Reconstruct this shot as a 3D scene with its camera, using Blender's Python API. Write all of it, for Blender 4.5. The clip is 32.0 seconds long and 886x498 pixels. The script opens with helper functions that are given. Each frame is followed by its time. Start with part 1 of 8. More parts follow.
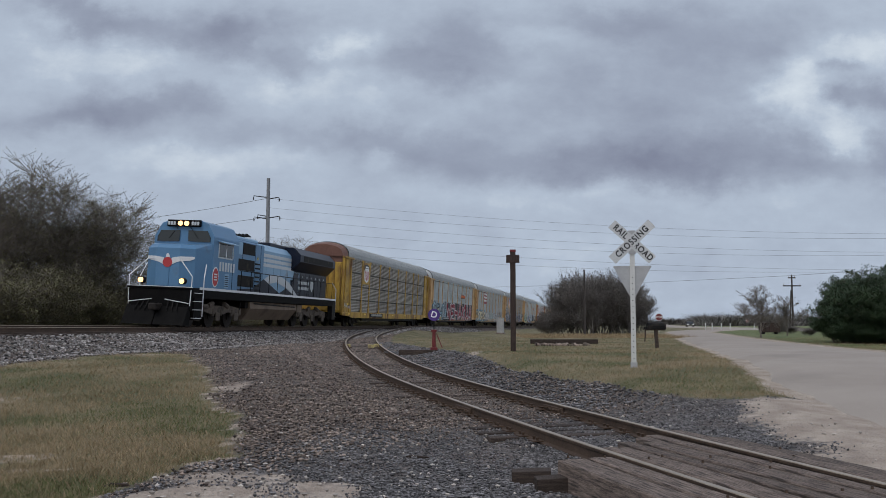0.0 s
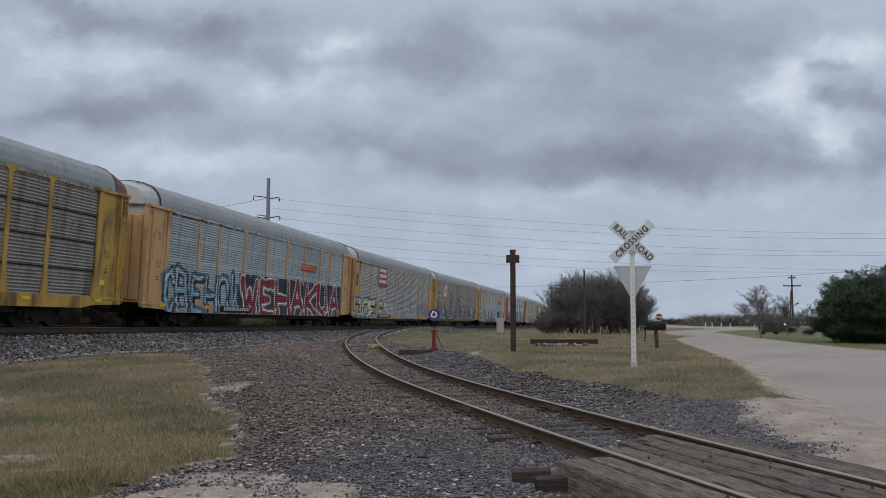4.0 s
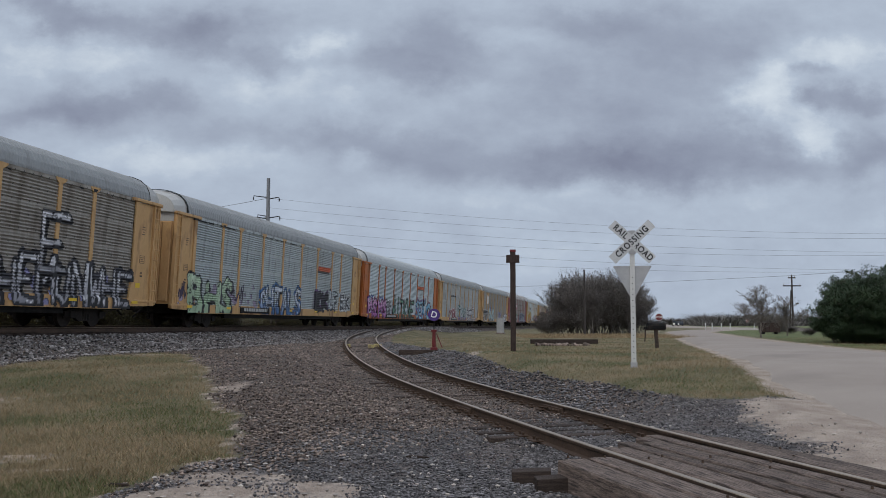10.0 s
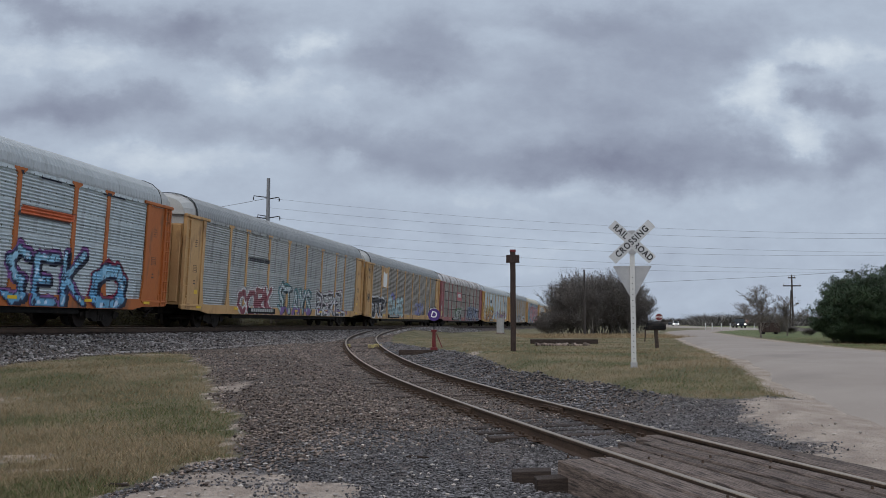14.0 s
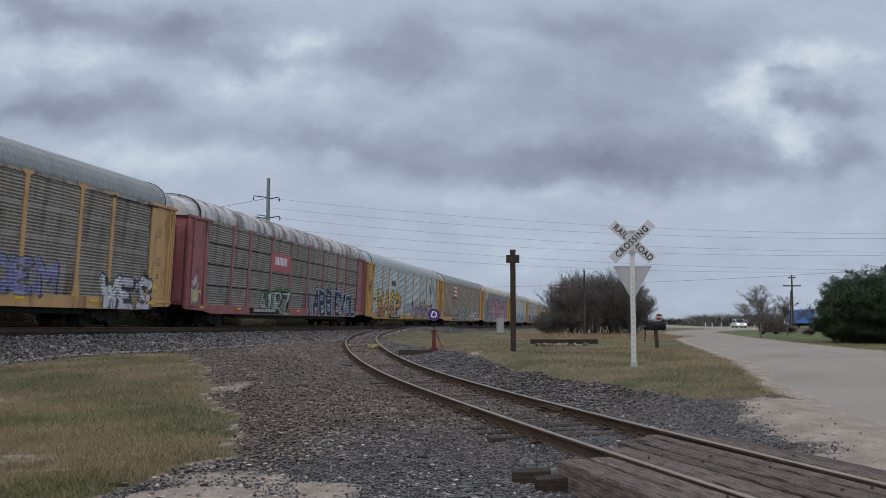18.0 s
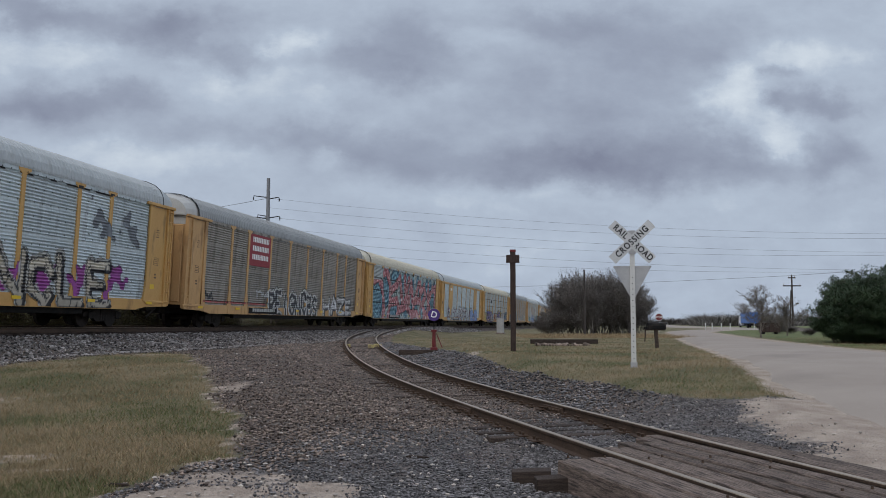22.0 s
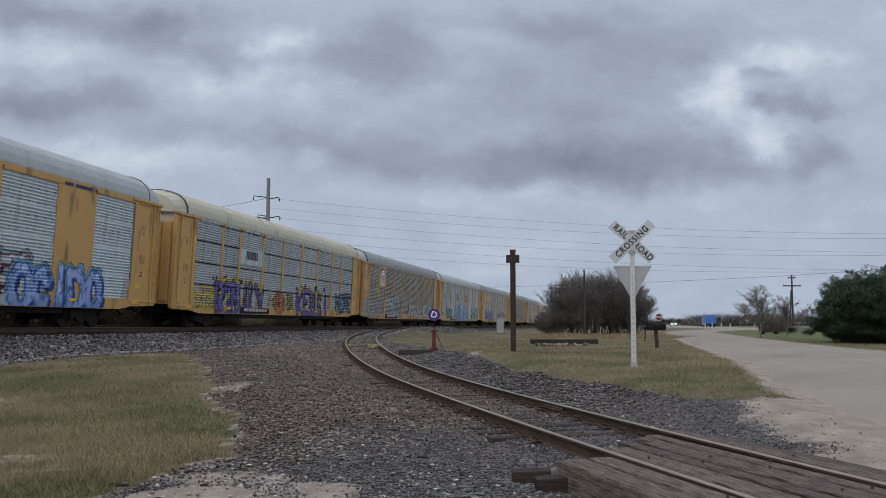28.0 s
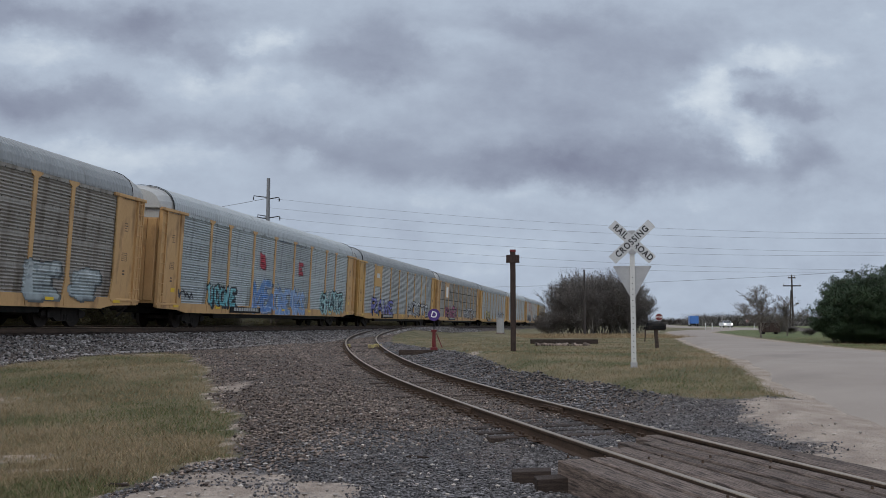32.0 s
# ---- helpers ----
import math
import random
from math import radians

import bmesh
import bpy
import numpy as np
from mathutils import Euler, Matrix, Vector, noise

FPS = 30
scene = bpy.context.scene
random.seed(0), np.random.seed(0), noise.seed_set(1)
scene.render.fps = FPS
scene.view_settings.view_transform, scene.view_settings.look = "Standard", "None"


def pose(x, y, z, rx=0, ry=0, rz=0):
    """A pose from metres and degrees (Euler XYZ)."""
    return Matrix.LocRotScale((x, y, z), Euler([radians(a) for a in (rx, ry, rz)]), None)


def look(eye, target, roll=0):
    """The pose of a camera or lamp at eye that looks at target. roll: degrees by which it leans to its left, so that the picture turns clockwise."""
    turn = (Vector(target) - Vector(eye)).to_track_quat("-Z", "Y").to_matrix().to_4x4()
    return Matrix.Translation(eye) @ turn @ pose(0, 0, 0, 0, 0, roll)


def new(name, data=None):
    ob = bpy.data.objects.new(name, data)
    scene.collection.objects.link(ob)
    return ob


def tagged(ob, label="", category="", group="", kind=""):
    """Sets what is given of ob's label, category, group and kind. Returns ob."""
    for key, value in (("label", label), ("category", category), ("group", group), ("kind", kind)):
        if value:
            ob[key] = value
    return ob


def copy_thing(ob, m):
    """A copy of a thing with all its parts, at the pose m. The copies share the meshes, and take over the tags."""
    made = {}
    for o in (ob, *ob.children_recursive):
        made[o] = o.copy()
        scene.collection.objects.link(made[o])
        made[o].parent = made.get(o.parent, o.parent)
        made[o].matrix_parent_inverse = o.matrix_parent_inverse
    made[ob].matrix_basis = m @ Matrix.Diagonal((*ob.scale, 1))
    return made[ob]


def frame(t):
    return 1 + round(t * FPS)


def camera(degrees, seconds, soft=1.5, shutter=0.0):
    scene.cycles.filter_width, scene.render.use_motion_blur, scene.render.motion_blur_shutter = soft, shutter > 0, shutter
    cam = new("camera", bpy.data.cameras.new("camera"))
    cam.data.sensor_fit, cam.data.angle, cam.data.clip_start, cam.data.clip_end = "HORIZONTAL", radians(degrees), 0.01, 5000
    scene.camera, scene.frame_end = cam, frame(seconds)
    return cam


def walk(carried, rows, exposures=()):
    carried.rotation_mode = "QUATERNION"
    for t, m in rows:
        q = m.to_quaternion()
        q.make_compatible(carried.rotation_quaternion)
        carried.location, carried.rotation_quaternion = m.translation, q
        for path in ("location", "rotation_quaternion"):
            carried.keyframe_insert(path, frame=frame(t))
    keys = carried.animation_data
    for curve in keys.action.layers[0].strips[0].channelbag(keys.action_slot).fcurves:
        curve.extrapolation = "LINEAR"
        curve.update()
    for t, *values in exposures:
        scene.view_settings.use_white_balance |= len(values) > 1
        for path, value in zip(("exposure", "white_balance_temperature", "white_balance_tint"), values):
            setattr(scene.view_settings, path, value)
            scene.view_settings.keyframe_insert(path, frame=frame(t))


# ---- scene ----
EYE = (0.0, 0.0, 1.6)
cam = camera(53.0, 32.0, soft=0.6)
STAND = look(EYE, (0.0, 100.0, 1.6 + 8.331))
walk(cam, [(0.0, STAND), (32.0, STAND)], exposures=((0.0, 0.0), (32.0, 0.0)))

# ---- world and sun: overcast ----
world = bpy.data.worlds.new("overcast")
scene.world = world
world.use_nodes = True
wn, wl = world.node_tree.nodes, world.node_tree.links
wn.clear()
sky = wn.new("ShaderNodeTexSky")
sky.sky_type, sky.sun_disc = "NISHITA", False
sky.sun_elevation, sky.sun_rotation = radians(48), radians(215)
veil = wn.new("ShaderNodeMix")
veil.data_type = "RGBA"
veil.inputs[0].default_value = 0.85
veil.inputs[7].default_value = (4.6, 5.0, 5.9, 1)
wbg, wout = wn.new("ShaderNodeBackground"), wn.new("ShaderNodeOutputWorld")
wbg.inputs[1].default_value = 0.145
wl.new(sky.outputs[0], veil.inputs[6])
wl.new(veil.outputs[2], wbg.inputs[0])
wl.new(wbg.outputs[0], wout.inputs[0])
sun = new("sun", bpy.data.lights.new("sun", "SUN"))
sun.data.energy, sun.data.angle, sun.data.color = 0.8, radians(30), (1.0, 0.93, 0.83)
sun.matrix_world = look((-20, -30, 40), (0, 0, 0))


# ---- helpers ----
def part(name, bm, material, parent=None, label=""):
    """One mesh object from a bmesh, under a thing or a part."""
    me = bpy.data.meshes.new(name)
    bm.to_mesh(me)
    bm.free()
    return mesh_part(name, me, material, parent, label)


def mesh_part(name, me, material, parent=None, label=""):
    if material is not None and not len(me.materials):
        me.materials.append(material)
    ob = new(name, me)
    if parent is not None:
        ob.parent = parent
    if label:
        ob["label"] = label
    return ob


def raw_mesh(name, verts, faces, smooth=False):
    me = bpy.data.meshes.new(name)
    me.from_pydata([tuple(v) for v in verts], [], faces)
    if smooth:
        me.polygons.foreach_set("use_smooth", [True] * len(me.polygons))
    me.update()
    return me


def box(bm, x0, y0, z0, x1, y1, z1, bevel=0.0):
    """A box between two corners, its edges worn by bevel."""
    m = Matrix.Translation(((x0 + x1) / 2, (y0 + y1) / 2, (z0 + z1) / 2)) @ Matrix.Diagonal((abs(x1 - x0), abs(y1 - y0), abs(z1 - z0), 1))
    made = bmesh.ops.create_cube(bm, size=1, matrix=m)["verts"]
    if bevel:
        edges = list({e for v in made for e in v.link_edges})
        bmesh.ops.bevel(bm, geom=edges, offset=bevel, segments=1, affect="EDGES")
    return bm


def rod(bm, a, b, r, r2=None, n=8):
    """A round bar from a to b."""
    a, b = Vector(a), Vector(b)
    turn = (b - a).to_track_quat("Z", "Y").to_matrix().to_4x4()
    m = Matrix.Translation((a + b) / 2) @ turn
    bmesh.ops.create_cone(bm, cap_ends=True, segments=n, radius1=r, radius2=r if r2 is None else r2, depth=(b - a).length, matrix=m)
    return bm


def prism(bm, outline, a, b, axis="y"):
    """A flat outline pulled along an axis from a to b."""
    def at(u, v, w):
        return {"y": (u, w, v), "x": (w, u, v), "z": (u, v, w)}[axis]
    front = [bm.verts.new(at(u, v, a)) for u, v in outline]
    back = [bm.verts.new(at(u, v, b)) for u, v in outline]
    bm.faces.new(front), bm.faces.new(back[::-1])
    for i in range(len(outline)):
        j = (i + 1) % len(outline)
        bm.faces.new((front[j], front[i], back[i], back[j]))
    bmesh.ops.recalc_face_normals(bm, faces=bm.faces[:])
    return bm


def fresh(fill, *args):
    bm = bmesh.new()
    fill(bm, *args)
    return bm


def empty(name, m=None):
    ob = new(name)
    ob.empty_display_size = 0.2
    if m is not None:
        ob.matrix_basis = m
    return ob


# ---- materials ----
def stuff_mat(name, a, b, rough=0.7, metal=0.0, scale=6.0, fine=60.0, bump=0.15, dirt=None, dirt_amount=0.0, dirt_scale=1.5, stretch=(1, 1, 1), vary=0.0, space="Object", island=False, gap=0.02, spec=0.3):
    """A surface with two colours mixed at two scales, fine relief, and dirt patches."""
    m = bpy.data.materials.new(name)
    m.use_nodes = True
    n, l = m.node_tree.nodes, m.node_tree.links
    bsdf = n["Principled BSDF"]
    co = n.new("ShaderNodeTexCoord")
    mp = n.new("ShaderNodeMapping")
    mp.inputs["Scale"].default_value = stretch
    l.new(co.outputs[space], mp.inputs[0])
    big, small = n.new("ShaderNodeTexNoise"), n.new("ShaderNodeTexNoise")
    for node, s in ((big, scale), (small, fine)):
        node.inputs["Scale"].default_value = s
        node.inputs["Detail"].default_value = 5
        l.new(mp.outputs[0], node.inputs["Vector"])
    add = n.new("ShaderNodeMath")
    add.operation = "MULTIPLY_ADD"
    add.inputs[1].default_value = 0.55
    l.new(small.outputs[0], add.inputs[0])
    half = n.new("ShaderNodeMath")
    half.operation = "MULTIPLY"
    half.inputs[1].default_value = 0.55
    l.new(big.outputs[0], half.inputs[0])
    l.new(half.outputs[0], add.inputs[2])
    ramp = n.new("ShaderNodeMapRange")
    ramp.inputs[1].default_value, ramp.inputs[2].default_value = 0.38, 0.72
    l.new(add.outputs[0], ramp.inputs[0])
    mix = n.new("ShaderNodeMix")
    mix.data_type = "RGBA"
    mix.inputs[6].default_value, mix.inputs[7].default_value = (*a, 1), (*b, 1)
    l.new(ramp.outputs[0], mix.inputs[0])
    colour = mix.outputs[2]
    if dirt is not None:
        spots = n.new("ShaderNodeTexNoise")
        spots.inputs["Scale"].default_value, spots.inputs["Detail"].default_value = dirt_scale, 8
        l.new(mp.outputs[0], spots.inputs["Vector"])
        cut = n.new("ShaderNodeMapRange")
        cut.inputs[1].default_value, cut.inputs[2].default_value = 0.62 - 0.3 * dirt_amount, 0.78 - 0.25 * dirt_amount
        l.new(spots.outputs[0], cut.inputs[0])
        over = n.new("ShaderNodeMix")
        over.data_type = "RGBA"
        over.inputs[7].default_value = (*dirt, 1)
        l.new(cut.outputs[0], over.inputs[0])
        l.new(colour, over.inputs[6])
        colour = over.outputs[2]
    if vary:
        pick = n.new("ShaderNodeNewGeometry" if island else "ShaderNodeObjectInfo")
        hs = n.new("ShaderNodeHueSaturation")
        span = n.new("ShaderNodeMapRange")
        span.inputs[3].default_value, span.inputs[4].default_value = 1 - vary, 1 + vary
        l.new(pick.outputs["Random Per Island" if island else "Random"], span.inputs[0])
        l.new(span.outputs[0], hs.inputs["Value"])
        l.new(colour, hs.inputs["Color"])
        colour = hs.outputs[0]
    l.new(colour, bsdf.inputs["Base Color"])
    bsdf.inputs["Roughness"].default_value, bsdf.inputs["Metallic"].default_value = rough, metal
    bsdf.inputs["Specular IOR Level"].default_value = spec
    if bump:
        bp = n.new("ShaderNodeBump")
        bp.inputs["Strength"].default_value, bp.inputs["Distance"].default_value = bump, gap
        l.new(add.outputs[0], bp.inputs["Height"])
        l.new(bp.outputs[0], bsdf.inputs["Normal"])
    return m


def plain(name, col, rough=0.5, metal=0.0, glow=0.0):
    m = bpy.data.materials.new(name)
    m.use_nodes = True
    b = m.node_tree.nodes["Principled BSDF"]
    b.inputs["Base Color"].default_value = (*col, 1)
    b.inputs["Roughness"].default_value, b.inputs["Metallic"].default_value = rough, metal
    if glow:
        b.inputs["Emission Color"].default_value, b.inputs["Emission Strength"].default_value = (*col, 1), glow
    return m


def painted(name, attribute="paint", rough=0.6):
    """Paint whose colour is stored on the mesh."""
    m = bpy.data.materials.new(name)
    m.use_nodes = True
    n, l = m.node_tree.nodes, m.node_tree.links
    b = n["Principled BSDF"]
    at = n.new("ShaderNodeAttribute")
    at.attribute_name = attribute
    no = n.new("ShaderNodeTexNoise")
    no.inputs["Scale"].default_value, no.inputs["Detail"].default_value = 3.0, 6
    co = n.new("ShaderNodeTexCoord")
    l.new(co.outputs["Object"], no.inputs["Vector"])
    hs = n.new("ShaderNodeHueSaturation")
    sp = n.new("ShaderNodeMapRange")
    sp.inputs[1].default_value, sp.inputs[2].default_value, sp.inputs[3].default_value, sp.inputs[4].default_value = 0.3, 0.7, 0.7, 1.1
    l.new(no.outputs[0], sp.inputs[0])
    l.new(sp.outputs[0], hs.inputs["Value"])
    l.new(at.outputs["Color"], hs.inputs["Color"])
    l.new(hs.outputs[0], b.inputs["Base Color"])
    b.inputs["Roughness"].default_value = rough
    return m


M_RAIL = stuff_mat("rail_steel", (0.04, 0.028, 0.021), (0.105, 0.068, 0.046), 0.7, 0.1, 3, 40, 0.2)
M_RAILTOP = stuff_mat("rail_head_steel", (0.3, 0.23, 0.16), (0.43, 0.35, 0.26), 0.38, 0.75, 2, 30, 0.05)
M_TIE = stuff_mat("old_timber", (0.023, 0.017, 0.0135), (0.08, 0.058, 0.046), 0.85, 0, 5, 30, 0.6, stretch=(1, 8, 8), vary=0.25)
M_PLANK = stuff_mat("plank_timber", (0.036, 0.027, 0.022), (0.275, 0.212, 0.175), 0.85, 0, 4, 22, 1.0, (0.025, 0.02, 0.017), 0.3, 3.0, stretch=(1, 9, 9), vary=0.22)
M_ASPHALT = stuff_mat("worn_asphalt", (0.285, 0.245, 0.208), (0.37, 0.322, 0.278), 0.9, 0, 0.5, 45, 0.3, (0.24, 0.21, 0.183), 0.16, 0.3)
M_STONE = stuff_mat("ballast_stone", (0.085, 0.063, 0.052), (0.29, 0.232, 0.192), 0.85, 0, 1.2, 30, 0.3, vary=0.78, island=True)
M_POLESTEEL = stuff_mat("grey_pole_steel", (0.17, 0.175, 0.185), (0.24, 0.245, 0.255), 0.6, 0.2, 3, 40, 0.05)
M_GREY = stuff_mat("galvanised_steel", (0.36, 0.36, 0.36), (0.48, 0.48, 0.475), 0.5, 0.55, 5, 60, 0.05)
M_BLACK = stuff_mat("black_steel", (0.008, 0.008, 0.008), (0.022, 0.02, 0.019), 0.6, 0.2, 4, 40, 0.15, (0.05, 0.04, 0.03), 0.2, 2, spec=0.12)
M_BROWNPOST = stuff_mat("creosoted_post", (0.024, 0.017, 0.014), (0.075, 0.05, 0.042), 0.85, 0, 6, 30, 0.5, stretch=(8, 8, 1))
M_POLE = stuff_mat("weathered_pole", (0.035, 0.03, 0.028), (0.085, 0.072, 0.066), 0.85, 0, 6, 30, 0.3, stretch=(8, 8, 1))
M_WHITE = stuff_mat("white_paint", (0.52, 0.52, 0.5), (0.62, 0.62, 0.59), 0.5, 0, 4, 40, 0.05)
M_REFLECT = stuff_mat("sign_sheeting", (0.5, 0.515, 0.515), (0.6, 0.61, 0.605), 0.4, 0, 3, 90, 0.03)
M_INK = plain("black_lettering", (0.02, 0.02, 0.022), 0.5)
M_YELLOW = stuff_mat("yellow_paint", (0.4, 0.33, 0.12), (0.5, 0.43, 0.17), 0.6, 0, 6, 40, 0.1, (0.12, 0.085, 0.05), 0.5, 5)
M_RED = stuff_mat("red_paint", (0.1, 0.02, 0.02), (0.2, 0.035, 0.035), 0.55, 0, 6, 40, 0.1)
M_PURPLE = plain("purple_enamel", (0.07, 0.03, 0.19), 0.5)
M_WIRE = plain("wire", (0.16, 0.165, 0.18), 0.6)
M_PAINT = painted("sprayed_paint")
M_BARK = stuff_mat("bark", (0.11, 0.095, 0.08), (0.22, 0.19, 0.165), 0.9, 0, 4, 30, 0.4)
M_TWIG = stuff_mat("twigs", (0.085, 0.07, 0.06), (0.15, 0.125, 0.105), 0.9, 0, 3, 20, 0.0)
M_LEAF = stuff_mat("olive_leaf", (0.1, 0.098, 0.05), (0.22, 0.2, 0.105), 0.8, 0, 1.2, 8, 0.0, vary=0.45, island=True)
M_LEAFDARK = stuff_mat("dark_leaf", (0.026, 0.046, 0.026), (0.066, 0.1, 0.047), 0.7, 0, 1.0, 8, 0.0, vary=0.5, island=True)
M_BRUSH = stuff_mat("brush_twig", (0.095, 0.086, 0.079), (0.2, 0.18, 0.163), 0.9, 0, 1.0, 10, 0.0, vary=0.4, island=True)
M_FAR = stuff_mat("far_woods", (0.1, 0.096, 0.09), (0.17, 0.155, 0.14), 0.9, 0, 0.2, 2, 0.0, vary=0.4, island=True)

# ---- the two tracks in plan ----
GAUGE = 1.505
LEAN = 2.6


def table(start, x0, y0, angle, lo, hi, step):
    """Points and headings along a line whose heading is angle(s), through x0, y0 at s = 0."""
    s = np.arange(lo, hi + step / 2, step)
    a = angle(s)
    x, y = np.cumsum(np.sin(a)) * step, np.cumsum(np.cos(a)) * step
    i = int(np.argmin(abs(s)))
    return s, x - x[i] + x0, y - y[i] + y0, a


def main_heading(s):
    c = np.clip(s, -60, 175)
    return 0.18078 + 3.922e-4 * c - 0.92169e-6 * c ** 2 - 1.07961e-8 * c ** 3


MS, MX, MY, MA = table(0, -7.7825, 53.1334, main_heading, -520, 760, 0.25)
SIDE = 1.5 * math.cos(radians(LEAN)) + 4.85 * math.sin(radians(LEAN))
MX, MY = MX - SIDE * np.cos(MA), MY + SIDE * np.sin(MA)
MZ = 1.6 + 4.5987 - 0.0027 * np.clip(MS, -80, 190) - (4.85 * math.cos(radians(LEAN)) - 1.5 * math.sin(radians(LEAN)))


def main_at(s):
    """Place and heading of the main track's middle, at the height of the rail heads."""
    return tuple(float(np.interp(s, MS, v)) for v in (MX, MY, MZ, MA))


SK = np.linspace(0, 95, 6)
SCURVE = (0.0015, 0.0051, 0.0064, 0.006, 0.0047, 0.0031)
SHIGH = (-1.421, -1.319, -0.8648, -0.5993, -0.2405, -0.3093)


def side_heading(s):
    k = np.interp(s, SK, SCURVE)
    a = np.cumsum(k) * 0.25
    return a - a[int(np.argmin(abs(s)))] - 0.27


SS, SX, SY, SA = table(0, 3.484, 6.6586, side_heading, -40, 92, 0.25)
SZ = 1.6 + np.interp(SS, SK, SHIGH)
_w = np.hanning(81)
SZ = np.convolve(np.pad(SZ, 40, "edge"), _w / _w.sum(), "valid")


def side_at(s):
    return tuple(float(np.interp(s, SS, v)) for v in (SX, SY, SZ, SA))


# ---- ground ----
def offsets(x, y, tx, ty, ta, tz, every=4):
    """For arrays of points: the nearest place on a track: offset to the right, height, and distance past the ends."""
    tx, ty, ta, tz = tx[::every], ty[::every], ta[::every], tz[::every]
    off, hz = np.empty(x.shape), np.empty(x.shape)
    flat_x, flat_y, fo, fz = x.ravel(), y.ravel(), off.ravel(), hz.ravel()
    for i in range(0, flat_x.size, 4000):
        px, py = flat_x[i:i + 4000, None], flat_y[i:i + 4000, None]
        d = (px - tx) ** 2 + (py - ty) ** 2
        j = d.argmin(1)
        lat = np.cos(ta[j]) * (px[:, 0] - tx[j]) - np.sin(ta[j]) * (py[:, 0] - ty[j])
        fo[i:i + 4000] = np.where(lat < 0, -1, 1) * np.sqrt(d[np.arange(len(j)), j])
        fz[i:i + 4000] = tz[j]
    return fo.reshape(x.shape), fz.reshape(x.shape)


def wave(x, y, size, seed=0.0):
    """Smooth, cheap unevenness."""
    a, b = x / size + seed * 1.7, y / size - seed * 2.3
    return (np.sin(1.0 * a + 1.3 * np.sin(0.9 * b + seed)) + np.sin(1.31 * b + 1.1 * np.sin(1.2 * a - seed)) + 0.6 * np.sin(2.3 * a - 1.9 * b) + 0.5 * np.sin(3.1 * b + 2.7 * a + seed)) / 3.1


def smooth(e0, e1, v):
    t = np.clip((v - e0) / (e1 - e0), 0, 1)
    return t * t * (3 - 2 * t)


ROAD_Y = np.array((-60.0, -10, 5, 17, 23, 45, 70, 98, 112, 130, 150, 172))
ROAD_L = np.array((2.0, 4.4, 4.9, 6.35, 7.6, 12.3, 18.0, 24.6, 28.5, 35.5, 46.0, 58.0))
ROAD_W = np.array((6.4, 6.4, 6.3, 5.9, 5.6, 4.9, 4.7, 4.6, 5.5, 7.0, 8, 8))


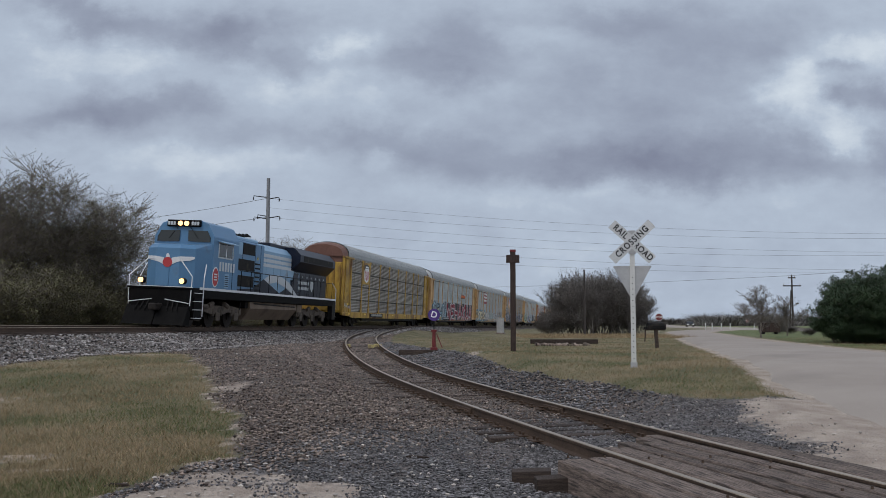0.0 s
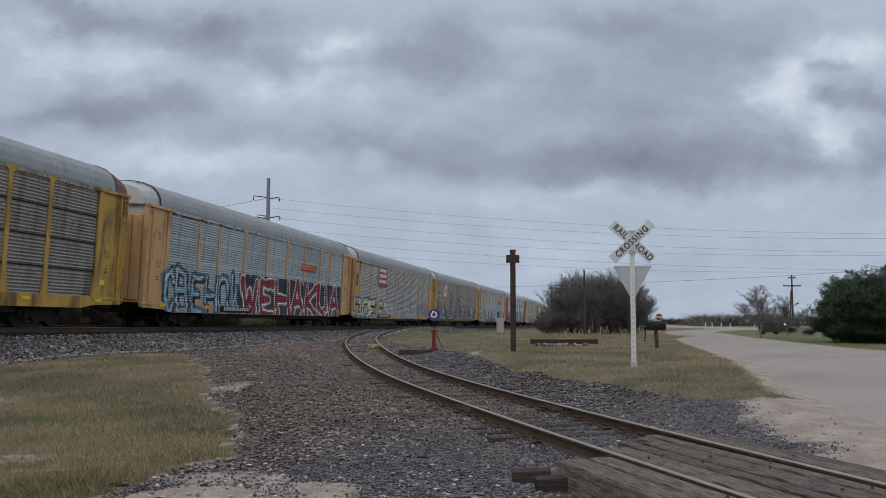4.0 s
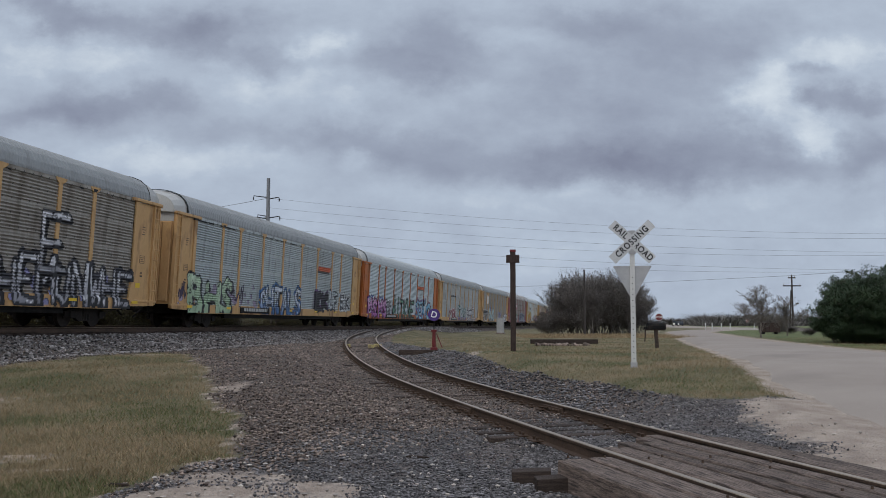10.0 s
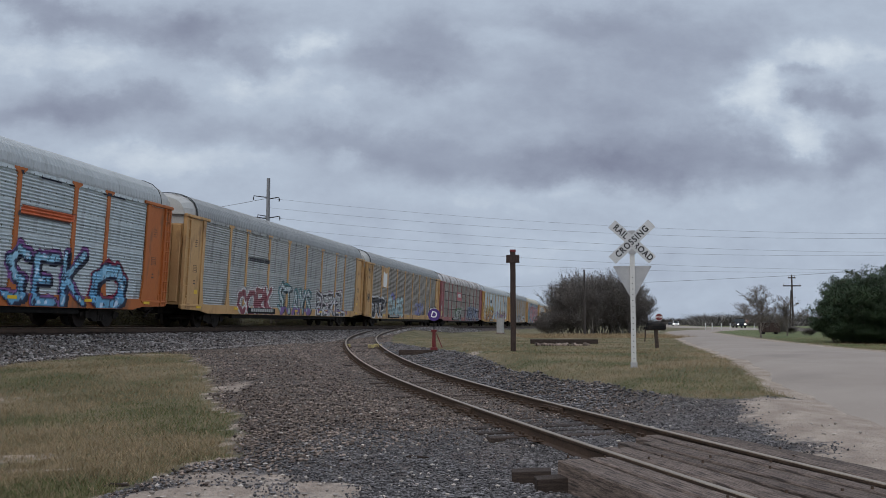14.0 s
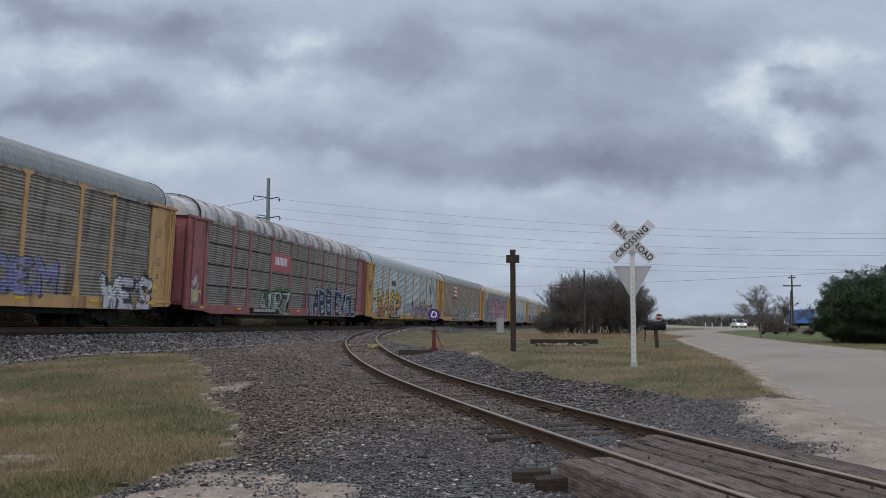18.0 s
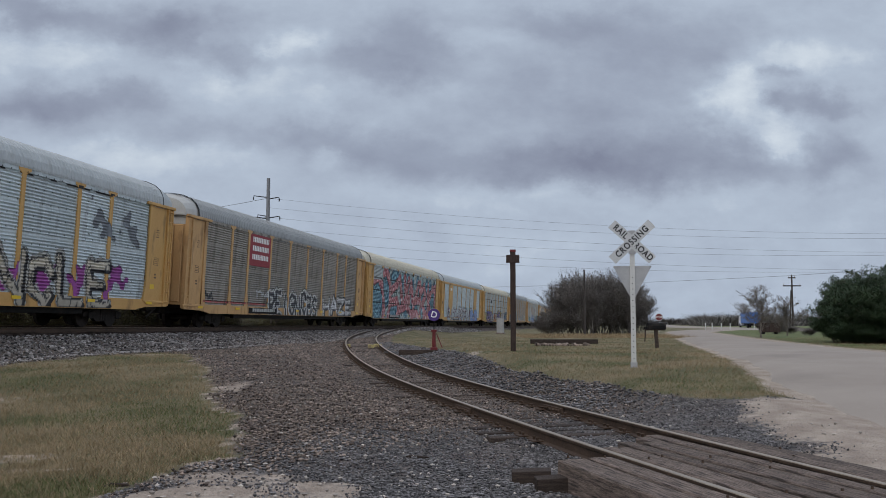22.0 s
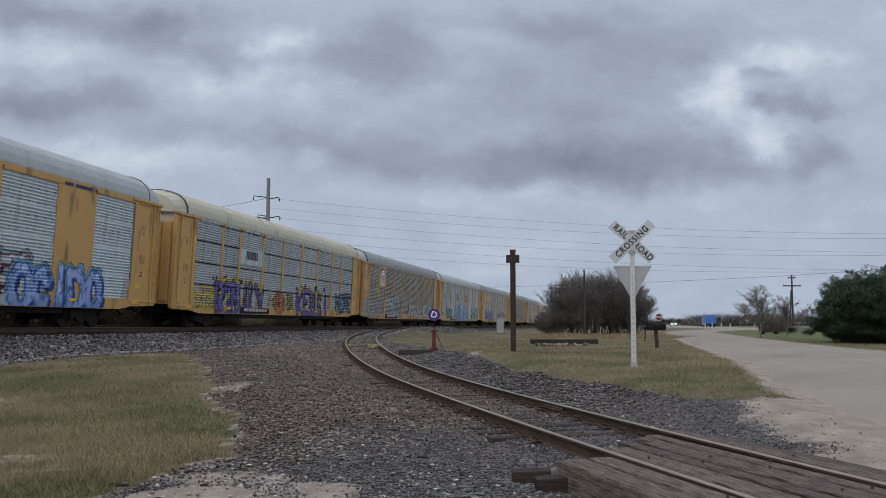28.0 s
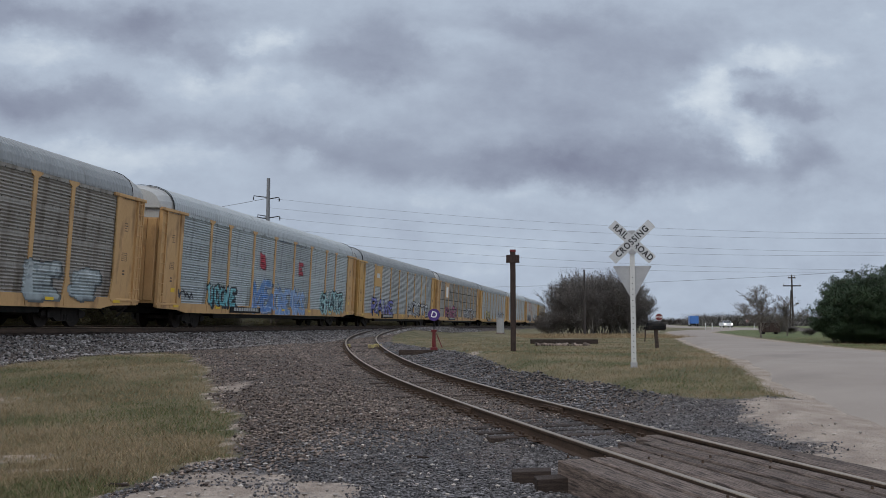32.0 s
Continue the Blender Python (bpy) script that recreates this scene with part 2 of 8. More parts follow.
def ground_at(x, y):
    """Height of the ground, with the weights of grass, ballast, light dirt and cinder-dark gravel."""
    x, y = np.asarray(x, float), np.asarray(y, float)
    base = 1.6 + np.interp(y, (-30, 0, 9, 14, 20, 24, 40, 110, 300, 900), (-1.7, -1.66, -1.56, -1.3, -1.0, -0.93, -0.98, -1.02, -1.2, -1.5))
    base = base + 0.03 * wave(x, y, 2.1, 1) + 0.012 * wave(x, y, 0.5, 2)
    near = (MS > -110) & (MS < 270) if y.min() > -50 and y.max() < 200 else MS > -1e9
    om, zm = offsets(x, y, MX[near], MY[near], MA[near], MZ[near], 8)
    os_, zs = offsets(x, y, SX, SY, SA, SZ, 4)
    near_s = np.hypot(0, np.abs(os_))
    # siding bed, then main bed with its shoulder
    bed_s = zs - 0.17 + 0.012 * wave(x, y, 0.35, 5) - 0.16 * smooth(-0.95, -1.35, os_) * smooth(13, 10.5, y)
    w = 1 - smooth(1.5, 3.4, near_s)
    z = base * (1 - w) + bed_s * w
    bed_m = zm - 0.31 - np.clip((np.abs(om) - 1.45) / 2.6, 0, 3) * 0.55
    blend = smooth(-0.12, 0.12, bed_m - z)
    z = z * (1 - blend) + bed_m * blend
    edge = np.interp(y, (4, 8.4, 9.6, 10.1, 11.2, 12.8, 14.2, 16.2, 20, 26, 29, 40), (-2.6, -2.7, -2.5, -2.0, -2.4, -2.7, -3.3, -4.0, -5.0, -7.2, -9.4, -16)) + 0.22 * wave(x, y, 0.9, 3) + 0.15 * wave(x, y, 0.3, 4)
    left_grass = smooth(0, 0.5, edge - x) * smooth(0.0, 0.35, np.abs(om) - 4.6 - 0.35 * wave(x, y, 0.8, 8)) * (om > 0) * smooth(9.0, 9.5, y + 0.25 * wave(x, y, 0.7, 9) + 4.0 * np.clip(-2.75 - x, 0, 1))
    far_left = smooth(4.2, 5.2, -om + 0.4 * wave(x, y, 1.2, 2))
    foot = np.interp(x, (-2, 0.7, 1.72, 2.69, 3.46, 4.15, 4.9, 5.6), (44, 30.8, 23.5, 19.8, 17.4, 15.8, 15.0, 15.2))
    right = smooth(-0.35, 0.35, y - foot + 0.5 * wave(x, y, 0.8, 6)) * (os_ > 1.6) * (om > 3.4)
    past = smooth(4.0, 5.0, om + 0.3 * wave(x, y, 1.2, 2)) * smooth(95, 110, y)
    grass = np.clip(np.maximum.reduce([left_grass, far_left, right, past]), 0, 1)
    behind = smooth(-2, -8, y)
    grass = np.maximum(grass, behind * smooth(4.6, 5.4, np.abs(om)))
    rl = np.interp(y, ROAD_Y, ROAD_L)
    rw = np.interp(y, ROAD_Y, ROAD_W)
    dirt = smooth(-0.5, 0.0, x - rl + 0.25 * wave(x, y, 0.8, 11)) * smooth(1.2, 0.2, x - rl - rw) * (y < 180)
    dirt = np.maximum(dirt, smooth(-1.7, -0.7, x - rl + 0.5 * wave(x, y, 0.7, 12)) * smooth(15.6, 14.6, y + 0.3 * wave(x, y, 0.6, 14)))
    dirt = np.maximum(dirt, smooth(0.35, 0.85, wave(x, y, 0.7, 13) + smooth(9.6, 8.2, y) - 0.45) * smooth(-3.3, -2.8, x) * smooth(-0.4, -1.1, x) * (y < 11))
    for cx, cy, rx, ry in ((-4.9, 9.95, 0.75, 0.3), (-3.85, 16.6, 0.3, 0.8), (-4.2, 9.4, 0.4, 0.14), (1.0, 29.5, 0.3, 0.9), (-2.1, 8.95, 0.75, 0.5), (-1.4, 8.5, 0.7, 0.4)):
        dirt = np.maximum(dirt, 0.72 * smooth(1.25, 0.6, np.hypot((x - cx) / rx, (y - cy) / ry) + 0.3 * wave(x, y, 0.4, cx)))
    dirt = np.maximum(dirt, 0.85 * smooth(0.15, 0.5, left_grass) * smooth(0.95, 0.6, left_grass))
    bare = smooth(0.45, 0.9, wave(x, y, 1.3, 15)) * left_grass * 0.6
    dirt = np.clip(np.maximum(dirt, bare), 0, 1)
    fine = smooth(-4, 4, x + 0.12 * (16 - y) * 6 - 2.0) * smooth(22, 12, y)
    # the ground dips a little under the carriageway so that the road sheet lies on it
    on_road = smooth(-0.6, 0.1, x - rl) * smooth(0.6, -0.1, x - rl - rw) * (y < 180)
    z = z - 0.04 * on_road
    return z, grass, dirt, fine


def lines(*spans):
    out = []
    for a, b, step in spans:
        out.append(np.arange(a, b, step))
    return np.concatenate(out)


gx = lines((-2600, -600, 250), (-600, -120, 40), (-120, -40, 8), (-40, -20, 1.0), (-20, 20, 0.22), (20, 60, 1.0), (60, 160, 6), (160, 600, 40), (600, 2700, 250))
gy = lines((-2600, -600, 250), (-600, -100, 40), (-100, -10, 6), (-10, 4, 0.8), (4, 30, 0.2), (30, 60, 0.5), (60, 130, 1.5), (130, 400, 10), (400, 900, 50), (900, 2800, 250))
GX, GY = np.meshgrid(gx, gy)
GZ, GR, DI, FI = ground_at(GX, GY)
LUSH = smooth(0.2, 1.6, GX - np.interp(GY, ROAD_Y, ROAD_L) - np.interp(GY, ROAD_Y, ROAD_W)) * (GY > 0) * (GY < 400)
nx, ny = len(gx), len(gy)
idx = np.arange(nx * ny).reshape(ny, nx)
quads = np.stack([idx[:-1, :-1], idx[:-1, 1:], idx[1:, 1:], idx[1:, :-1]], -1).reshape(-1, 4)
gme = raw_mesh("ground", np.stack([GX, GY, GZ], -1).reshape(-1, 3).tolist(), quads.tolist(), True)
lay = gme.color_attributes.new("cover", "FLOAT_COLOR", "POINT")
lay.data.foreach_set("color", np.stack([GR, DI, FI, LUSH], -1).ravel().astype("f"))


def ground_mat():
    m = bpy.data.materials.new("ground_cover")
    m.use_nodes = True
    n, l = m.node_tree.nodes, m.node_tree.links
    b = n["Principled BSDF"]
    b.inputs["Roughness"].default_value = 0.95
    at, co = n.new("ShaderNodeAttribute"), n.new("ShaderNodeTexCoord")
    at.attribute_name = "cover"
    sep = n.new("ShaderNodeSeparateColor")
    l.new(at.outputs["Color"], sep.inputs[0])

    def noise_of(scale, detail=6):
        t = n.new("ShaderNodeTexNoise")
        t.inputs["Scale"].default_value, t.inputs["Detail"].default_value = scale, detail
        l.new(co.outputs["Object"], t.inputs["Vector"])
        return t.outputs[0]

    def blend(f, a, c):
        t = n.new("ShaderNodeMix")
        t.data_type = "RGBA"
        for socket, v in ((t.inputs[0], f), (t.inputs[6], a), (t.inputs[7], c)):
            if isinstance(v, tuple):
                socket.default_value = (*v, 1)
            else:
                l.new(v, socket)
        return t.outputs[2]

    def span(v, lo, hi, a=0.0, c=1.0):
        t = n.new("ShaderNodeMapRange")
        t.inputs[1].default_value, t.inputs[2].default_value, t.inputs[3].default_value, t.inputs[4].default_value = lo, hi, a, c
        l.new(v, t.inputs[0])
        return t.outputs[0]
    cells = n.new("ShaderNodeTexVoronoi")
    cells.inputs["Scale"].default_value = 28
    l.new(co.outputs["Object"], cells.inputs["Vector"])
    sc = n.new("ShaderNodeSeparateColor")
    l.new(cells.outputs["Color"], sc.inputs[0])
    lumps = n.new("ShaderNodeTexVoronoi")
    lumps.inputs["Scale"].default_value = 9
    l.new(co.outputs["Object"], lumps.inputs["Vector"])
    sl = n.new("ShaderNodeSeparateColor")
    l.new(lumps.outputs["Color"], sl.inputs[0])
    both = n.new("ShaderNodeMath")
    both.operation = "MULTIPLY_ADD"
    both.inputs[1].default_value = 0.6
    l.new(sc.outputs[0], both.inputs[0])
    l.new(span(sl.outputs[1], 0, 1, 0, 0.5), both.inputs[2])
    # shade in the gaps between stones is put into the gravel colour
    gap_shade = n.new("ShaderNodeMath")
    gap_shade.operation = "MULTIPLY"
    l.new(span(both.outputs[0], 0.1, 1.0), gap_shade.inputs[0])
    l.new(span(cells.outputs["Distance"], 0.35, 0.75, 1.0, 0.25), gap_shade.inputs[1])
    grain = gap_shade.outputs[0]
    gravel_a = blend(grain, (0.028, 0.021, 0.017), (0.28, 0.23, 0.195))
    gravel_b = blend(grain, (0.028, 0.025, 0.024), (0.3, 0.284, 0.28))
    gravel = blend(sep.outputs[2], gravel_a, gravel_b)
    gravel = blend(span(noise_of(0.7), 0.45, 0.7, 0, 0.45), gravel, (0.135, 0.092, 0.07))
    turf = blend(span(noise_of(0.6), 0.42, 0.58), (0.115, 0.11, 0.046), (0.25, 0.2, 0.115))
    turf = blend(span(noise_of(9), 0.35, 0.7, 0, 0.6), turf, (0.09, 0.092, 0.045))
    turf = blend(at.outputs["Alpha"], turf, blend(span(noise_of(0.5), 0.35, 0.7), (0.1, 0.135, 0.04), (0.17, 0.175, 0.075)))
    soil = blend(span(noise_of(2.2), 0.35, 0.7), (0.36, 0.288, 0.228), (0.54, 0.452, 0.372))
    soil = blend(span(grain, 0.6, 0.85, 0, 0.4), soil, (0.2, 0.17, 0.15))
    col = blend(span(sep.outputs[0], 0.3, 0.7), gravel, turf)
    ragged = n.new("ShaderNodeMath")
    ragged.operation = "ADD"
    l.new(sep.outputs[1], ragged.inputs[0])
    l.new(span(noise_of(5), 0.3, 0.7, -0.3, 0.3), ragged.inputs[1])
    col = blend(span(ragged.outputs[0], 0.35, 0.75, 0, 0.9), col, soil)
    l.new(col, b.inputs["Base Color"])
    bp = n.new("ShaderNodeBump")
    bp.inputs["Strength"].default_value, bp.inputs["Distance"].default_value = 0.9, 0.03
    hgt = n.new("ShaderNodeMath")
    hgt.operation = "ADD"
    l.new(noise_of(45, 4), hgt.inputs[0])
    l.new(span(cells.outputs["Distance"], 0, 0.6, 0.8, 0), hgt.inputs[1])
    l.new(hgt.outputs[0], bp.inputs["Height"])
    l.new(bp.outputs[0], b.inputs["Normal"])
    return m


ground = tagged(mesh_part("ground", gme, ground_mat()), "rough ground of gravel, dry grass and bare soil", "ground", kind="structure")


def z_at(x, y):
    return float(ground_at(np.array([x]), np.array([y]))[0][0])


# ---- roads ----
def strip(name, pts, material, crown=0.05, rise=0.02, cols=10):
    """A carriageway from rows of (y, left x, width), laid on the ground with its edges let in."""
    ys = np.concatenate([np.arange(-60, 60, 0.7), np.arange(60, pts[0][-1], 3.0)])
    u = np.arange(cols + 1) / cols
    l, w = np.interp(ys, pts[0], pts[1])[:, None], np.interp(ys, pts[0], pts[2])[:, None]
    edge = (u == 0) | (u == 1)
    Y = np.repeat(ys[:, None], cols + 1, 1)
    X = l + w * u + edge * (0.1 * np.sin(Y * 1.7) + 0.08 * np.sin(Y * 0.63) + 0.05 * np.sin(Y * 4.1))
    Z = ground_at(X, Y)[0]
    Z = np.where(edge, Z - 0.04, Z + 0.045 + rise + crown * (1 - (2 * u - 1) ** 2))
    k = np.arange(X.size).reshape(X.shape)
    faces = np.stack([k[:-1, :-1], k[:-1, 1:], k[1:, 1:], k[1:, :-1]], -1).reshape(-1, 4)
    return mesh_part(name, raw_mesh(name, np.stack([X, Y, Z], -1).reshape(-1, 3).tolist(), faces.tolist(), True), material)


tagged(strip("road", (ROAD_Y, ROAD_L, ROAD_W), M_ASPHALT), "worn pale grey asphalt country road", "road", kind="structure")
HWY_Y = np.array((-60.0, 60, 100, 150, 200, 255, 310, 335, 450, 600, 900))
HWY_X = np.array((52.0, 50, 51, 55, 60, 68.5, 79, 84, 110, 146, 222))
tagged(strip("highway", (HWY_Y, HWY_X - 6.5, np.full(11, 13.0)), M_ASPHALT, 0.06, 0.08), "grey asphalt highway far across the fields", "road", kind="structure")


# ---- rails and ties ----
RAIL = ((-0.075, 0), (0.075, 0), (0.075, 0.018), (0.014, 0.035), (0.011, 0.128), (0.036, 0.14), (0.036, 0.166), (0.03, 0.174), (-0.03, 0.174), (-0.036, 0.166), (-0.036, 0.14), (-0.011, 0.128), (-0.014, 0.035), (-0.075, 0.018))


def rail_mesh(name, at, s0, s1, off, step, lean=0.0):
    """A rail swept along a track; its worn head has its own material."""
    ss = np.arange(s0, s1 + step / 2, step)
    verts, faces = [], []
    n = len(RAIL)
    for s in ss:
        x, y, z, a = at(s)
        dx, dy = math.cos(a), -math.sin(a)
        for u, v in RAIL:
            o = off + u
            verts.append((x + dx * o, y + dy * o, z - 0.174 + v - o * math.tan(lean)))
    for r in range(len(ss) - 1):
        for i in range(n):
            j = (i + 1) % n
            faces.append((r * n + i, r * n + j, (r + 1) * n + j, (r + 1) * n + i))
    me = raw_mesh(name, verts, faces)
    me.materials.append(M_RAIL), me.materials.append(M_RAILTOP)
    for i, p in enumerate(me.polygons):
        p.material_index = 1 if i % n in (6, 7, 8) else 0
    return me


main_track = tagged(empty("main_track"), "main line of rusty rails on grey ballast", "railway track", kind="structure")
side_track = tagged(empty("siding_track"), "rusty curved siding with half-buried timber ties", "railway track", kind="structure")
for off in (-GAUGE / 2, GAUGE / 2):
    mesh_part("rail", rail_mesh("rail", main_at, -500, 700, off, 4.0, radians(LEAN)), None, main_track)
    mesh_part("rail", rail_mesh("rail", side_at, -14 if off > 0 else -14, 84, off, 0.8), None, side_track)


def tie_mesh(length):
    bm = bmesh.new()
    box(bm, -0.11, -length / 2, -0.17, 0.11, length / 2, 0, 0.012)
    me = bpy.data.meshes.new("tie")
    bm.to_mesh(me), bm.free()
    me.materials.append(M_TIE)
    return me


TIE = tie_mesh(2.6)
rng = random.Random(4)
for i in range(2, 150):
    s = 5.0 + i * 0.54
    x, y, z, a = side_at(s)
    ob = new("tie", TIE)
    ob.parent = side_track
    ob.matrix_basis = pose(x + rng.uniform(-0.05, 0.05), y, z - 0.15 - rng.choice((0.0, 0.02, 0.04, 0.06, 0.07, 0.08)), 0, rng.uniform(-1, 1), 90 - math.degrees(a) + rng.uniform(-2.5, 2.5))
for i in range(260):
    s = -46 + i * 0.56
    x, y, z, a = main_at(s)
    ob = new("tie", TIE)
    ob.parent = main_track
    ob.matrix_basis = pose(x, y, z - 0.18, 0, 0, 90 - math.degrees(a) + rng.uniform(-1, 1)) @ pose(0, 0, 0, LEAN)

# joint bars on the siding rails
for s, off in ((9.2, -GAUGE / 2), (8.9, GAUGE / 2)):
    x, y, z, a = side_at(s)
    for side in (-1, 1):
        bm = bmesh.new()
        box(bm, -0.46, side * 0.018, -0.145, 0.46, side * 0.05, -0.045, 0.012)
        for k in (-0.36, -0.22, -0.08, 0.08, 0.22, 0.36):
            rod(bm, (k, side * 0.04, -0.095), (k, side * 0.085, -0.095), 0.02, n=6)
        ob = part("joint_bar", bm, M_RAIL, side_track)
        ob.matrix_basis = pose(x + math.cos(a) * off, y - math.sin(a) * off, z, 0, 0, 90 - math.degrees(a))

# timber crossing
crossing = tagged(empty("timber_crossing"), "weathered timber planks of a private crossing, flush with the rails", "level crossing", kind="structure")


def side_frame(s, off, dz=0.0):
    x, y, z, a = side_at(s)
    return pose(x + math.cos(a) * off, y - math.sin(a) * off, z + dz, 0, 0, 90 - math.degrees(a))


def plank(s0, s1, off, width, top, thick, bend=0.0):
    bm = bmesh.new()
    box(bm, -(s1 - s0) / 2, -width / 2, -thick, (s1 - s0) / 2, width / 2, 0, 0.014)
    bmesh.ops.subdivide_edges(bm, edges=[e for e in bm.edges if abs((e.verts[0].co - e.verts[1].co).x) > 0.4], cuts=9)
    for v in bm.verts:
        v.co.y += 0.006 * noise.noise(v.co * 2.1 + Vector((off * 7, s0, 0)))
        v.co.z += 0.012 * noise.noise(v.co * 1.4 + Vector((s0, off * 9, 3)))
    ob = part("plank", bm, M_PLANK, crossing)
    ob.matrix_basis = side_frame((s0 + s1) / 2, off, top)
    return ob


plank(-5.5, 3.3, -0.965, 0.26, -0.004, 0.28)
plank(-5.5, 3.36, -1.27, 0.32, -0.02, 0.3)
for i, o in enumerate((-0.52, -0.3, -0.075, 0.15, 0.37, 0.57)):
    plank(-5.5, (4.0, 4.15, 4.5, 4.3, 4.9, 5.0)[i], o, 0.186, -0.008 - 0.014 * (i * 2 % 3), 0.2)
plank(-5.5, 5.2, 0.97, 0.27, 0.0, 0.22)
plank(-5.5, 4.6, 1.27, 0.25, -0.02, 0.22)

bolt = bmesh.new()
rod(bolt, (0, 0, -0.02), (0, 0, 0.008), 0.015, 0.012, 8)
BOLT = bpy.data.meshes.new("bolt")
bolt.to_mesh(BOLT), bolt.free()
BOLT.materials.append(M_RAIL)
rng = random.Random(15)
for o in (-1.27, -0.965, -0.52, -0.3, -0.075, 0.15, 0.37, 0.57, 0.97, 1.27):
    for k in range(3):
        ob = new("bolt", BOLT)
        ob.parent = crossing
        ob.matrix_basis = side_frame(2.9 - k * 2.2 + rng.uniform(-0.7, 0.5), o + rng.uniform(-0.05, 0.05), 0.0)

# tie plates with their spikes along the siding
bm = bmesh.new()
box(bm, -0.1, -0.17, -0.185, 0.1, 0.17, -0.168, 0.004)
for u in (-0.06, 0.06):
    for v in (-0.1, 0.1):
        box(bm, u - 0.014, v - 0.014, -0.17, u + 0.014, v + 0.014, -0.135)
        box(bm, u - 0.02, v - 0.024, -0.14, u + 0.02, v + 0.024, -0.122, 0.004)
PLATE = bpy.data.meshes.new("tie_plate")
bm.to_mesh(PLATE), bm.free()
PLATE.materials.append(M_RAIL)
for i in range(60):
    for off in (-GAUGE / 2, GAUGE / 2):
        ob = new("tie_plate", PLATE)
        ob.parent = side_track
        ob.matrix_basis = side_frame(5.54 + i * 0.54, off, 0.035)


# ---- the train ----
def shade_mesh(bm, name, material):
    me = bpy.data.meshes.new(name)
    bm.to_mesh(me), bm.free()
    me.materials.append(material)
    return me


def wheel_mesh(r):
    bm = bmesh.new()
    for side in (-1, 1):
        y = side * 0.72
        rod(bm, (0, y - side * 0.03, 0), (0, y + side * 0.1, 0), r, n=28)
        rod(bm, (0, y - side * 0.06, 0), (0, y - side * 0.03, 0), r + 0.028, n=28)
        rod(bm, (0, y + side * 0.1, 0), (0, y + side * 0.14, 0), r * 0.35, n=12)
    rod(bm, (0, -0.7, 0), (0, 0.7, 0), 0.09)
    return shade_mesh(bm, "wheelset", M_WHEEL)


M_WHEEL = stuff_mat("wheel_steel", (0.012, 0.009, 0.008), (0.04, 0.029, 0.023), 0.7, 0.1, 5, 40, 0.2)
M_TRUCK = stuff_mat("truck_casting", (0.01, 0.0085, 0.008), (0.032, 0.026, 0.022), 0.8, 0.1, 4, 40, 0.3)
WHEEL = wheel_mesh(0.42)


def truck(parent, x0, axle=0.89):
    """A freight truck: side frames, bolster, springs and two wheelsets."""
    bm = bmesh.new()
    for side in (-1, 1):
        y = side * 1.0
        outline = ((-1.25, 0.36), (-1.25, 0.52), (-0.55, 0.66), (0.55, 0.66), (1.25, 0.52), (1.25, 0.36), (0.75, 0.4), (0.42, 0.2), (-0.42, 0.2), (-0.75, 0.4))
        prism(bm, outline, y - 0.07, y + 0.07)
        for k in (-0.16, 0.0, 0.16):
            rod(bm, (k, y + side * 0.03, 0.24), (k, y + side * 0.03, 0.44), 0.07)
        for k in (-axle, axle):
            box(bm, k - 0.14, y - 0.1, 0.3, k + 0.14, y + side * 0.14, 0.56, 0.02)
    box(bm, -0.22, -1.1, 0.42, 0.22, 1.1, 0.68, 0.03)
    tr = mesh_part("truck", shade_mesh(bm, "truck", M_TRUCK), None, parent)
    tr.location = (x0, 0, 0)
    for k in (-axle, axle):
        w = new("wheelset", WHEEL)
        w.parent = tr
        w.location = (k, 0, 0.42)
    return tr


POSTS = (-9.35, -7.35, -4.4, -1.5, 1.5, 4.4, 7.35, 9.35)
EDGES = (-12.05,) + POSTS + (12.05,)
PANEL_Y, POST_Y = 1.44, 1.5
LOW, HIGH = 1.05, 4.72
CORR = 0.105


def ripple(z):
    """Depth of the corrugation of a side screen at a height."""
    t = (z - LOW) / CORR
    f = abs((t % 1.0) - 0.5) * 2
    flat = 0.25 if (int((z - LOW) / 0.945) != int((z - LOW + 0.2) / 0.945)) else 1.0
    return 0.042 * min(1.0, max(0.0, f * 1.8 - 0.4)) * flat


def panel_mesh(width):
    zs = np.arange(LOW, HIGH + 0.001, CORR / 4)
    verts, faces = [], []
    for z in zs:
        d = ripple(z)
        verts += [(-width / 2, -d, z), (width / 2, -d, z)]
    for i in range(len(zs) - 1):
        faces.append((2 * i, 2 * i + 1, 2 * i + 3, 2 * i + 2))
    return raw_mesh("side_panel", verts, faces)


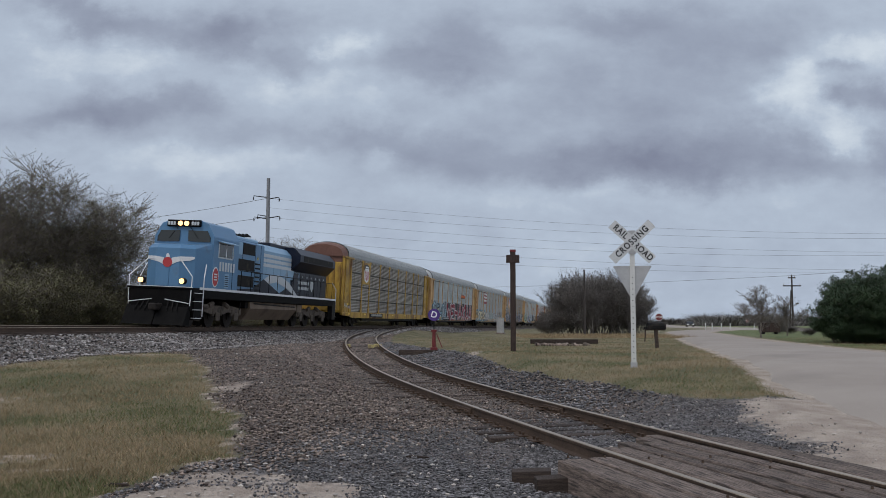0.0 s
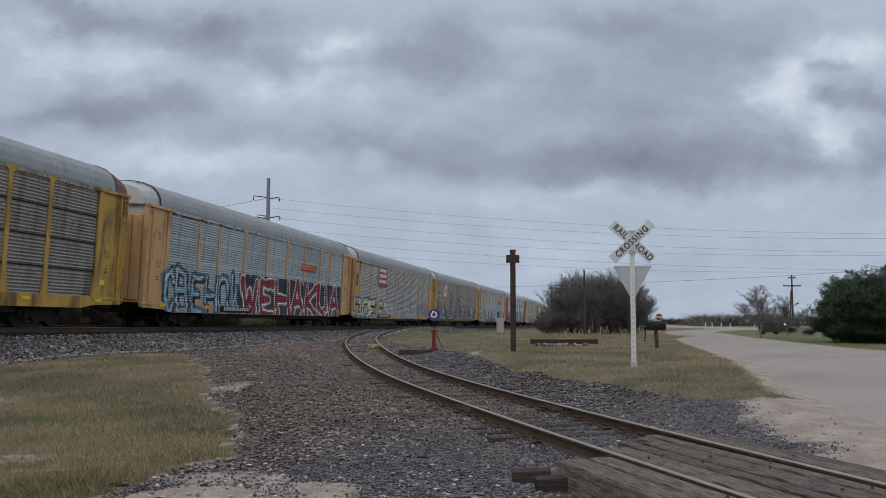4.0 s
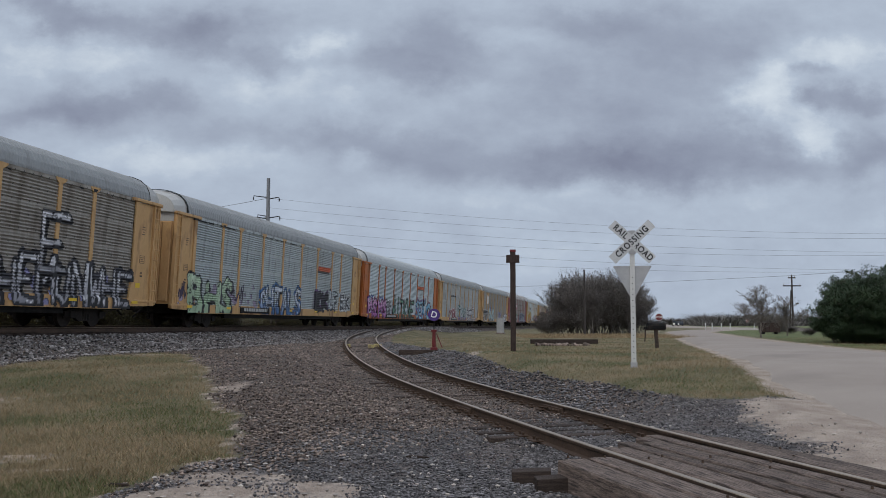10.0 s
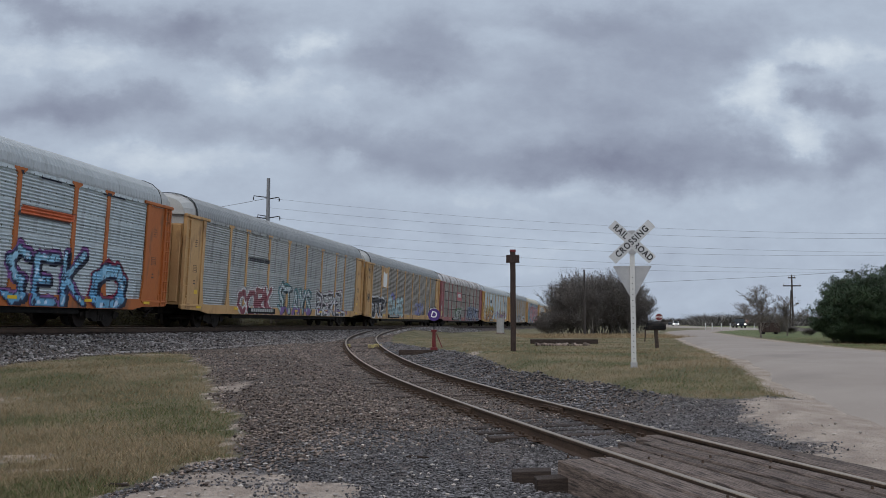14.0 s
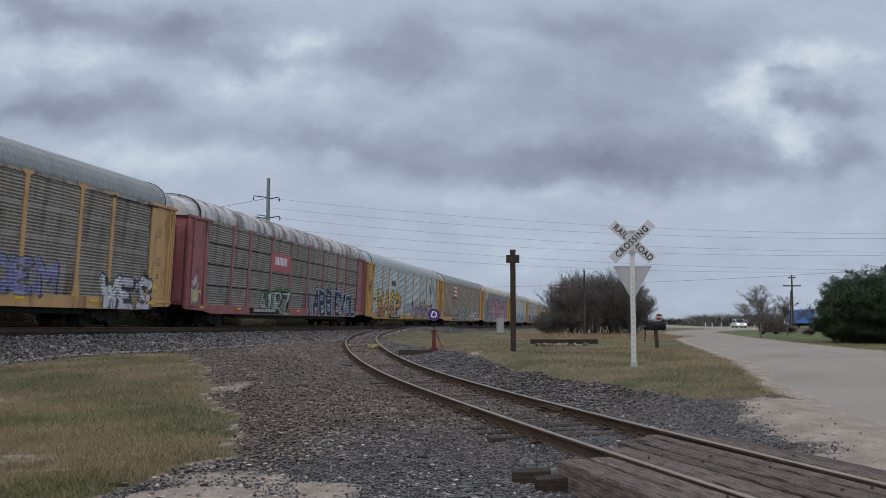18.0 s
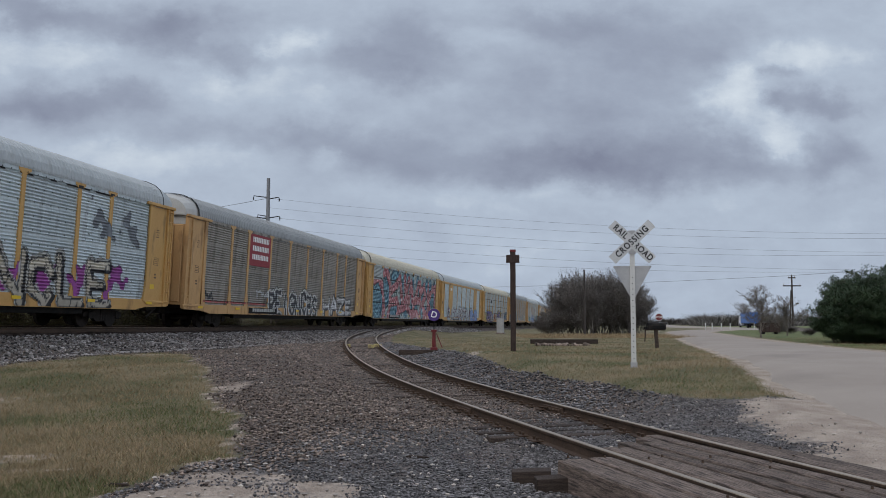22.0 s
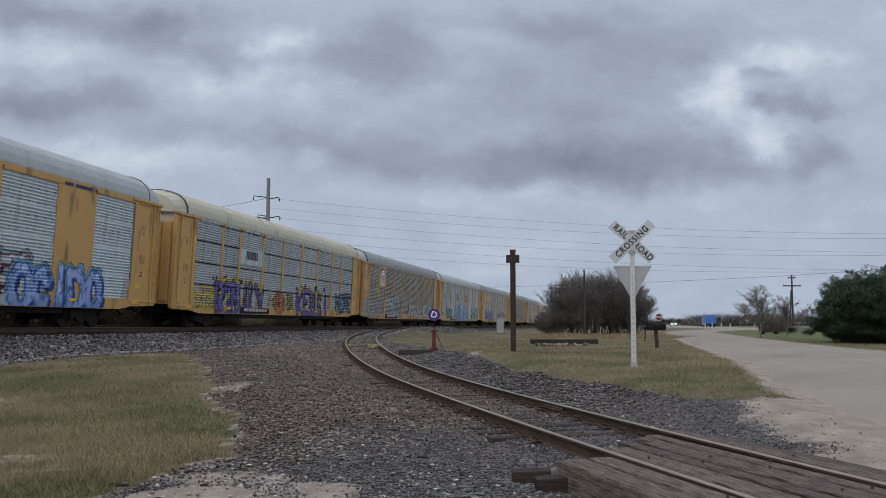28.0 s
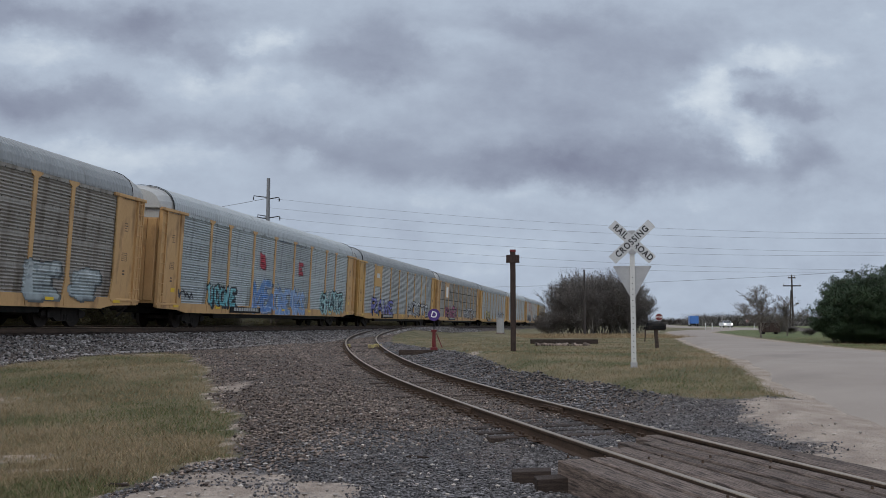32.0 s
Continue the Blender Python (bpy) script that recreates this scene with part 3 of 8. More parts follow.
def sheet_mat(name, a, b, dirt, amount):
    """Galvanised screens: streaked dirt, perforations in rows, a metal sheen."""
    m = stuff_mat(name, a, b, 0.55, 0.35, 1.2, 14, 0.08, dirt, amount, 1.1, stretch=(1.6, 1, 0.35), vary=0.1)
    n, l = m.node_tree.nodes, m.node_tree.links
    bsdf = n["Principled BSDF"]
    src = bsdf.inputs["Base Color"].links[0].from_socket
    co = n.new("ShaderNodeTexCoord")
    sep = n.new("ShaderNodeSeparateXYZ")
    l.new(co.outputs["Object"], sep.inputs[0])

    def cell(socket, size, cut):
        a = n.new("ShaderNodeMath")
        a.operation = "PINGPONG"
        a.inputs[1].default_value = size
        l.new(socket, a.inputs[0])
        c = n.new("ShaderNodeMath")
        c.operation = "LESS_THAN"
        c.inputs[1].default_value = cut
        l.new(a.outputs[0], c.inputs[0])
        return c.outputs[0]
    dots = n.new("ShaderNodeMath")
    dots.operation = "MULTIPLY"
    l.new(cell(sep.outputs[0], 0.21, 0.02), dots.inputs[0])
    l.new(cell(sep.outputs[2], 0.2137, 0.022), dots.inputs[1])
    mix = n.new("ShaderNodeMix")
    mix.data_type = "RGBA"
    mix.inputs[7].default_value = (0.03, 0.03, 0.03, 1)
    l.new(dots.outputs[0], mix.inputs[0])
    l.new(src, mix.inputs[6])
    l.new(mix.outputs[2], bsdf.inputs["Base Color"])
    return m


MESHES = {}


def shared(key, build, material):
    """One mesh for each shape and material."""
    k = (key, material.name)
    if k not in MESHES:
        me = build()
        if not len(me.materials):
            me.materials.append(material)
        MESHES[k] = me
    return MESHES[k]


def bm_mesh(name, fill):
    def build():
        bm = bmesh.new()
        fill(bm)
        me = bpy.data.meshes.new(name)
        bm.to_mesh(me), bm.free()
        return me
    return build


def fill_post(bm):
    box(bm, -0.1, -0.07, LOW - 0.02, 0.1, 0.0, HIGH, 0.012)
    prism(bm, ((-0.3, HIGH + 0.09), (0.3, HIGH + 0.09), (0.3, HIGH + 0.02), (0.1, HIGH - 0.1), (-0.1, HIGH - 0.1), (-0.3, HIGH + 0.02)), -0.075, 0.0)
    prism(bm, ((-0.1, LOW + 0.62), (0.1, LOW + 0.62), (0.23, LOW - 0.03), (-0.23, LOW - 0.03)), -0.078, 0.0)


def fill_corner(bm):
    """The broad panel at a car's end: jamb, cap beam, lock ledges and a bracket."""
    box(bm, -0.88, -0.03, 0.98, 0.72, 0.0, HIGH + 0.06, 0.012)
    box(bm, 0.6, -0.09, 1.0, 0.86, 0.0, HIGH, 0.02)
    box(bm, -0.98, -0.06, 1.0, -0.84, 0.0, HIGH, 0.015)
    prism(bm, ((0.6, LOW + 0.7), (0.86, LOW + 0.7), (1.02, LOW - 0.04), (0.6, LOW - 0.04)), -0.095, 0.0)
    box(bm, -1.1, -0.13, HIGH - 0.02, 1.15, 0.0, HIGH + 0.1, 0.015)
    box(bm, -1.1, -0.1, 0.94, 0.9, 0.0, 1.02, 0.01)
    box(bm, -0.75, -0.06, 1.02, -0.4, -0.02, 1.3, 0.02)


def fill_stencil(bm):
    """Inspection boxes and notices stencilled on a car's end panel."""
    for k in (-1, 1):
        box(bm, k * 0.17 - 0.008, -0.006, 2.42, k * 0.17 + 0.008, 0.0, 2.7)
        box(bm, -0.178, -0.006, 2.56 + k * 0.14 - 0.008, 0.178, 0.0, 2.56 + k * 0.14 + 0.008)
    for r, w in enumerate((0.24, 0.2, 0.26)):
        box(bm, -w / 2, -0.006, 2.48 + r * 0.07, w / 2, 0.0, 2.5 + r * 0.07)
    for r, w in enumerate((0.2, 0.14, 0.22, 0.18)):
        box(bm, -w / 2, -0.006, 3.5 + r * 0.09, w / 2, 0.0, 3.53 + r * 0.09)
    for r, w in enumerate((0.16, 0.12)):
        box(bm, -w / 2, -0.006, 1.9 + r * 0.12, w / 2, 0.0, 1.96 + r * 0.12)


def fill_ladder(bm):
    box(bm, -0.25, -0.09, 0.85, -0.2, 0.08, HIGH + 0.06, 0.008)
    box(bm, 0.18, -0.07, 0.85, 0.24, 0.02, HIGH + 0.06, 0.008)
    box(bm, -0.25, 0.04, 0.85, 0.24, 0.08, HIGH, 0.008)
    for i in range(10):
        z = 1.0 + i * 0.4
        rod(bm, (-0.22, -0.085, z), (0.2, -0.085, z), 0.016, n=6)


ROOF = ((1.5, 4.8), (1.51, 4.88), (1.47, 5.12), (1.33, 5.38), (1.08, 5.58), (0.72, 5.71), (0.36, 5.77), (0.0, 5.79))
ROOF = ROOF + tuple((-y, z) for y, z in ROOF[-2::-1])


def roof_mesh(half=13.05, rib=0.2):
    """An arched roof of finely ribbed sheets, lapped every few metres."""
    verts, faces = [], []
    xs = []
    n = int(2 * half / rib)
    for i in range(n):
        x = -half + 2 * half * i / n
        lap = 0.004 * (i // 9 % 2)
        xs += [(x, lap), (x + rib * 0.5, lap), (x + rib * 0.6, lap + 0.02), (x + rib * 0.92, lap + 0.02)]
    xs.append((half, 0.0))
    k = len(ROOF)
    for x, d in xs:
        for y, z in ROOF:
            up = min(1, (z - 4.8) / 1.0)
            verts.append((x, y * (1 + d * 0.5), z + d * up))
    for r in range(len(xs) - 1):
        for i in range(k - 1):
            a = r * k + i
            faces.append((a, a + 1, a + k + 1, a + k))
    return raw_mesh("roof", verts, faces)


def hood_mesh():
    """The plain sheet that closes the roof over the end doors, its crown cut down towards the end."""
    verts, faces = [], []
    k = len(ROOF)
    for x, f, g in ((0.0, 1.0, 0.985), (0.3, 0.985, 0.985), (0.62, 0.93, 0.97), (0.98, 0.8, 0.93), (1.0, 0.79, 0.93), (1.0, 0.0, 0.9)):
        for y, z in ROOF:
            verts.append((x, y * g, 4.78 + (z - 4.8) * f))
    for r in range(5):
        for i in range(k - 1):
            a = r * k + i
            faces.append((a, a + 1, a + k + 1, a + k))
    return raw_mesh("roof_hood", verts, faces)


def fill_seam(bm):
    """The dark sealing strip where roof and hood meet."""
    outer = [(y * 1.012, 4.8 + (z - 4.8) * 1.015 + 0.012) for y, z in ROOF]
    for (a, b), (c, d) in zip(outer, outer[1:]):
        rod(bm, (0, a, b), (0, c, d), 0.014, n=5)


def fill_end(bm):
    """A car's end wall under the hood."""
    outline = [(-1.36, 1.0), (1.36, 1.0), (1.36, 4.4), (-1.36, 4.4)]
    prism(bm, outline, -0.04, 0.04, "x")


def fill_end_top(bm):
    outline = [(-1.36, 4.4), (1.36, 4.4)] + [(y * 0.92, 4.76 + (z - 4.8) * 0.78) for y, z in ROOF]
    prism(bm, outline, -0.04, 0.04, "x")


def fill_door(bm):
    box(bm, -0.11, -0.2, 1.1, -0.04, 0.2, 4.38, 0.03)


def fill_sill(bm):
    prism(bm, ((-13.9, 0.82), (-12.2, 0.78), (-11.4, 0.66), (11.4, 0.66), (12.2, 0.78), (13.9, 0.82), (13.9, 1.06), (-13.9, 1.06)), -0.1, 0.0)
    box(bm, -11.5, -0.112, 0.66, 11.5, 0, 0.7)
    for x in POSTS:
        box(bm, x - 0.14, -0.114, 0.68, x + 0.14, 0, 1.05)
    for x in (-12.6, 12.6):
        box(bm, x - 0.3, -0.112, 0.84, x + 0.3, 0, 1.04, 0.01)


def fill_frame(bm):
    box(bm, -13.7, -0.35, 0.6, 13.7, 0.35, 1.0, 0.03)
    box(bm, -13.7, -1.4, 0.86, 13.7, 1.4, 1.02, 0.02)
    # added black skirts between the trucks stand in for the shade underneath
    for s in (-1, 1):
        box(bm, -8.3, s * 1.12, 0.46, 8.3, s * 1.3, 0.9, 0.02)
    for i in range(19):
        x = -11.7 + i * 1.3
        box(bm, x - 0.06, -1.38, 0.7, x + 0.06, 1.38, 0.9)
    box(bm, -3.2, -0.5, 0.45, -1.2, -0.9, 0.8, 0.05)
    rod(bm, (1.0, -0.8, 0.62), (2.6, -0.8, 0.62), 0.18, n=12)


def fill_coupler(bm):
    box(bm, -0.55, -0.14, 0.72, 0.1, 0.14, 0.98, 0.04)
    box(bm, -0.78, -0.2, 0.68, -0.5, 0.2, 1.02, 0.06)
    rod(bm, (-0.35, -0.3, 0.8), (-0.7, -0.12, 0.42), 0.035)


def skin(x, z):
    """How far out the outer surface of a car's side lies."""
    d = PANEL_Y + np.array([ripple(v) for v in z.ravel()]).reshape(z.shape)
    near = np.min(np.abs(x[..., None] - np.array(POSTS)), -1)
    d = np.where(near < 0.13 + 0.13 * np.clip(1 - (z - LOW) / 0.62, 0, 1), 1.51, d)
    d = np.where(np.abs(x) > 12.05, 1.475, d)
    d = np.where((np.abs(x) > 12.0) & (np.abs(x) < 12.4), 1.54, d)
    return np.where(z < LOW + 0.01, 1.526, d)


def paint_mesh(name, cells, colours, step, rise, x0, z0, plate):
    """Paint as a thin skin on a grid that follows posts, sill and corrugation: cells marks what is painted."""
    nz, nx_ = cells.shape
    corner = np.zeros((nz + 1, nx_ + 1), int) - 1
    used = np.zeros((nz + 1, nx_ + 1), bool)
    for dz in (0, 1):
        for dx in (0, 1):
            used[dz:nz + dz, dx:nx_ + dx] |= cells
    corner[used] = np.arange(used.sum())
    jj, ii = np.nonzero(used)
    xs, zs = x0 + ii * step, z0 + jj * rise
    deep = skin(xs, zs)
    if plate:
        deep = np.where((xs > -9.4) & (xs < -7.3) & (zs > (LOW if plate == "broad" else 3.05)), 1.52, deep)
        deep = np.where((xs > 7.3) & (xs < 9.4) & (plate == "broad") & (zs > LOW), 1.52, deep)
    verts = np.stack([xs, -(deep + 0.011), zs], -1)
    cj, ci = np.nonzero(cells)
    faces = np.stack([corner[cj, ci], corner[cj, ci + 1], corner[cj + 1, ci + 1], corner[cj + 1, ci]], -1)
    me = raw_mesh(name, verts.tolist(), faces.tolist())
    at = me.color_attributes.new("paint", "FLOAT_COLOR", "POINT")
    cc = np.pad(colours, ((0, 1), (0, 1), (0, 0)), "edge")[jj, ii]
    at.data.foreach_set("color", np.concatenate([cc, np.ones((len(cc), 1))], 1).ravel().astype("f"))
    return me


# ---- sprayed lettering: strokes on a 9 x 9 raster, digits are x and y ----
STROKES = {
    "A": "00-48-80 23-63", "B": "00-08-67-64-04 64-72-60-00", "C": "76-58-17-13-50-72", "D": "00-08-58-85-82-50-00", "E": "78-08-00-70 04-54",
    "F": "00-08-78 04-54", "G": "77-48-06-02-40-72-74-44", "H": "00-08 80-88 04-84", "I": "40-48", "K": "00-08 78-04-80", "L": "08-00-70",
    "M": "00-08-44-88-80", "N": "00-08-80-88", "O": "20-02-06-28-68-86-82-60-20", "P": "00-08-68-86-54-04", "R": "00-08-68-86-54-04-80", "S": "77-48-16-34-63-61-30-01",
    "T": "40-48 08-88", "U": "08-02-40-72-78", "V": "08-40-88", "W": "08-20-45-60-88", "Y": "08-44-88 44-40", "Z": "08-88-00-80", "8": "44-16-28-68-76-44-12-20-60-72-44", "J": "28-88 68-62-40-20-03", "2": "06-28-68-86-00-80", "0": "20-02-06-28-68-86-82-60-20"}
STEP, RISE = 0.046, CORR / 2
CX = np.arange(-13.78, 13.78, STEP) + STEP / 2
CZ = np.arange(LOW - 7 * RISE, 4.7, RISE) + RISE / 2


class Canvas:
    """A car side on which paint is laid."""

    def __init__(self):
        self.owner = np.zeros((len(CZ), len(CX)), int)
        self.count = 0
        self.col = np.zeros((len(CZ), len(CX), 3))
        self.X, self.Z = np.meshgrid(CX, CZ)

    def lay(self, mask, colour):
        self.owner[mask] = self.count
        c = np.asarray(colour, float)
        self.col[mask] = c[mask] if c.ndim == 3 else c

    def piece(self, word, x0, x1, z0, z1, fill, fill2, line, back=None, weight=0.16, seed=0, glow=None, rough_edges=True):
        """A row of fat letters with outline, shading and a cloud behind."""
        self.count += 1
        rg = random.Random(seed)
        n = len(word)
        w, h = (x1 - x0) / n, z1 - z0
        best = np.full(self.X.shape, 9.0)
        jx = 0.035 * wave(self.X, self.Z, 0.28, seed) + 0.012 * wave(self.X, self.Z, 0.1, seed + 2)
        jz = 0.05 * wave(self.Z, self.X, 0.3, seed + 5)
        X, Z = self.X + jx, self.Z + jz
        for i, letter in enumerate(word):
            lean_, grow = rg.uniform(-0.12, 0.14), rg.uniform(0.85, 1.12)
            up = rg.uniform(-0.06, 0.06) * h
            for run in STROKES.get(letter, "00-88").split():
                pts = [(int(p[0]) / 8, int(p[1]) / 8) for p in run.split("-")]
                pts = [(x0 + (i + 0.11 + 0.78 * (u + lean_ * v)) * w, z0 + up + v * h * grow) for u, v in pts]
                for (ax, az), (bx, bz) in zip(pts, pts[1:]):
                    ex, ez = bx - ax, bz - az
                    t = np.clip(((X - ax) * ex + (Z - az) * ez) / (ex * ex + ez * ez + 1e-9), 0, 1)
                    best = np.minimum(best, np.hypot(X - ax - t * ex, Z - az - t * ez) / (0.8 + 0.45 * (1 - t)))
        fat = min(0.46 * weight * min(1.0, w / 1.2 + 0.3), 0.19 * h)
        if back is not None:
            self.lay(best < fat + 0.12 + 0.06 * wave(self.X, self.Z, 0.25, seed + 7), back)
        drop = np.roll(np.roll(best, 2, 1), -2, 0)
        self.lay((drop < fat + 0.05) & (best > fat), np.asarray(line) * 0.35)
        self.lay(best < fat + (0.1 if np.mean(line) > 0.4 and np.mean(fill) < 0.25 else 0.055), line)
        ramp = np.clip((self.Z - z0) / h + 0.35 * wave(self.X, self.Z, 0.35, seed + 3), 0, 1)[..., None]
        body = np.asarray(fill) * (1 - ramp) + np.asarray(fill2) * ramp
        self.lay(best < fat, body)
        if rough_edges:
            crack = (np.abs(wave(self.X, self.Z, 0.22, seed + 17)) < 0.06) & (best < fat * 0.92)
            self.lay(crack, np.asarray(line) * 0.9)
        if glow is not None:
            self.lay((best < fat * 0.55) & (wave(self.X, self.Z, 0.16, seed + 11) > 0.5), glow)

    def haze(self, x0, x1, z0, z1, colour, seed=0, cover=0.1):
        """Thin, patchy sprayed fields."""
        self.count += 1
        m = (self.X > x0) & (self.X < x1) & (self.Z > z0) & (self.Z < z1)
        edge = np.minimum.reduce([self.X - x0, x1 - self.X, self.Z - z0, z1 - self.Z])
        self.lay(m & (wave(self.X, self.Z, 0.33, seed) + 1.5 * np.clip(0.35 - edge, 0, 1) * -1 > cover), colour)

    def scrawl(self, x0, x1, z0, z1, colour, seed=0, weight=0.035):
        """A quick thin tag."""
        self.count += 1
        rg = random.Random(seed)
        n = max(11, int((x1 - x0) * 5))
        pts = [(x0 + (x1 - x0) * (i + rg.uniform(-0.4, 0.4)) / n, rg.uniform(z0, z1)) for i in range(n + 1)]
        best = np.full(self.X.shape, 9.0)
        for (ax, az), (bx, bz) in zip(pts, pts[1:]):
            ex, ez = bx - ax, bz - az
            t = np.clip(((self.X - ax) * ex + (self.Z - az) * ez) / (ex * ex + ez * ez + 1e-9), 0, 1)
            best = np.minimum(best, np.hypot(self.X - ax - t * ex, self.Z - az - t * ez))
        self.lay(best < weight, colour)

    def swoosh(self, x0, x1, z0, z1, colour):
        """A company's slanted mark, as a plain bar with a shadow."""
        self.count += 1
        lean_ = self.X - (self.Z - z0) * 0.5
        self.lay((lean_ > x0 - 0.1) & (lean_ < x1 - 0.1) & (self.Z > z0 - 0.12) & (self.Z < z0 + 0.06), (0.05, 0.05, 0.05))
        self.lay((lean_ > x0) & (lean_ < x1) & (self.Z > z0) & (self.Z < z1), colour)

    def dots(self, x0, x1, z0, z1, colour, n, seed):
        """Round blots of spray."""
        self.count += 1
        rg = random.Random(seed)
        for _ in range(n):
            self.lay(np.hypot(self.X - rg.uniform(x0, x1), self.Z - rg.uniform(z0, z1)) < rg.uniform(0.06, 0.17), colour)

    def ball(self, x0, x1, z0, z1, colour):
        """A painted ball with its seams."""
        self.count += 1
        u, v = (self.X - (x0 + x1) / 2) / ((x1 - x0) / 2), (self.Z - (z0 + z1) / 2) / ((z1 - z0) / 2)
        r = np.hypot(u, v)
        self.lay(r < 1.0, BLACK)
        self.lay(r < 0.92, colour)
        self.lay((r < 0.92) & ((abs(u + 0.15 * v) < 0.05) | (abs(v - 0.2 * u) < 0.05) | (abs(np.hypot(u + 1.25, v) - 0.85) < 0.05) | (abs(np.hypot(u - 1.25, v) - 0.85) < 0.05)), BLACK)

    def bars(self, x0, x1, z0, z1, colour, rows=1, seed=1):
        """Lettering that is not spelt out: short bars in rows."""
        self.count += 1
        rg = random.Random(seed)
        h = (z1 - z0) / rows
        for r in range(rows):
            x = x0
            while x < x1:
                w = rg.uniform(0.1, 0.2)
                self.lay((self.X > x) & (self.X < x + w) & (self.Z > z0 + r * h + 0.14 * h) & (self.Z < z0 + (r + 1) * h - 0.14 * h), colour)
                x += w + 0.06


BLACK, WHITE_P = (0.015, 0.015, 0.02), (0.72, 0.72, 0.72)
TAN_RGB, ORANGE_RGB = (0.5, 0.33, 0.13), (0.5, 0.14, 0.03)


def car_paint(name, a, b, amount=0.25, dirt=(0.12, 0.08, 0.05)):
    return stuff_mat(name, a, b, 0.55, 0.0, 1.3, 20, 0.06, dirt, amount, 1.2, stretch=(1.4, 1, 0.5))


P_YELLOW = car_paint("yellow_car_paint", (0.44, 0.265, 0.045), (0.53, 0.34, 0.07), 0.55, (0.17, 0.085, 0.035))
P_TAN = car_paint("tan_car_paint", (0.52, 0.31, 0.13), (0.6, 0.375, 0.17), 0.3, (0.22, 0.12, 0.055))
P_GOLD = car_paint("gold_car_paint", (0.53, 0.305, 0.1), (0.6, 0.365, 0.13), 0.2)
P_ORANGE = car_paint("orange_car_paint", (0.42, 0.12, 0.03), (0.5, 0.16, 0.045), 0.25)
P_MAROON = car_paint("faded_red_car_paint", (0.3, 0.1, 0.11), (0.38, 0.15, 0.15), 0.3)
P_CREAM = car_paint("cream_car_paint", (0.56, 0.49, 0.36), (0.64, 0.57, 0.44), 0.2)
R_GREY = car_paint("grey_roof_sheet", (0.27, 0.285, 0.285), (0.345, 0.36, 0.36), 0.05, (0.2, 0.2, 0.19))
R_LIGHT = car_paint("light_roof_sheet", (0.4, 0.43, 0.435), (0.48, 0.51, 0.515), 0.05, (0.3, 0.31, 0.3))
R_WHITE = car_paint("white_hood_sheet", (0.42, 0.42, 0.4), (0.52, 0.52, 0.495), 0.5, (0.27, 0.25, 0.22))
R_CREAM = car_paint("cream_roof_sheet", (0.5, 0.47, 0.37), (0.58, 0.55, 0.45), 0.15, (0.3, 0.26, 0.2))
R_PATCHY = car_paint("patchy_roof_sheet", (0.55, 0.54, 0.53), (0.64, 0.63, 0.62), 0.75, (0.22, 0.19, 0.17))
R_RUST = car_paint("rusty_end_sheet", (0.125, 0.06, 0.046), (0.2, 0.098, 0.07), 0.3, (0.26, 0.15, 0.06))
S_BROWN = sheet_mat("brown_grey_screens", (0.285, 0.262, 0.228), (0.42, 0.392, 0.348), (0.165, 0.14, 0.113), 0.5)
S_GREY = sheet_mat("grey_screens", (0.37, 0.38, 0.37), (0.52, 0.535, 0.52), (0.2, 0.19, 0.175), 0.4)
S_BLUE = sheet_mat("bluish_screens", (0.39, 0.425, 0.425), (0.54, 0.585, 0.585), (0.225, 0.23, 0.22), 0.36)
S_PALE = sheet_mat("pale_screens", (0.47, 0.535, 0.55), (0.68, 0.745, 0.76), (0.3, 0.325, 0.33), 0.3)
M_REDPANEL = stuff_mat("red_sign_panel", (0.24, 0.02, 0.03), (0.32, 0.04, 0.05), 0.5, 0, 2, 20, 0.1)
M_PINKPANEL = stuff_mat("faded_red_sign_panel", (0.4, 0.09, 0.1), (0.46, 0.13, 0.14), 0.5, 0, 2, 20, 0.1)
M_LETTER = plain("white_lettering", (0.78, 0.78, 0.76), 0.5)
M_SHIELDBLUE = plain("shield_blue", (0.03, 0.07, 0.32), 0.5)
M_SHIELDRED = plain("shield_red", (0.42, 0.06, 0.06), 0.5)
M_SHIELDDARK = plain("faded_shield_dark", (0.06, 0.055, 0.06), 0.6)
M_TAGGREY = plain("dull_white_lettering", (0.42, 0.42, 0.4), 0.6)
M_STENCIL = plain("stencil_paint", (0.09, 0.06, 0.035), 0.6)
M_TAB = plain("yellow_reflector", (0.75, 0.5, 0.02), 0.35)


def word_bars(parent, x, z, rows, width, height, depth, material, name="lettering", each=(0.11, 0.19)):
    """Rows of plain bars in place of a name."""
    rg = random.Random(int(x * 10) + rows)
    h = height / rows
    for r in range(rows):
        u = -width / 2
        top = z + height / 2 - r * h
        while u < width / 2 - 0.08:
            w = min(rg.uniform(*each), width / 2 - u)
            part(name, fresh(box, x + u, -depth - 0.012, top - h * 0.72, x + u + w, -depth, top - h * 0.12), material, parent)
            u += w + 0.07


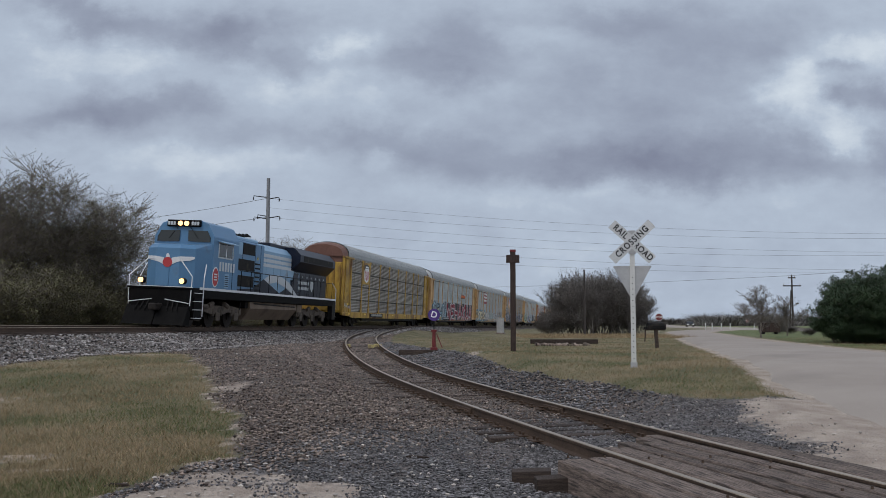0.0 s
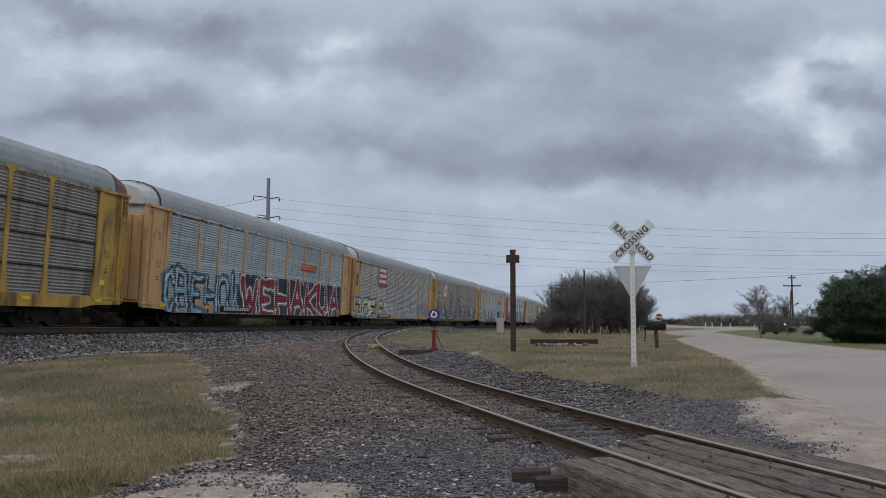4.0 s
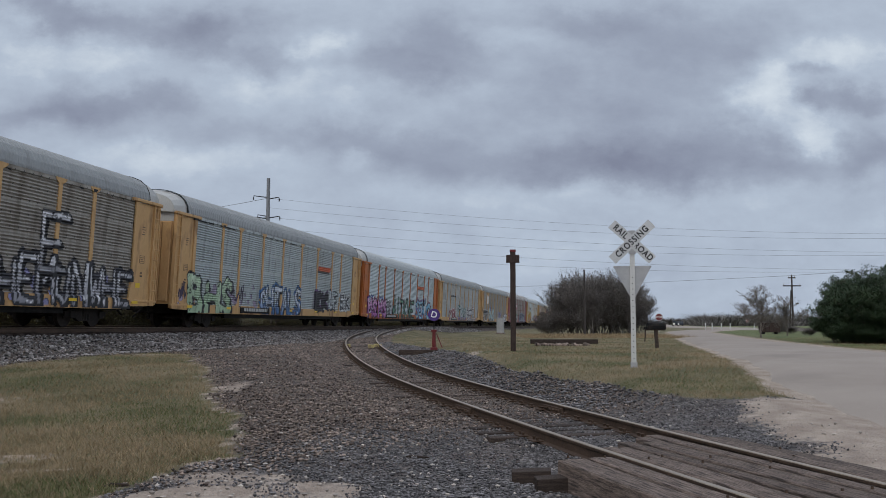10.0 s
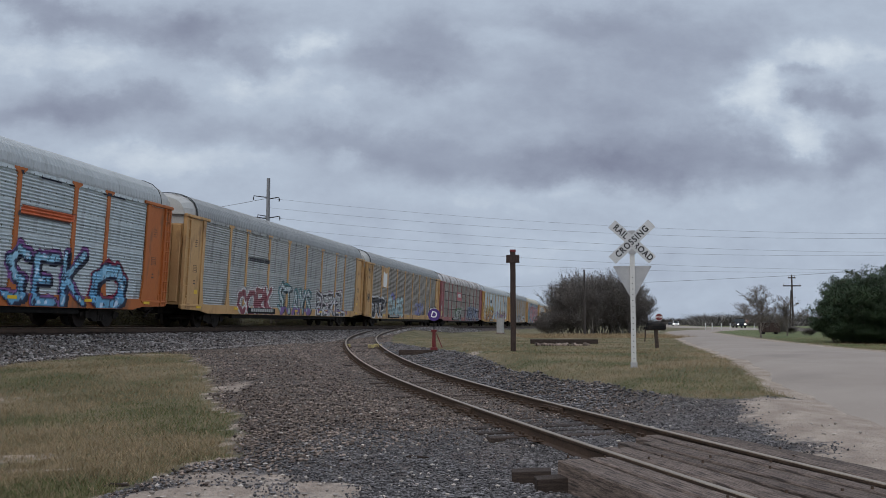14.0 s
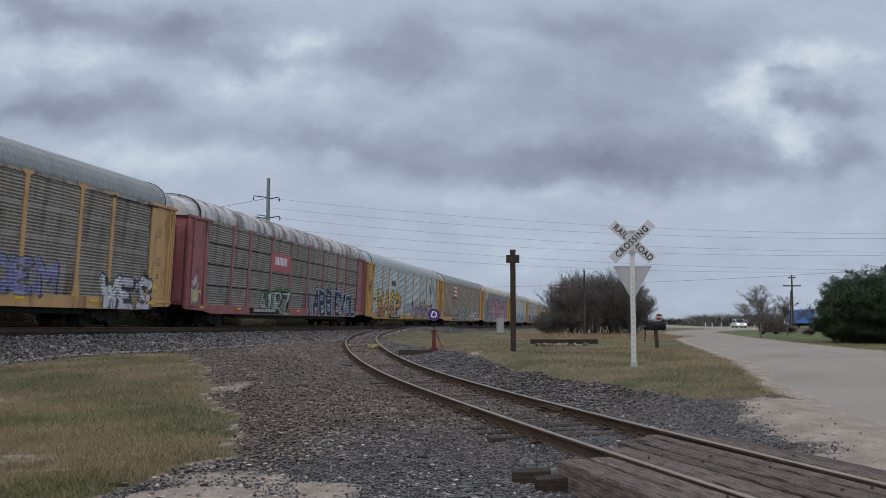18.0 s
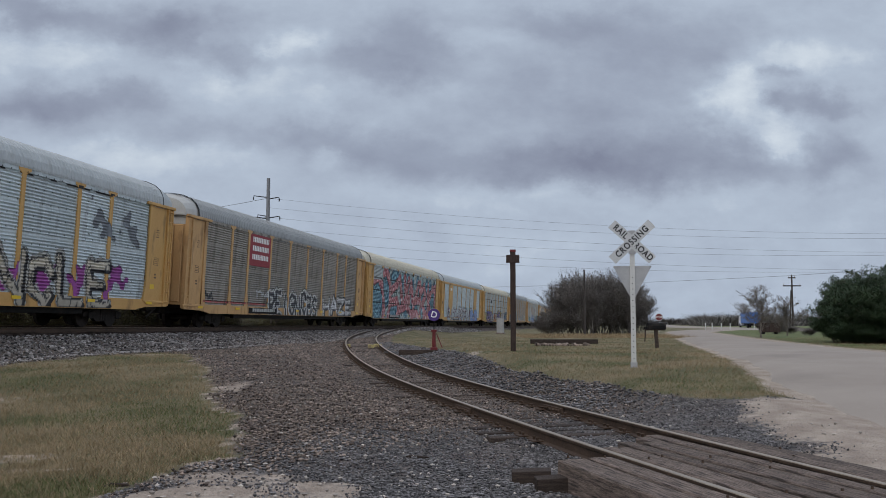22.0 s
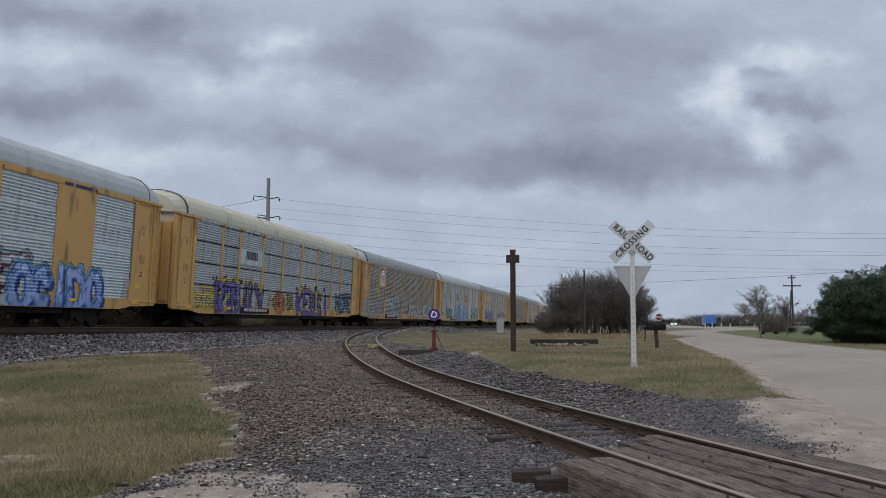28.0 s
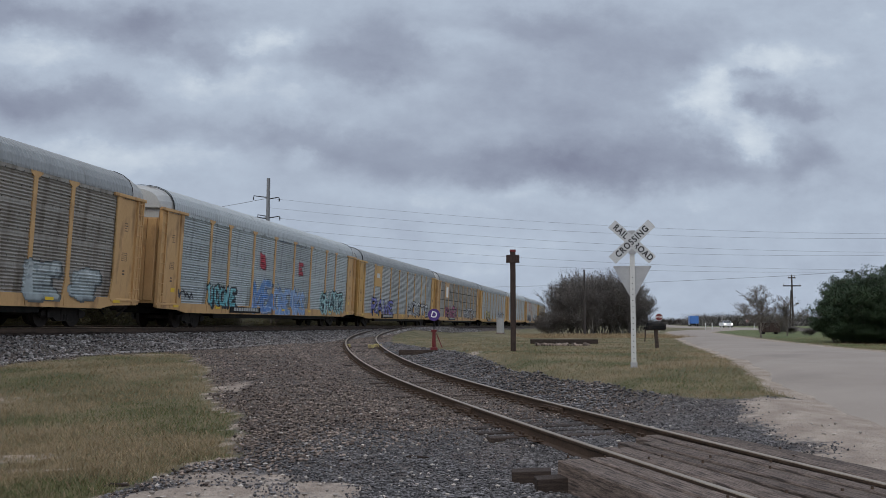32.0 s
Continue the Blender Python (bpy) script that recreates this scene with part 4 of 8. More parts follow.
def shield(parent, x, z, dark=False):
    """A striped shield on a painted plate."""
    body = ((-0.62, 0.2), (-0.62, -0.5), (-0.45, -0.85), (0, -1.0), (0.45, -0.85), (0.62, -0.5), (0.62, 0.2))
    top = ((-0.62, 0.2), (0.62, 0.2), (0.64, 0.5), (0.5, 0.75), (0.36, 0.72), (0, 0.82), (-0.36, 0.72), (-0.5, 0.75), (-0.64, 0.5))
    d = POST_Y + 0.012
    sh = part("shield", fresh(prism, [(x + u, z + v * 0.74) for u, v in body], -d - 0.012, -d), M_LETTER, parent, "white shield with red stripes and a dark blue top")
    part("shield_top", fresh(prism, [(x + u, z + v * 0.74) for u, v in top], -d - 0.016, -d), M_SHIELDDARK if dark else M_SHIELDBLUE, sh)
    for i in range(5):
        u = -0.44 + i * 0.22
        lo = -0.8 + abs(u) * 0.35
        part("stripe", fresh(box, x + u - 0.05, -d - 0.018, z + lo * 0.74, x + u + 0.05, -d - 0.01, z + 0.14 * 0.74), M_SHIELDRED, sh)
    for r, (w, v) in enumerate(((0.8, 0.52), (0.98, 0.3))):
        part("lettering", fresh(box, x - w / 2, -d - 0.022, z + v * 0.74 - 0.06, x + w / 2, -d - 0.012, z + v * 0.74 + 0.06), M_LETTER, sh)


def autorack(label, paint, roof, sheet, end=None, plate=None, sign=None, art=None, number=True, seed=0, rows=False, hood=None):
    """A covered car carrier: frame, sills, screens between posts, end doors, ladders, trucks."""
    rg = random.Random(seed)
    car = tagged(empty("autorack_car"), label, "freight car", "freight cars of the train")
    mesh_part("underframe", shared("frame", bm_mesh("underframe", fill_frame), M_BLACK), None, car)
    top = mesh_part("roof", shared("roof", roof_mesh, roof), None, car)
    for e in (-1, 1):
        ob = mesh_part("roof_hood", shared("hood", hood_mesh, hood or roof), None, top)
        ob.matrix_basis = pose(e * 13.05, 0, 0, 0, 0, 0 if e > 0 else 180)
        ob = mesh_part("roof_seam", shared("seam", bm_mesh("roof_seam", fill_seam), M_BLACK), None, top)
        ob.matrix_basis = pose(e * 13.05, 0, 0)
    for side in (-1, 1):
        turn = 0 if side < 0 else 180
        ob = mesh_part("top_rail", shared("toprail", bm_mesh("top_rail", lambda bm: box(bm, -13.4, -0.055, 4.68, 13.4, 0.05, 4.83)), sheet), None, car)
        ob.matrix_basis = pose(0, side * 1.44, 0, 0, 0, turn)
        ob = mesh_part("side_sill", shared("sill", bm_mesh("side_sill", fill_sill), paint), None, car)
        ob.matrix_basis = pose(0, side * 1.41, 0, 0, 0, turn)
        for a, b in zip(EDGES, EDGES[1:]):
            w = b - a
            ob = mesh_part("side_panel", shared("panel%.2f" % w, lambda w=w: panel_mesh(w), sheet), None, car)
            ob.matrix_basis = pose((a + b) / 2, side * PANEL_Y, 0, 0, 0, turn)
        for x in POSTS:
            ob = mesh_part("side_post", shared("post", bm_mesh("side_post", fill_post), paint), None, car)
            ob.matrix_basis = pose(x, side * 1.43, 0, 0, 0, turn)
        for e in (-1, 1):
            ob = mesh_part("corner_post", shared("corner%d" % (e * side), bm_mesh("corner_post", lambda bm: fill_corner(bm) if e * side > 0 else (fill_corner(bm), bmesh.ops.scale(bm, vec=(-1, 1, 1), verts=bm.verts[:]), bmesh.ops.reverse_faces(bm, faces=bm.faces[:]))), paint), None, car)
            ob.matrix_basis = pose(e * 12.95, side * 1.44, 0, 0, 0, turn)
            if side < 0:
                st = mesh_part("stencil", shared("stencil", bm_mesh("stencil", fill_stencil), M_STENCIL), None, ob)
                tagged(st, "small dark stencilled notices", kind="stuff")
                st.location = (-0.1 * e, -0.03, 0)
                if (seed + e) % 3:
                    part("sticker", fresh(box, -0.3 * e - 0.16, -0.036, 1.48, -0.3 * e + 0.16, -0.03, 1.66), M_TAB, ob, "yellow notice")
            ob = mesh_part("ladder", shared("ladder", bm_mesh("ladder", fill_ladder), paint), None, car)
            ob.matrix_basis = pose(e * 13.74, side * 1.46, 0, 0, 0, turn)
    for e in (-1, 1):
        wall = mesh_part("end_wall", shared("end", bm_mesh("end_wall", fill_end), end or paint), None, car)
        wall.matrix_basis = pose(e * 13.88, 0, 0)
        mesh_part("end_cap", shared("endtop", bm_mesh("end_cap", fill_end_top), hood or end or paint), None, wall)
        for k in (-1.09, -0.67, -0.25, 0.25, 0.67, 1.09):
            ob = mesh_part("door_panel", shared("door", bm_mesh("door_panel", fill_door), paint), None, wall)
            ob.matrix_basis = pose(0, k, 0, 0, 0, 0 if e < 0 else 180)
        ob = mesh_part("coupler", shared("coupler", bm_mesh("coupler", fill_coupler), M_TRUCK), None, car)
        ob.matrix_basis = pose(e * 13.75, 0, 0, 0, 0, 0 if e < 0 else 180)
        truck(car, e * 10.0)
    for x in (-12.4, -8.4, -4.4, 0.0, 4.4, 8.4, 12.4):
        mesh_part("reflector", shared("tab", bm_mesh("reflector", lambda bm: box(bm, -0.22, -0.02, 0.9, 0.22, 0, 1.0)), M_TAB), None, car).location = (x, -1.524, -0.02)
    if rows:
        for k in (1, 2, 3):
            z = LOW + 0.945 * k
            part("panel_seam", fresh(box, -12.0, -PANEL_Y - 0.046, z - 0.1, 12.0, -PANEL_Y, z - 0.055), M_BLACK, car)
    if plate == "broad":
        part("top_band", fresh(box, -13.2, -1.52, 4.62, 13.2, -1.42, 4.84, 0.012), paint, car)
        for a in (-9.35, 7.35):
            part("broad_post", fresh(box, a + 0.02, -POST_Y - 0.012, LOW, a + 1.98, -1.42, 4.7, 0.012), paint, car)
        word_bars(car, -8.35, 4.1, 1, 0.9, 0.5, POST_Y + 0.012, M_LETTER)
    elif plate is not None:
        part("logo_plate", fresh(box, -9.25, -POST_Y - 0.005, 3.12, -7.45, -1.42, 4.7, 0.01), paint, car)
        if plate in ("shield", "dark_shield"):
            shield(car, -8.35, 3.98, plate == "dark_shield")
        elif plate == "worn":
            part("worn_decal", fresh(prism, ((-8.9, 3.2), (-8.0, 3.15), (-7.8, 3.5), (-7.85, 4.3), (-8.3, 4.2), (-8.9, 4.4), (-9.0, 3.8)), -POST_Y - 0.018, -POST_Y), M_LETTER, car, "peeling white decal")
        elif plate == "letters":
            word_bars(car, -8.35, 3.9, 1, 0.9, 0.6, POST_Y + 0.005, M_LETTER)
    if sign == "red":
        part("sign_panel", fresh(box, -7.25, -POST_Y + 0.012, 3.1, -4.5, -1.42, 4.7), M_REDPANEL, car, "dark red name panel")
        word_bars(car, -5.85, 3.95, 3, 2.1, 1.3, POST_Y - 0.012, M_LETTER)
    elif sign == "pink":
        part("sign_panel", fresh(box, -4.3, -POST_Y + 0.012, 3.0, -1.6, -1.42, 3.95), M_PINKPANEL, car, "faded red name panel")
        word_bars(car, -2.95, 3.5, 1, 1.9, 0.7, POST_Y - 0.012, M_LETTER)
    elif sign == "white":
        part("sign_panel", fresh(box, -7.25, -POST_Y + 0.012, 3.1, -4.5, -1.42, 3.85), S_PALE, car, "pale name panel")
        word_bars(car, -5.85, 3.5, 1, 1.4, 0.7, POST_Y - 0.012, M_INK)
    if number:
        part("number_plate", fresh(box, -7.0, -1.545, 0.72, -3.3, -1.5, 1.0), M_BLACK, car)
        word_bars(car, -5.1, 0.87, 1, 3.0, 0.26, 1.546, M_TAGGREY, "car_number", (0.16, 0.3))
    if art is not None:
        cv = Canvas()
        art(cv)
        for k in range(1, cv.count + 1):
            cells = cv.owner == k
            if cells.sum() > 6:
                mesh_part("graffiti", paint_mesh("graffiti", cells, cv.col, STEP, RISE, -13.78, LOW - 7 * RISE, plate), M_PAINT, car, "spray-painted lettering")
    return car


# what is painted on each car, from the engine back
def art1(c):
    c.scrawl(-13.47, -12.83, 1.34, 1.71, WHITE_P, 3, 0.03)
    c.scrawl(-12.68, -12.34, 1.30, 1.52, (0.5, 0.42, 0.44), 5, 0.03)


def art2(c):
    c.piece("CBEHOW", -12.6, -4.6, 0.75, 2.3, (0.2, 0.42, 0.52), (0.45, 0.62, 0.7), BLACK, (0.12, 0.22, 0.28), 0.2, 2, WHITE_P)
    c.haze(-4.9, 11.9, 0.7, 2.62, (0.03, 0.035, 0.04), 6, -0.9)
    c.piece("WEHAKUA", -4.6, 11.7, 0.75, 2.35, (0.24, 0.008, 0.022), (0.3, 0.02, 0.04), WHITE_P, None, 0.42, 3, None, False)
    c.swoosh(3.88, 6.54, 3.36, 3.67, (0.75, 0.17, 0.03))


def art3(c):
    c.piece("DOES", -13.65, -5.15, 0.70, 1.81, (0.74, 0.64, 0.4), (0.8, 0.72, 0.5), BLACK, (0.08, 0.34, 0.55), 0.36, 5)
    c.piece("DOES", -13.72, -6.27, 0.66, 0.75, (0.7, 0.6, 0.36), (0.74, 0.66, 0.42), BLACK, (0.08, 0.34, 0.55), 0.16, 15)
    c.piece("PHOAM", -4.96, -1.94, 1.08, 1.75, (0.5, 0.47, 0.44), (0.6, 0.58, 0.55), (0.66, 0.64, 0.62), None, 0.2, 6)
    c.piece("PUMA", -1.79, 1.93, 0.95, 2.00, (0.2, 0.28, 0.27), (0.36, 0.41, 0.4), (0.62, 0.64, 0.62), None, 0.2, 7)
    c.piece("SEB", 2.49, 6.02, 0.72, 1.83, (0.05, 0.05, 0.08), (0.08, 0.09, 0.13), WHITE_P, BLACK, 0.16, 8)
    c.piece("AFRE", 7.01, 11.37, 1.07, 2.09, (0.1, 0.1, 0.1), (0.24, 0.23, 0.22), (0.42, 0.41, 0.4), None, 0.12, 9)
    c.scrawl(-13.52, -12.64, 2.84, 3.87, BLACK, 4, 0.045)
    c.scrawl(-13.63, -12.80, 1.70, 2.09, (0.1, 0.1, 0.1), 8, 0.03)


def art4(c):
    c.haze(-13.44, 12.17, 0.75, 1.86, (0.3, 0.29, 0.5), 4, 0.15)
    c.piece("HENMUHWNHIAENUMHRNHEMUNWHE", -12.20, 12.13, 0.88, 2.11, (0.26, 0.26, 0.29), (0.7, 0.7, 0.72), BLACK, (0.04, 0.04, 0.05), 0.15, 12, (0.85, 0.85, 0.85))
    c.piece("S", -12.49, -11.53, 1.55, 3.10, (0.3, 0.3, 0.32), (0.75, 0.75, 0.77), BLACK, (0.04, 0.04, 0.05), 0.2, 11)
    c.piece("P", -11.52, -10.19, 2.08, 3.26, (0.3, 0.3, 0.32), (0.75, 0.75, 0.77), BLACK, (0.04, 0.04, 0.05), 0.2, 13)
    c.piece("S", -5.44, -3.70, 1.71, 3.29, (0.3, 0.3, 0.32), (0.75, 0.75, 0.77), BLACK, (0.04, 0.04, 0.05), 0.18, 14)
    c.piece("8", -1.68, -0.34, 2.62, 3.85, (0.3, 0.3, 0.32), (0.75, 0.75, 0.77), BLACK, None, 0.15, 15)
    c.piece("S", -0.02, 2.52, 1.77, 3.38, (0.3, 0.3, 0.32), (0.75, 0.75, 0.77), BLACK, (0.04, 0.04, 0.05), 0.18, 16)
    c.piece("E", 6.45, 8.35, 1.79, 3.40, (0.3, 0.3, 0.32), (0.7, 0.7, 0.72), BLACK, None, 0.16, 17)
    c.scrawl(-13.55, -13.06, 2.39, 4.43, (0.05, 0.05, 0.06), 9, 0.03)


def art5(c):
    c.haze(-13.55, -4.74, 0.98, 2.29, (0.36, 0.3, 0.4), 3, 0.2)
    c.piece("BHS", -12.49, -7.88, 0.81, 2.13, (0.36, 0.5, 0.32), (0.52, 0.64, 0.46), BLACK, None, 0.36, 14)
    c.scrawl(-13.48, -12.74, 1.25, 1.98, (0.06, 0.04, 0.08), 7, 0.05)
    c.scrawl(-7.88, -6.61, 1.17, 2.10, (0.06, 0.04, 0.08), 8, 0.05)
    c.piece("CHTALS", -4.66, 1.69, 0.80, 1.99, (0.05, 0.16, 0.38), (0.72, 0.76, 0.82), BLACK, (0.06, 0.16, 0.36), 0.22, 15, (0.8, 0.83, 0.86))
    c.piece("EK", 4.20, 6.90, 1.18, 2.02, (0.02, 0.02, 0.025), (0.04, 0.04, 0.045), BLACK, (0.16, 0.08, 0.2), 0.26, 16)
    c.piece("LF", 7.06, 8.95, 1.23, 2.09, (0.5, 0.54, 0.56), (0.66, 0.7, 0.72), (0.08, 0.09, 0.1), None, 0.2, 17)
    c.piece("EK", 9.38, 11.89, 1.24, 2.06, (0.02, 0.02, 0.025), (0.05, 0.05, 0.055), (0.6, 0.62, 0.62), None, 0.24, 18)
    c.swoosh(4.48, 6.99, 3.44, 3.74, (0.6, 0.12, 0.04))


def art6(c):
    c.piece("MSMS", -12.34, -6.40, 0.95, 2.05, (0.42, 0.12, 0.4), (0.72, 0.4, 0.64), (0.03, 0.012, 0.04), (0.22, 0.02, 0.13), 0.3, 18, (0.78, 0.5, 0.7), False)
    c.piece("TSR", -6.76, -5.44, 1.08, 2.08, (0.6, 0.6, 0.6), (0.72, 0.72, 0.72), BLACK, None, 0.1, 21)
    c.piece("AITKVE", -4.76, 3.31, 0.81, 2.38, (0.06, 0.24, 0.17), (0.26, 0.5, 0.36), (0.02, 0.02, 0.02), (0.02, 0.03, 0.025), 0.17, 19, (0.5, 0.2, 0.14))
    c.piece("SEK", 3.83, 8.30, 0.83, 2.32, (0.14, 0.4, 0.62), (0.34, 0.62, 0.78), (0.02, 0.03, 0.08), (0.25, 0.1, 0.3), 0.22, 20, (0.6, 0.76, 0.88))
    c.piece("O", 8.49, 10.77, 0.88, 2.24, (0.14, 0.4, 0.62), (0.3, 0.58, 0.76), (0.02, 0.03, 0.08), (0.3, 0.02, 0.06), 0.4, 22, (0.6, 0.76, 0.88))
    c.scrawl(-12.26, -10.73, 2.22, 2.44, (0.03, 0.1, 0.42), 4, 0.05)
    c.scrawl(-9.30, -7.83, 2.21, 2.44, (0.03, 0.1, 0.42), 5, 0.04)
    c.swoosh(4.52, 7.25, 3.46, 3.71, (0.6, 0.14, 0.05))


def art7(c):
    c.bars(-7.11, -4.54, 3.26, 3.57, (0.05, 0.05, 0.06))
    c.piece("CORK", -8.30, -3.54, 0.79, 1.92, (0.24, 0.05, 0.07), (0.3, 0.1, 0.11), (0.72, 0.7, 0.68), None, 0.3, 22, None, False)
    c.piece("STAYS", -2.84, 2.80, 0.88, 2.15, (0.5, 0.62, 0.62), (0.72, 0.78, 0.78), (0.06, 0.1, 0.1), (0.12, 0.3, 0.32), 0.2, 23, (0.5, 0.3, 0.4))
    c.haze(-2.56, 10.21, 0.66, 1.18, (0.22, 0.12, 0.32), 5, 0.0)
    c.piece("BEREL", 3.53, 9.87, 0.77, 2.03, (0.02, 0.018, 0.022), (0.05, 0.04, 0.045), (0.72, 0.7, 0.7), (0.2, 0.03, 0.08), 0.2, 24)


def art8(c):
    c.piece("JTF", -12.10, -7.95, 1.08, 2.18, BLACK, (0.03, 0.03, 0.035), WHITE_P, None, 0.62, 26, None, False)
    c.piece("CARS", -7.05, -1.67, 1.06, 2.26, (0.26, 0.42, 0.45), (0.42, 0.58, 0.6), (0.6, 0.68, 0.68), None, 0.32, 27)
    c.haze(-6.42, -4.87, 2.26, 2.85, (0.2, 0.2, 0.5), 7, 0.0)
    c.piece("OEM", 2.88, 6.31, 1.22, 2.17, (0.2, 0.2, 0.42), (0.26, 0.26, 0.45), (0.32, 0.32, 0.46), None, 0.16, 28)
    c.piece("WES", 8.82, 12.46, 0.78, 1.73, (0.6, 0.6, 0.62), (0.7, 0.7, 0.72), (0.1, 0.1, 0.12), None, 0.3, 29)
    c.scrawl(-13.33, -12.68, 1.89, 2.53, (0.04, 0.04, 0.04), 8, 0.04)
    c.scrawl(-13.27, -12.67, 3.95, 4.64, (0.08, 0.08, 0.08), 9, 0.03)
    c.scrawl(-7.87, -7.48, 1.55, 2.17, (0.04, 0.04, 0.04), 10, 0.03)


def art9(c):
    c.scrawl(-12.17, -8.43, 1.17, 1.95, (0.34, 0.34, 0.32), 3, 0.03)
    c.scrawl(-7.20, -6.03, 1.17, 1.69, (0.4, 0.4, 0.38), 4, 0.03)
    c.piece("ANRZ", -5.71, -1.41, 0.80, 1.87, (0.3, 0.32, 0.3), (0.6, 0.62, 0.58), BLACK, (0.1, 0.3, 0.1), 0.22, 31)
    c.scrawl(-1.35, 0.95, 1.21, 1.71, (0.4, 0.4, 0.38), 6, 0.03)
    c.piece("IABB", 1.31, 6.59, 0.83, 2.14, (0.015, 0.02, 0.05), (0.02, 0.03, 0.07), (0.44, 0.5, 0.62), BLACK, 0.3, 32, None, False)
    c.piece("EVOL", 7.07, 11.82, 0.80, 2.06, (0.015, 0.02, 0.05), (0.02, 0.03, 0.07), (0.44, 0.5, 0.62), BLACK, 0.26, 33, None, False)
    c.scrawl(-13.55, -12.79, 1.76, 2.37, (0.6, 0.58, 0.55), 7, 0.05)
    c.piece("US", -13.50, -12.78, 1.28, 1.63, (0.6, 0.45, 0.08), (0.7, 0.55, 0.12), (0.5, 0.5, 0.5), None, 0.2, 34)


def art10(c):
    c.haze(-11.93, -10.55, 0.78, 1.62, (0.03, 0.1, 0.38), 5, 0.0)
    c.haze(-7.15, -2.83, 0.84, 2.40, (0.03, 0.1, 0.38), 8, 0.25)
    c.piece("WASP", -10.86, -3.11, 1.07, 2.63, (0.66, 0.3, 0.16), (0.78, 0.5, 0.05), (0.025, 0.012, 0.01), (0.5, 0.44, 0.1), 0.34, 35, (0.82, 0.66, 0.2))
    c.piece("MFK", -1.14, 1.00, 1.17, 1.88, (0.03, 0.1, 0.34), (0.05, 0.14, 0.4), (0.6, 0.66, 0.72), None, 0.1, 36)
    c.haze(1.02, 11.51, 0.71, 2.41, (0.3, 0.06, 0.28), 6, 0.2)
    c.piece("UNCLE", 1.38, 9.82, 0.81, 2.20, (0.42, 0.38, 0.3), (0.62, 0.57, 0.46), BLACK, (0.5, 0.5, 0.46), 0.24, 37)
    c.haze(-11.34, -9.75, 3.72, 4.11, (0.16, 0.18, 0.2), 7, 0.1)
    c.haze(-11.25, -9.79, 2.76, 3.61, (0.16, 0.18, 0.2), 9, 0.25)
    c.haze(7.72, 11.71, 2.80, 4.56, (0.2, 0.22, 0.24), 4, 0.3)
    c.scrawl(-12.02, -11.14, 1.98, 2.33, BLACK, 7, 0.035)
    c.scrawl(-13.60, -12.66, 2.54, 3.51, BLACK, 8, 0.04)


def art11(c):
    c.bars(-12.20, -4.78, 1.15, 1.29, (0.5, 0.1, 0.1), seed=3)
    c.haze(-10.88, -10.52, 4.04, 4.81, (0.16, 0.08, 0.05), 6, 0.1)
    c.piece("REIGNCBS", -4.36, 3.66, 0.66, 1.89, (0.03, 0.03, 0.035), (0.05, 0.05, 0.055), (0.62, 0.62, 0.6), BLACK, 0.24, 39, None, False)
    c.piece("HAZE", 4.64, 11.10, 0.88, 1.79, (0.6, 0.6, 0.6), (0.7, 0.7, 0.7), (0.12, 0.12, 0.12), None, 0.26, 40)
    c.scrawl(-12.02, -11.08, 1.28, 1.63, (0.04, 0.04, 0.05), 5, 0.05)
    c.scrawl(-6.06, -4.62, 1.39, 2.00, (0.5, 0.5, 0.5), 6, 0.07)
    c.scrawl(-14.11, -13.82, 1.19, 2.77, (0.03, 0.03, 0.03), 12, 0.05)


